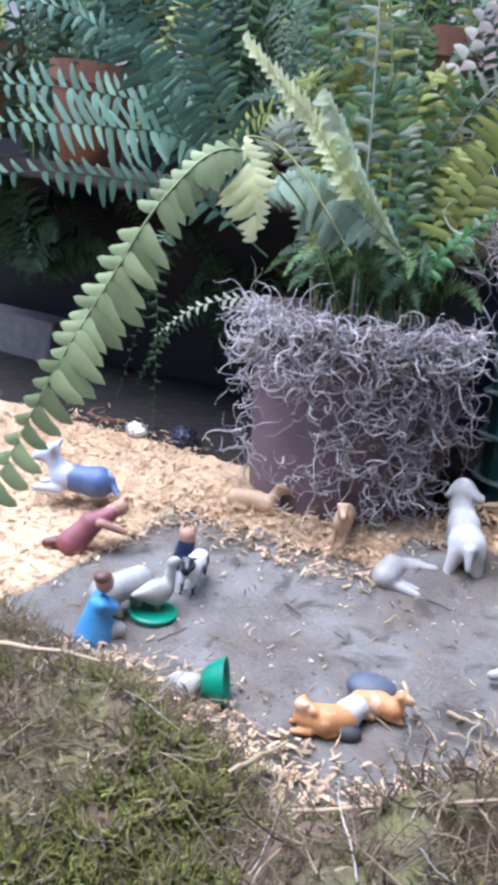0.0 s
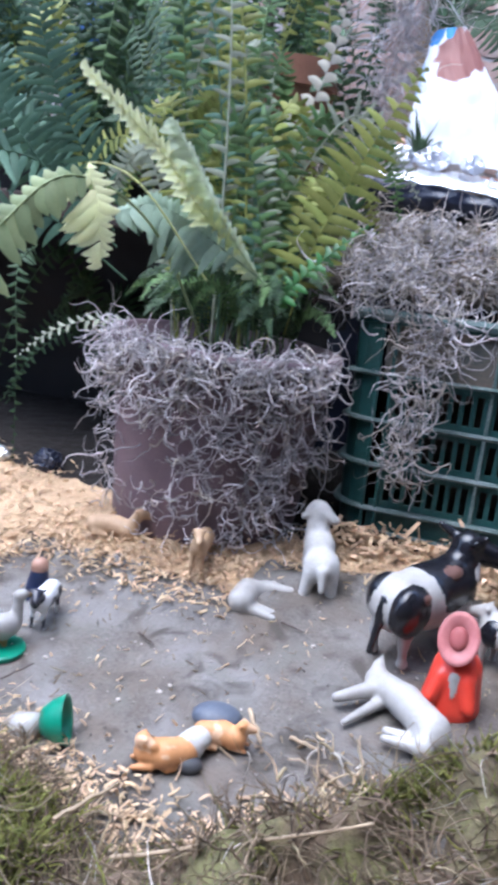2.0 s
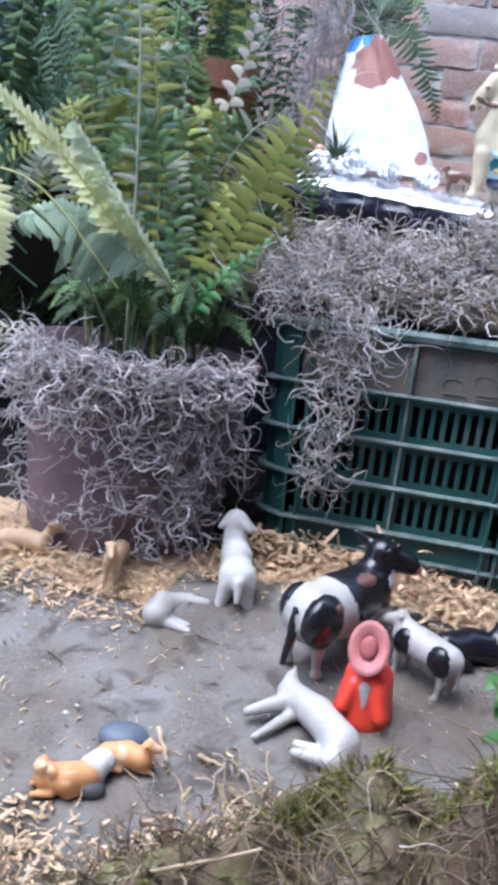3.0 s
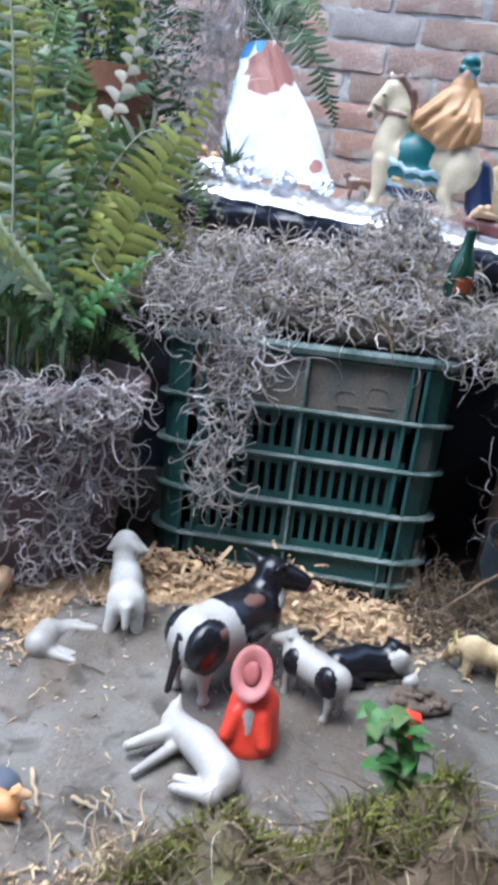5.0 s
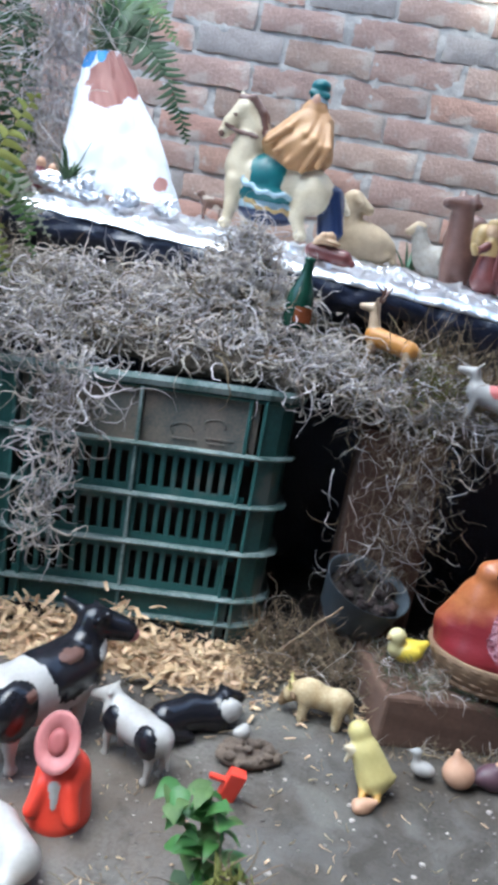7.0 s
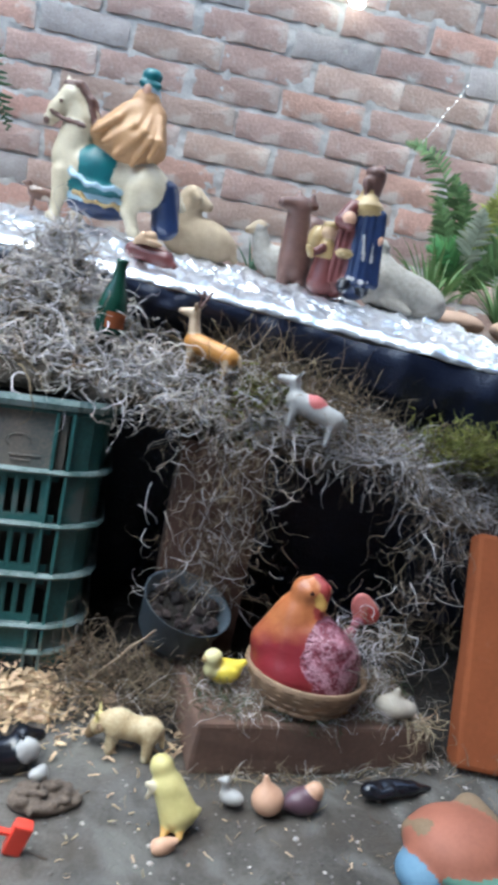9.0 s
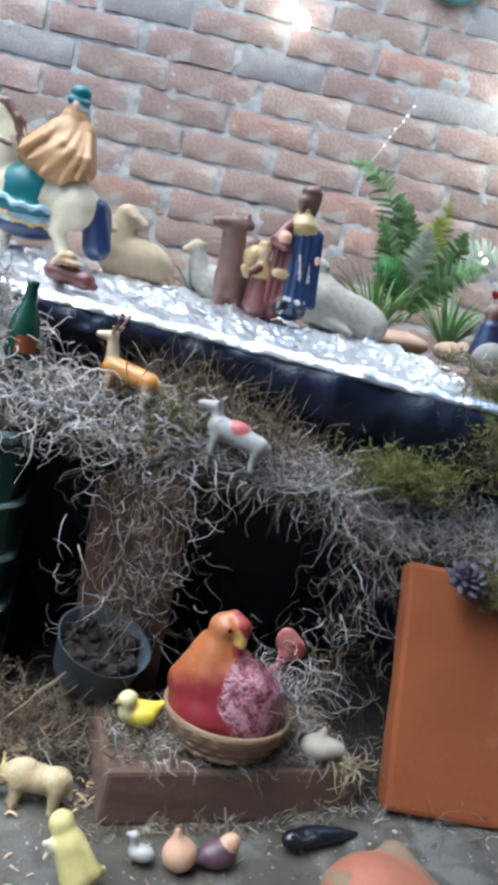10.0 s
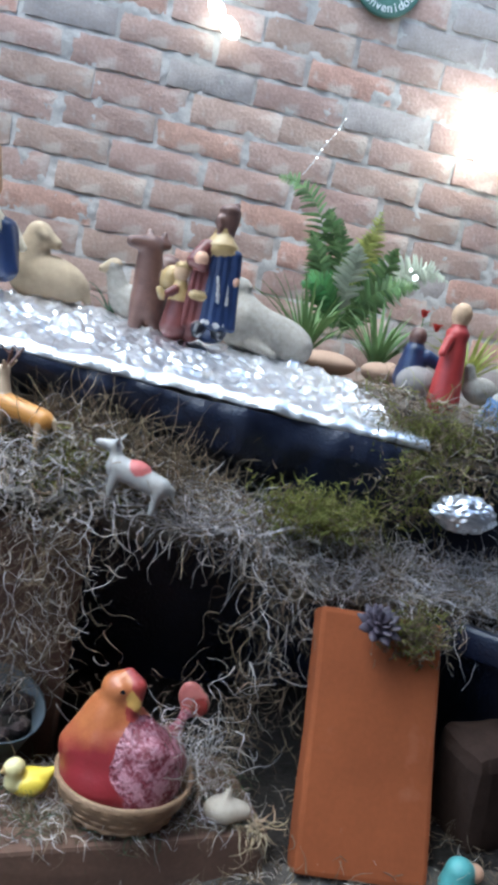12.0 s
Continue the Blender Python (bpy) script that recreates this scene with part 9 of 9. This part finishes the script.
# ---- bricks of the wall ----
PITCH, COURSE, BRICK_L, BRICK_H = 0.262, 0.0833, 0.251, 0.0735
OFFSETS = (0.25, 0.115, 0.26, 0.11, 0.19, 0.105, 0.235, 0.10, 0.215, 0.095, 0.23, 0.10, 0.24, 0.11, 0.22)
shapes = []
NX, NZ = 12, 4
for k in range(18):
    verts, faces = [], []
    for a in range(NX + 1):
        for c in range(NZ + 1):
            x, z = (a / NX - 0.5) * BRICK_L, (c / NZ - 0.5) * BRICK_H
            rim = a in (0, NX) or c in (0, NZ)
            w = noise.noise_vector(Vector((x * 16 + k * 3.1, z * 16, 0.5))) * 0.0030 + noise.noise_vector(Vector((x * 55, z * 55 + k * 2.7, 1.5))) * 0.0032 + noise.noise_vector(Vector((x * 130, z * 130 + k * 1.9, 2.5))) * 0.0022
            verts.append((x + w.x * (1.3 if rim else 1), w.y * 0.9 + (0.0030 if rim else 0.0), z + w.z * (1.2 if rim else 1)))
    idx = lambda a, c: a * (NZ + 1) + c
    for a in range(NX):
        for c in range(NZ):
            faces.append((idx(a, c), idx(a + 1, c), idx(a + 1, c + 1), idx(a, c + 1)))
    rim = [idx(a, 0) for a in range(NX)] + [idx(NX, c) for c in range(NZ)] + [idx(a, NZ) for a in range(NX, 0, -1)] + [idx(0, c) for c in range(NZ, 0, -1)]
    top = len(verts)
    verts += [verts[v] for v in rim] + [(verts[v][0], 0.05, verts[v][2]) for v in rim]
    R = len(rim)
    for i in range(R):
        q = (i + 1) % R
        faces.append((top + i, top + R + i, top + R + q, top + q))
    shapes.append(mesh_from("brick", np.array(verts), faces, BRICK_GREY if k in (3, 9, 14) else BRICK_ORANGE if k in (1, 6, 11, 16) else BRICK))
rb = random.Random(12)
for i in range(-4, 15):
    z = 0.839 + COURSE * i
    off = OFFSETS[i % len(OFFSETS)]
    for j in range(-5, 8):
        x = off + PITCH * (j + 0.5)
        if not -1.15 < x < 2.05:
            continue
        ob = new("brick", shapes[rb.randrange(18)])
        ob.parent = wall
        ob.matrix_local = pose(x + rb.uniform(-0.006, 0.006), WALL_Y + 0.0008 + rb.uniform(-0.002, 0.0015), z + rb.uniform(-0.003, 0.003), 0, rb.uniform(-1.0, 1.0), rb.uniform(-0.8, 0.8))
        ob.scale = (rb.uniform(0.95, 1.02), 1, rb.uniform(0.93, 1.05))
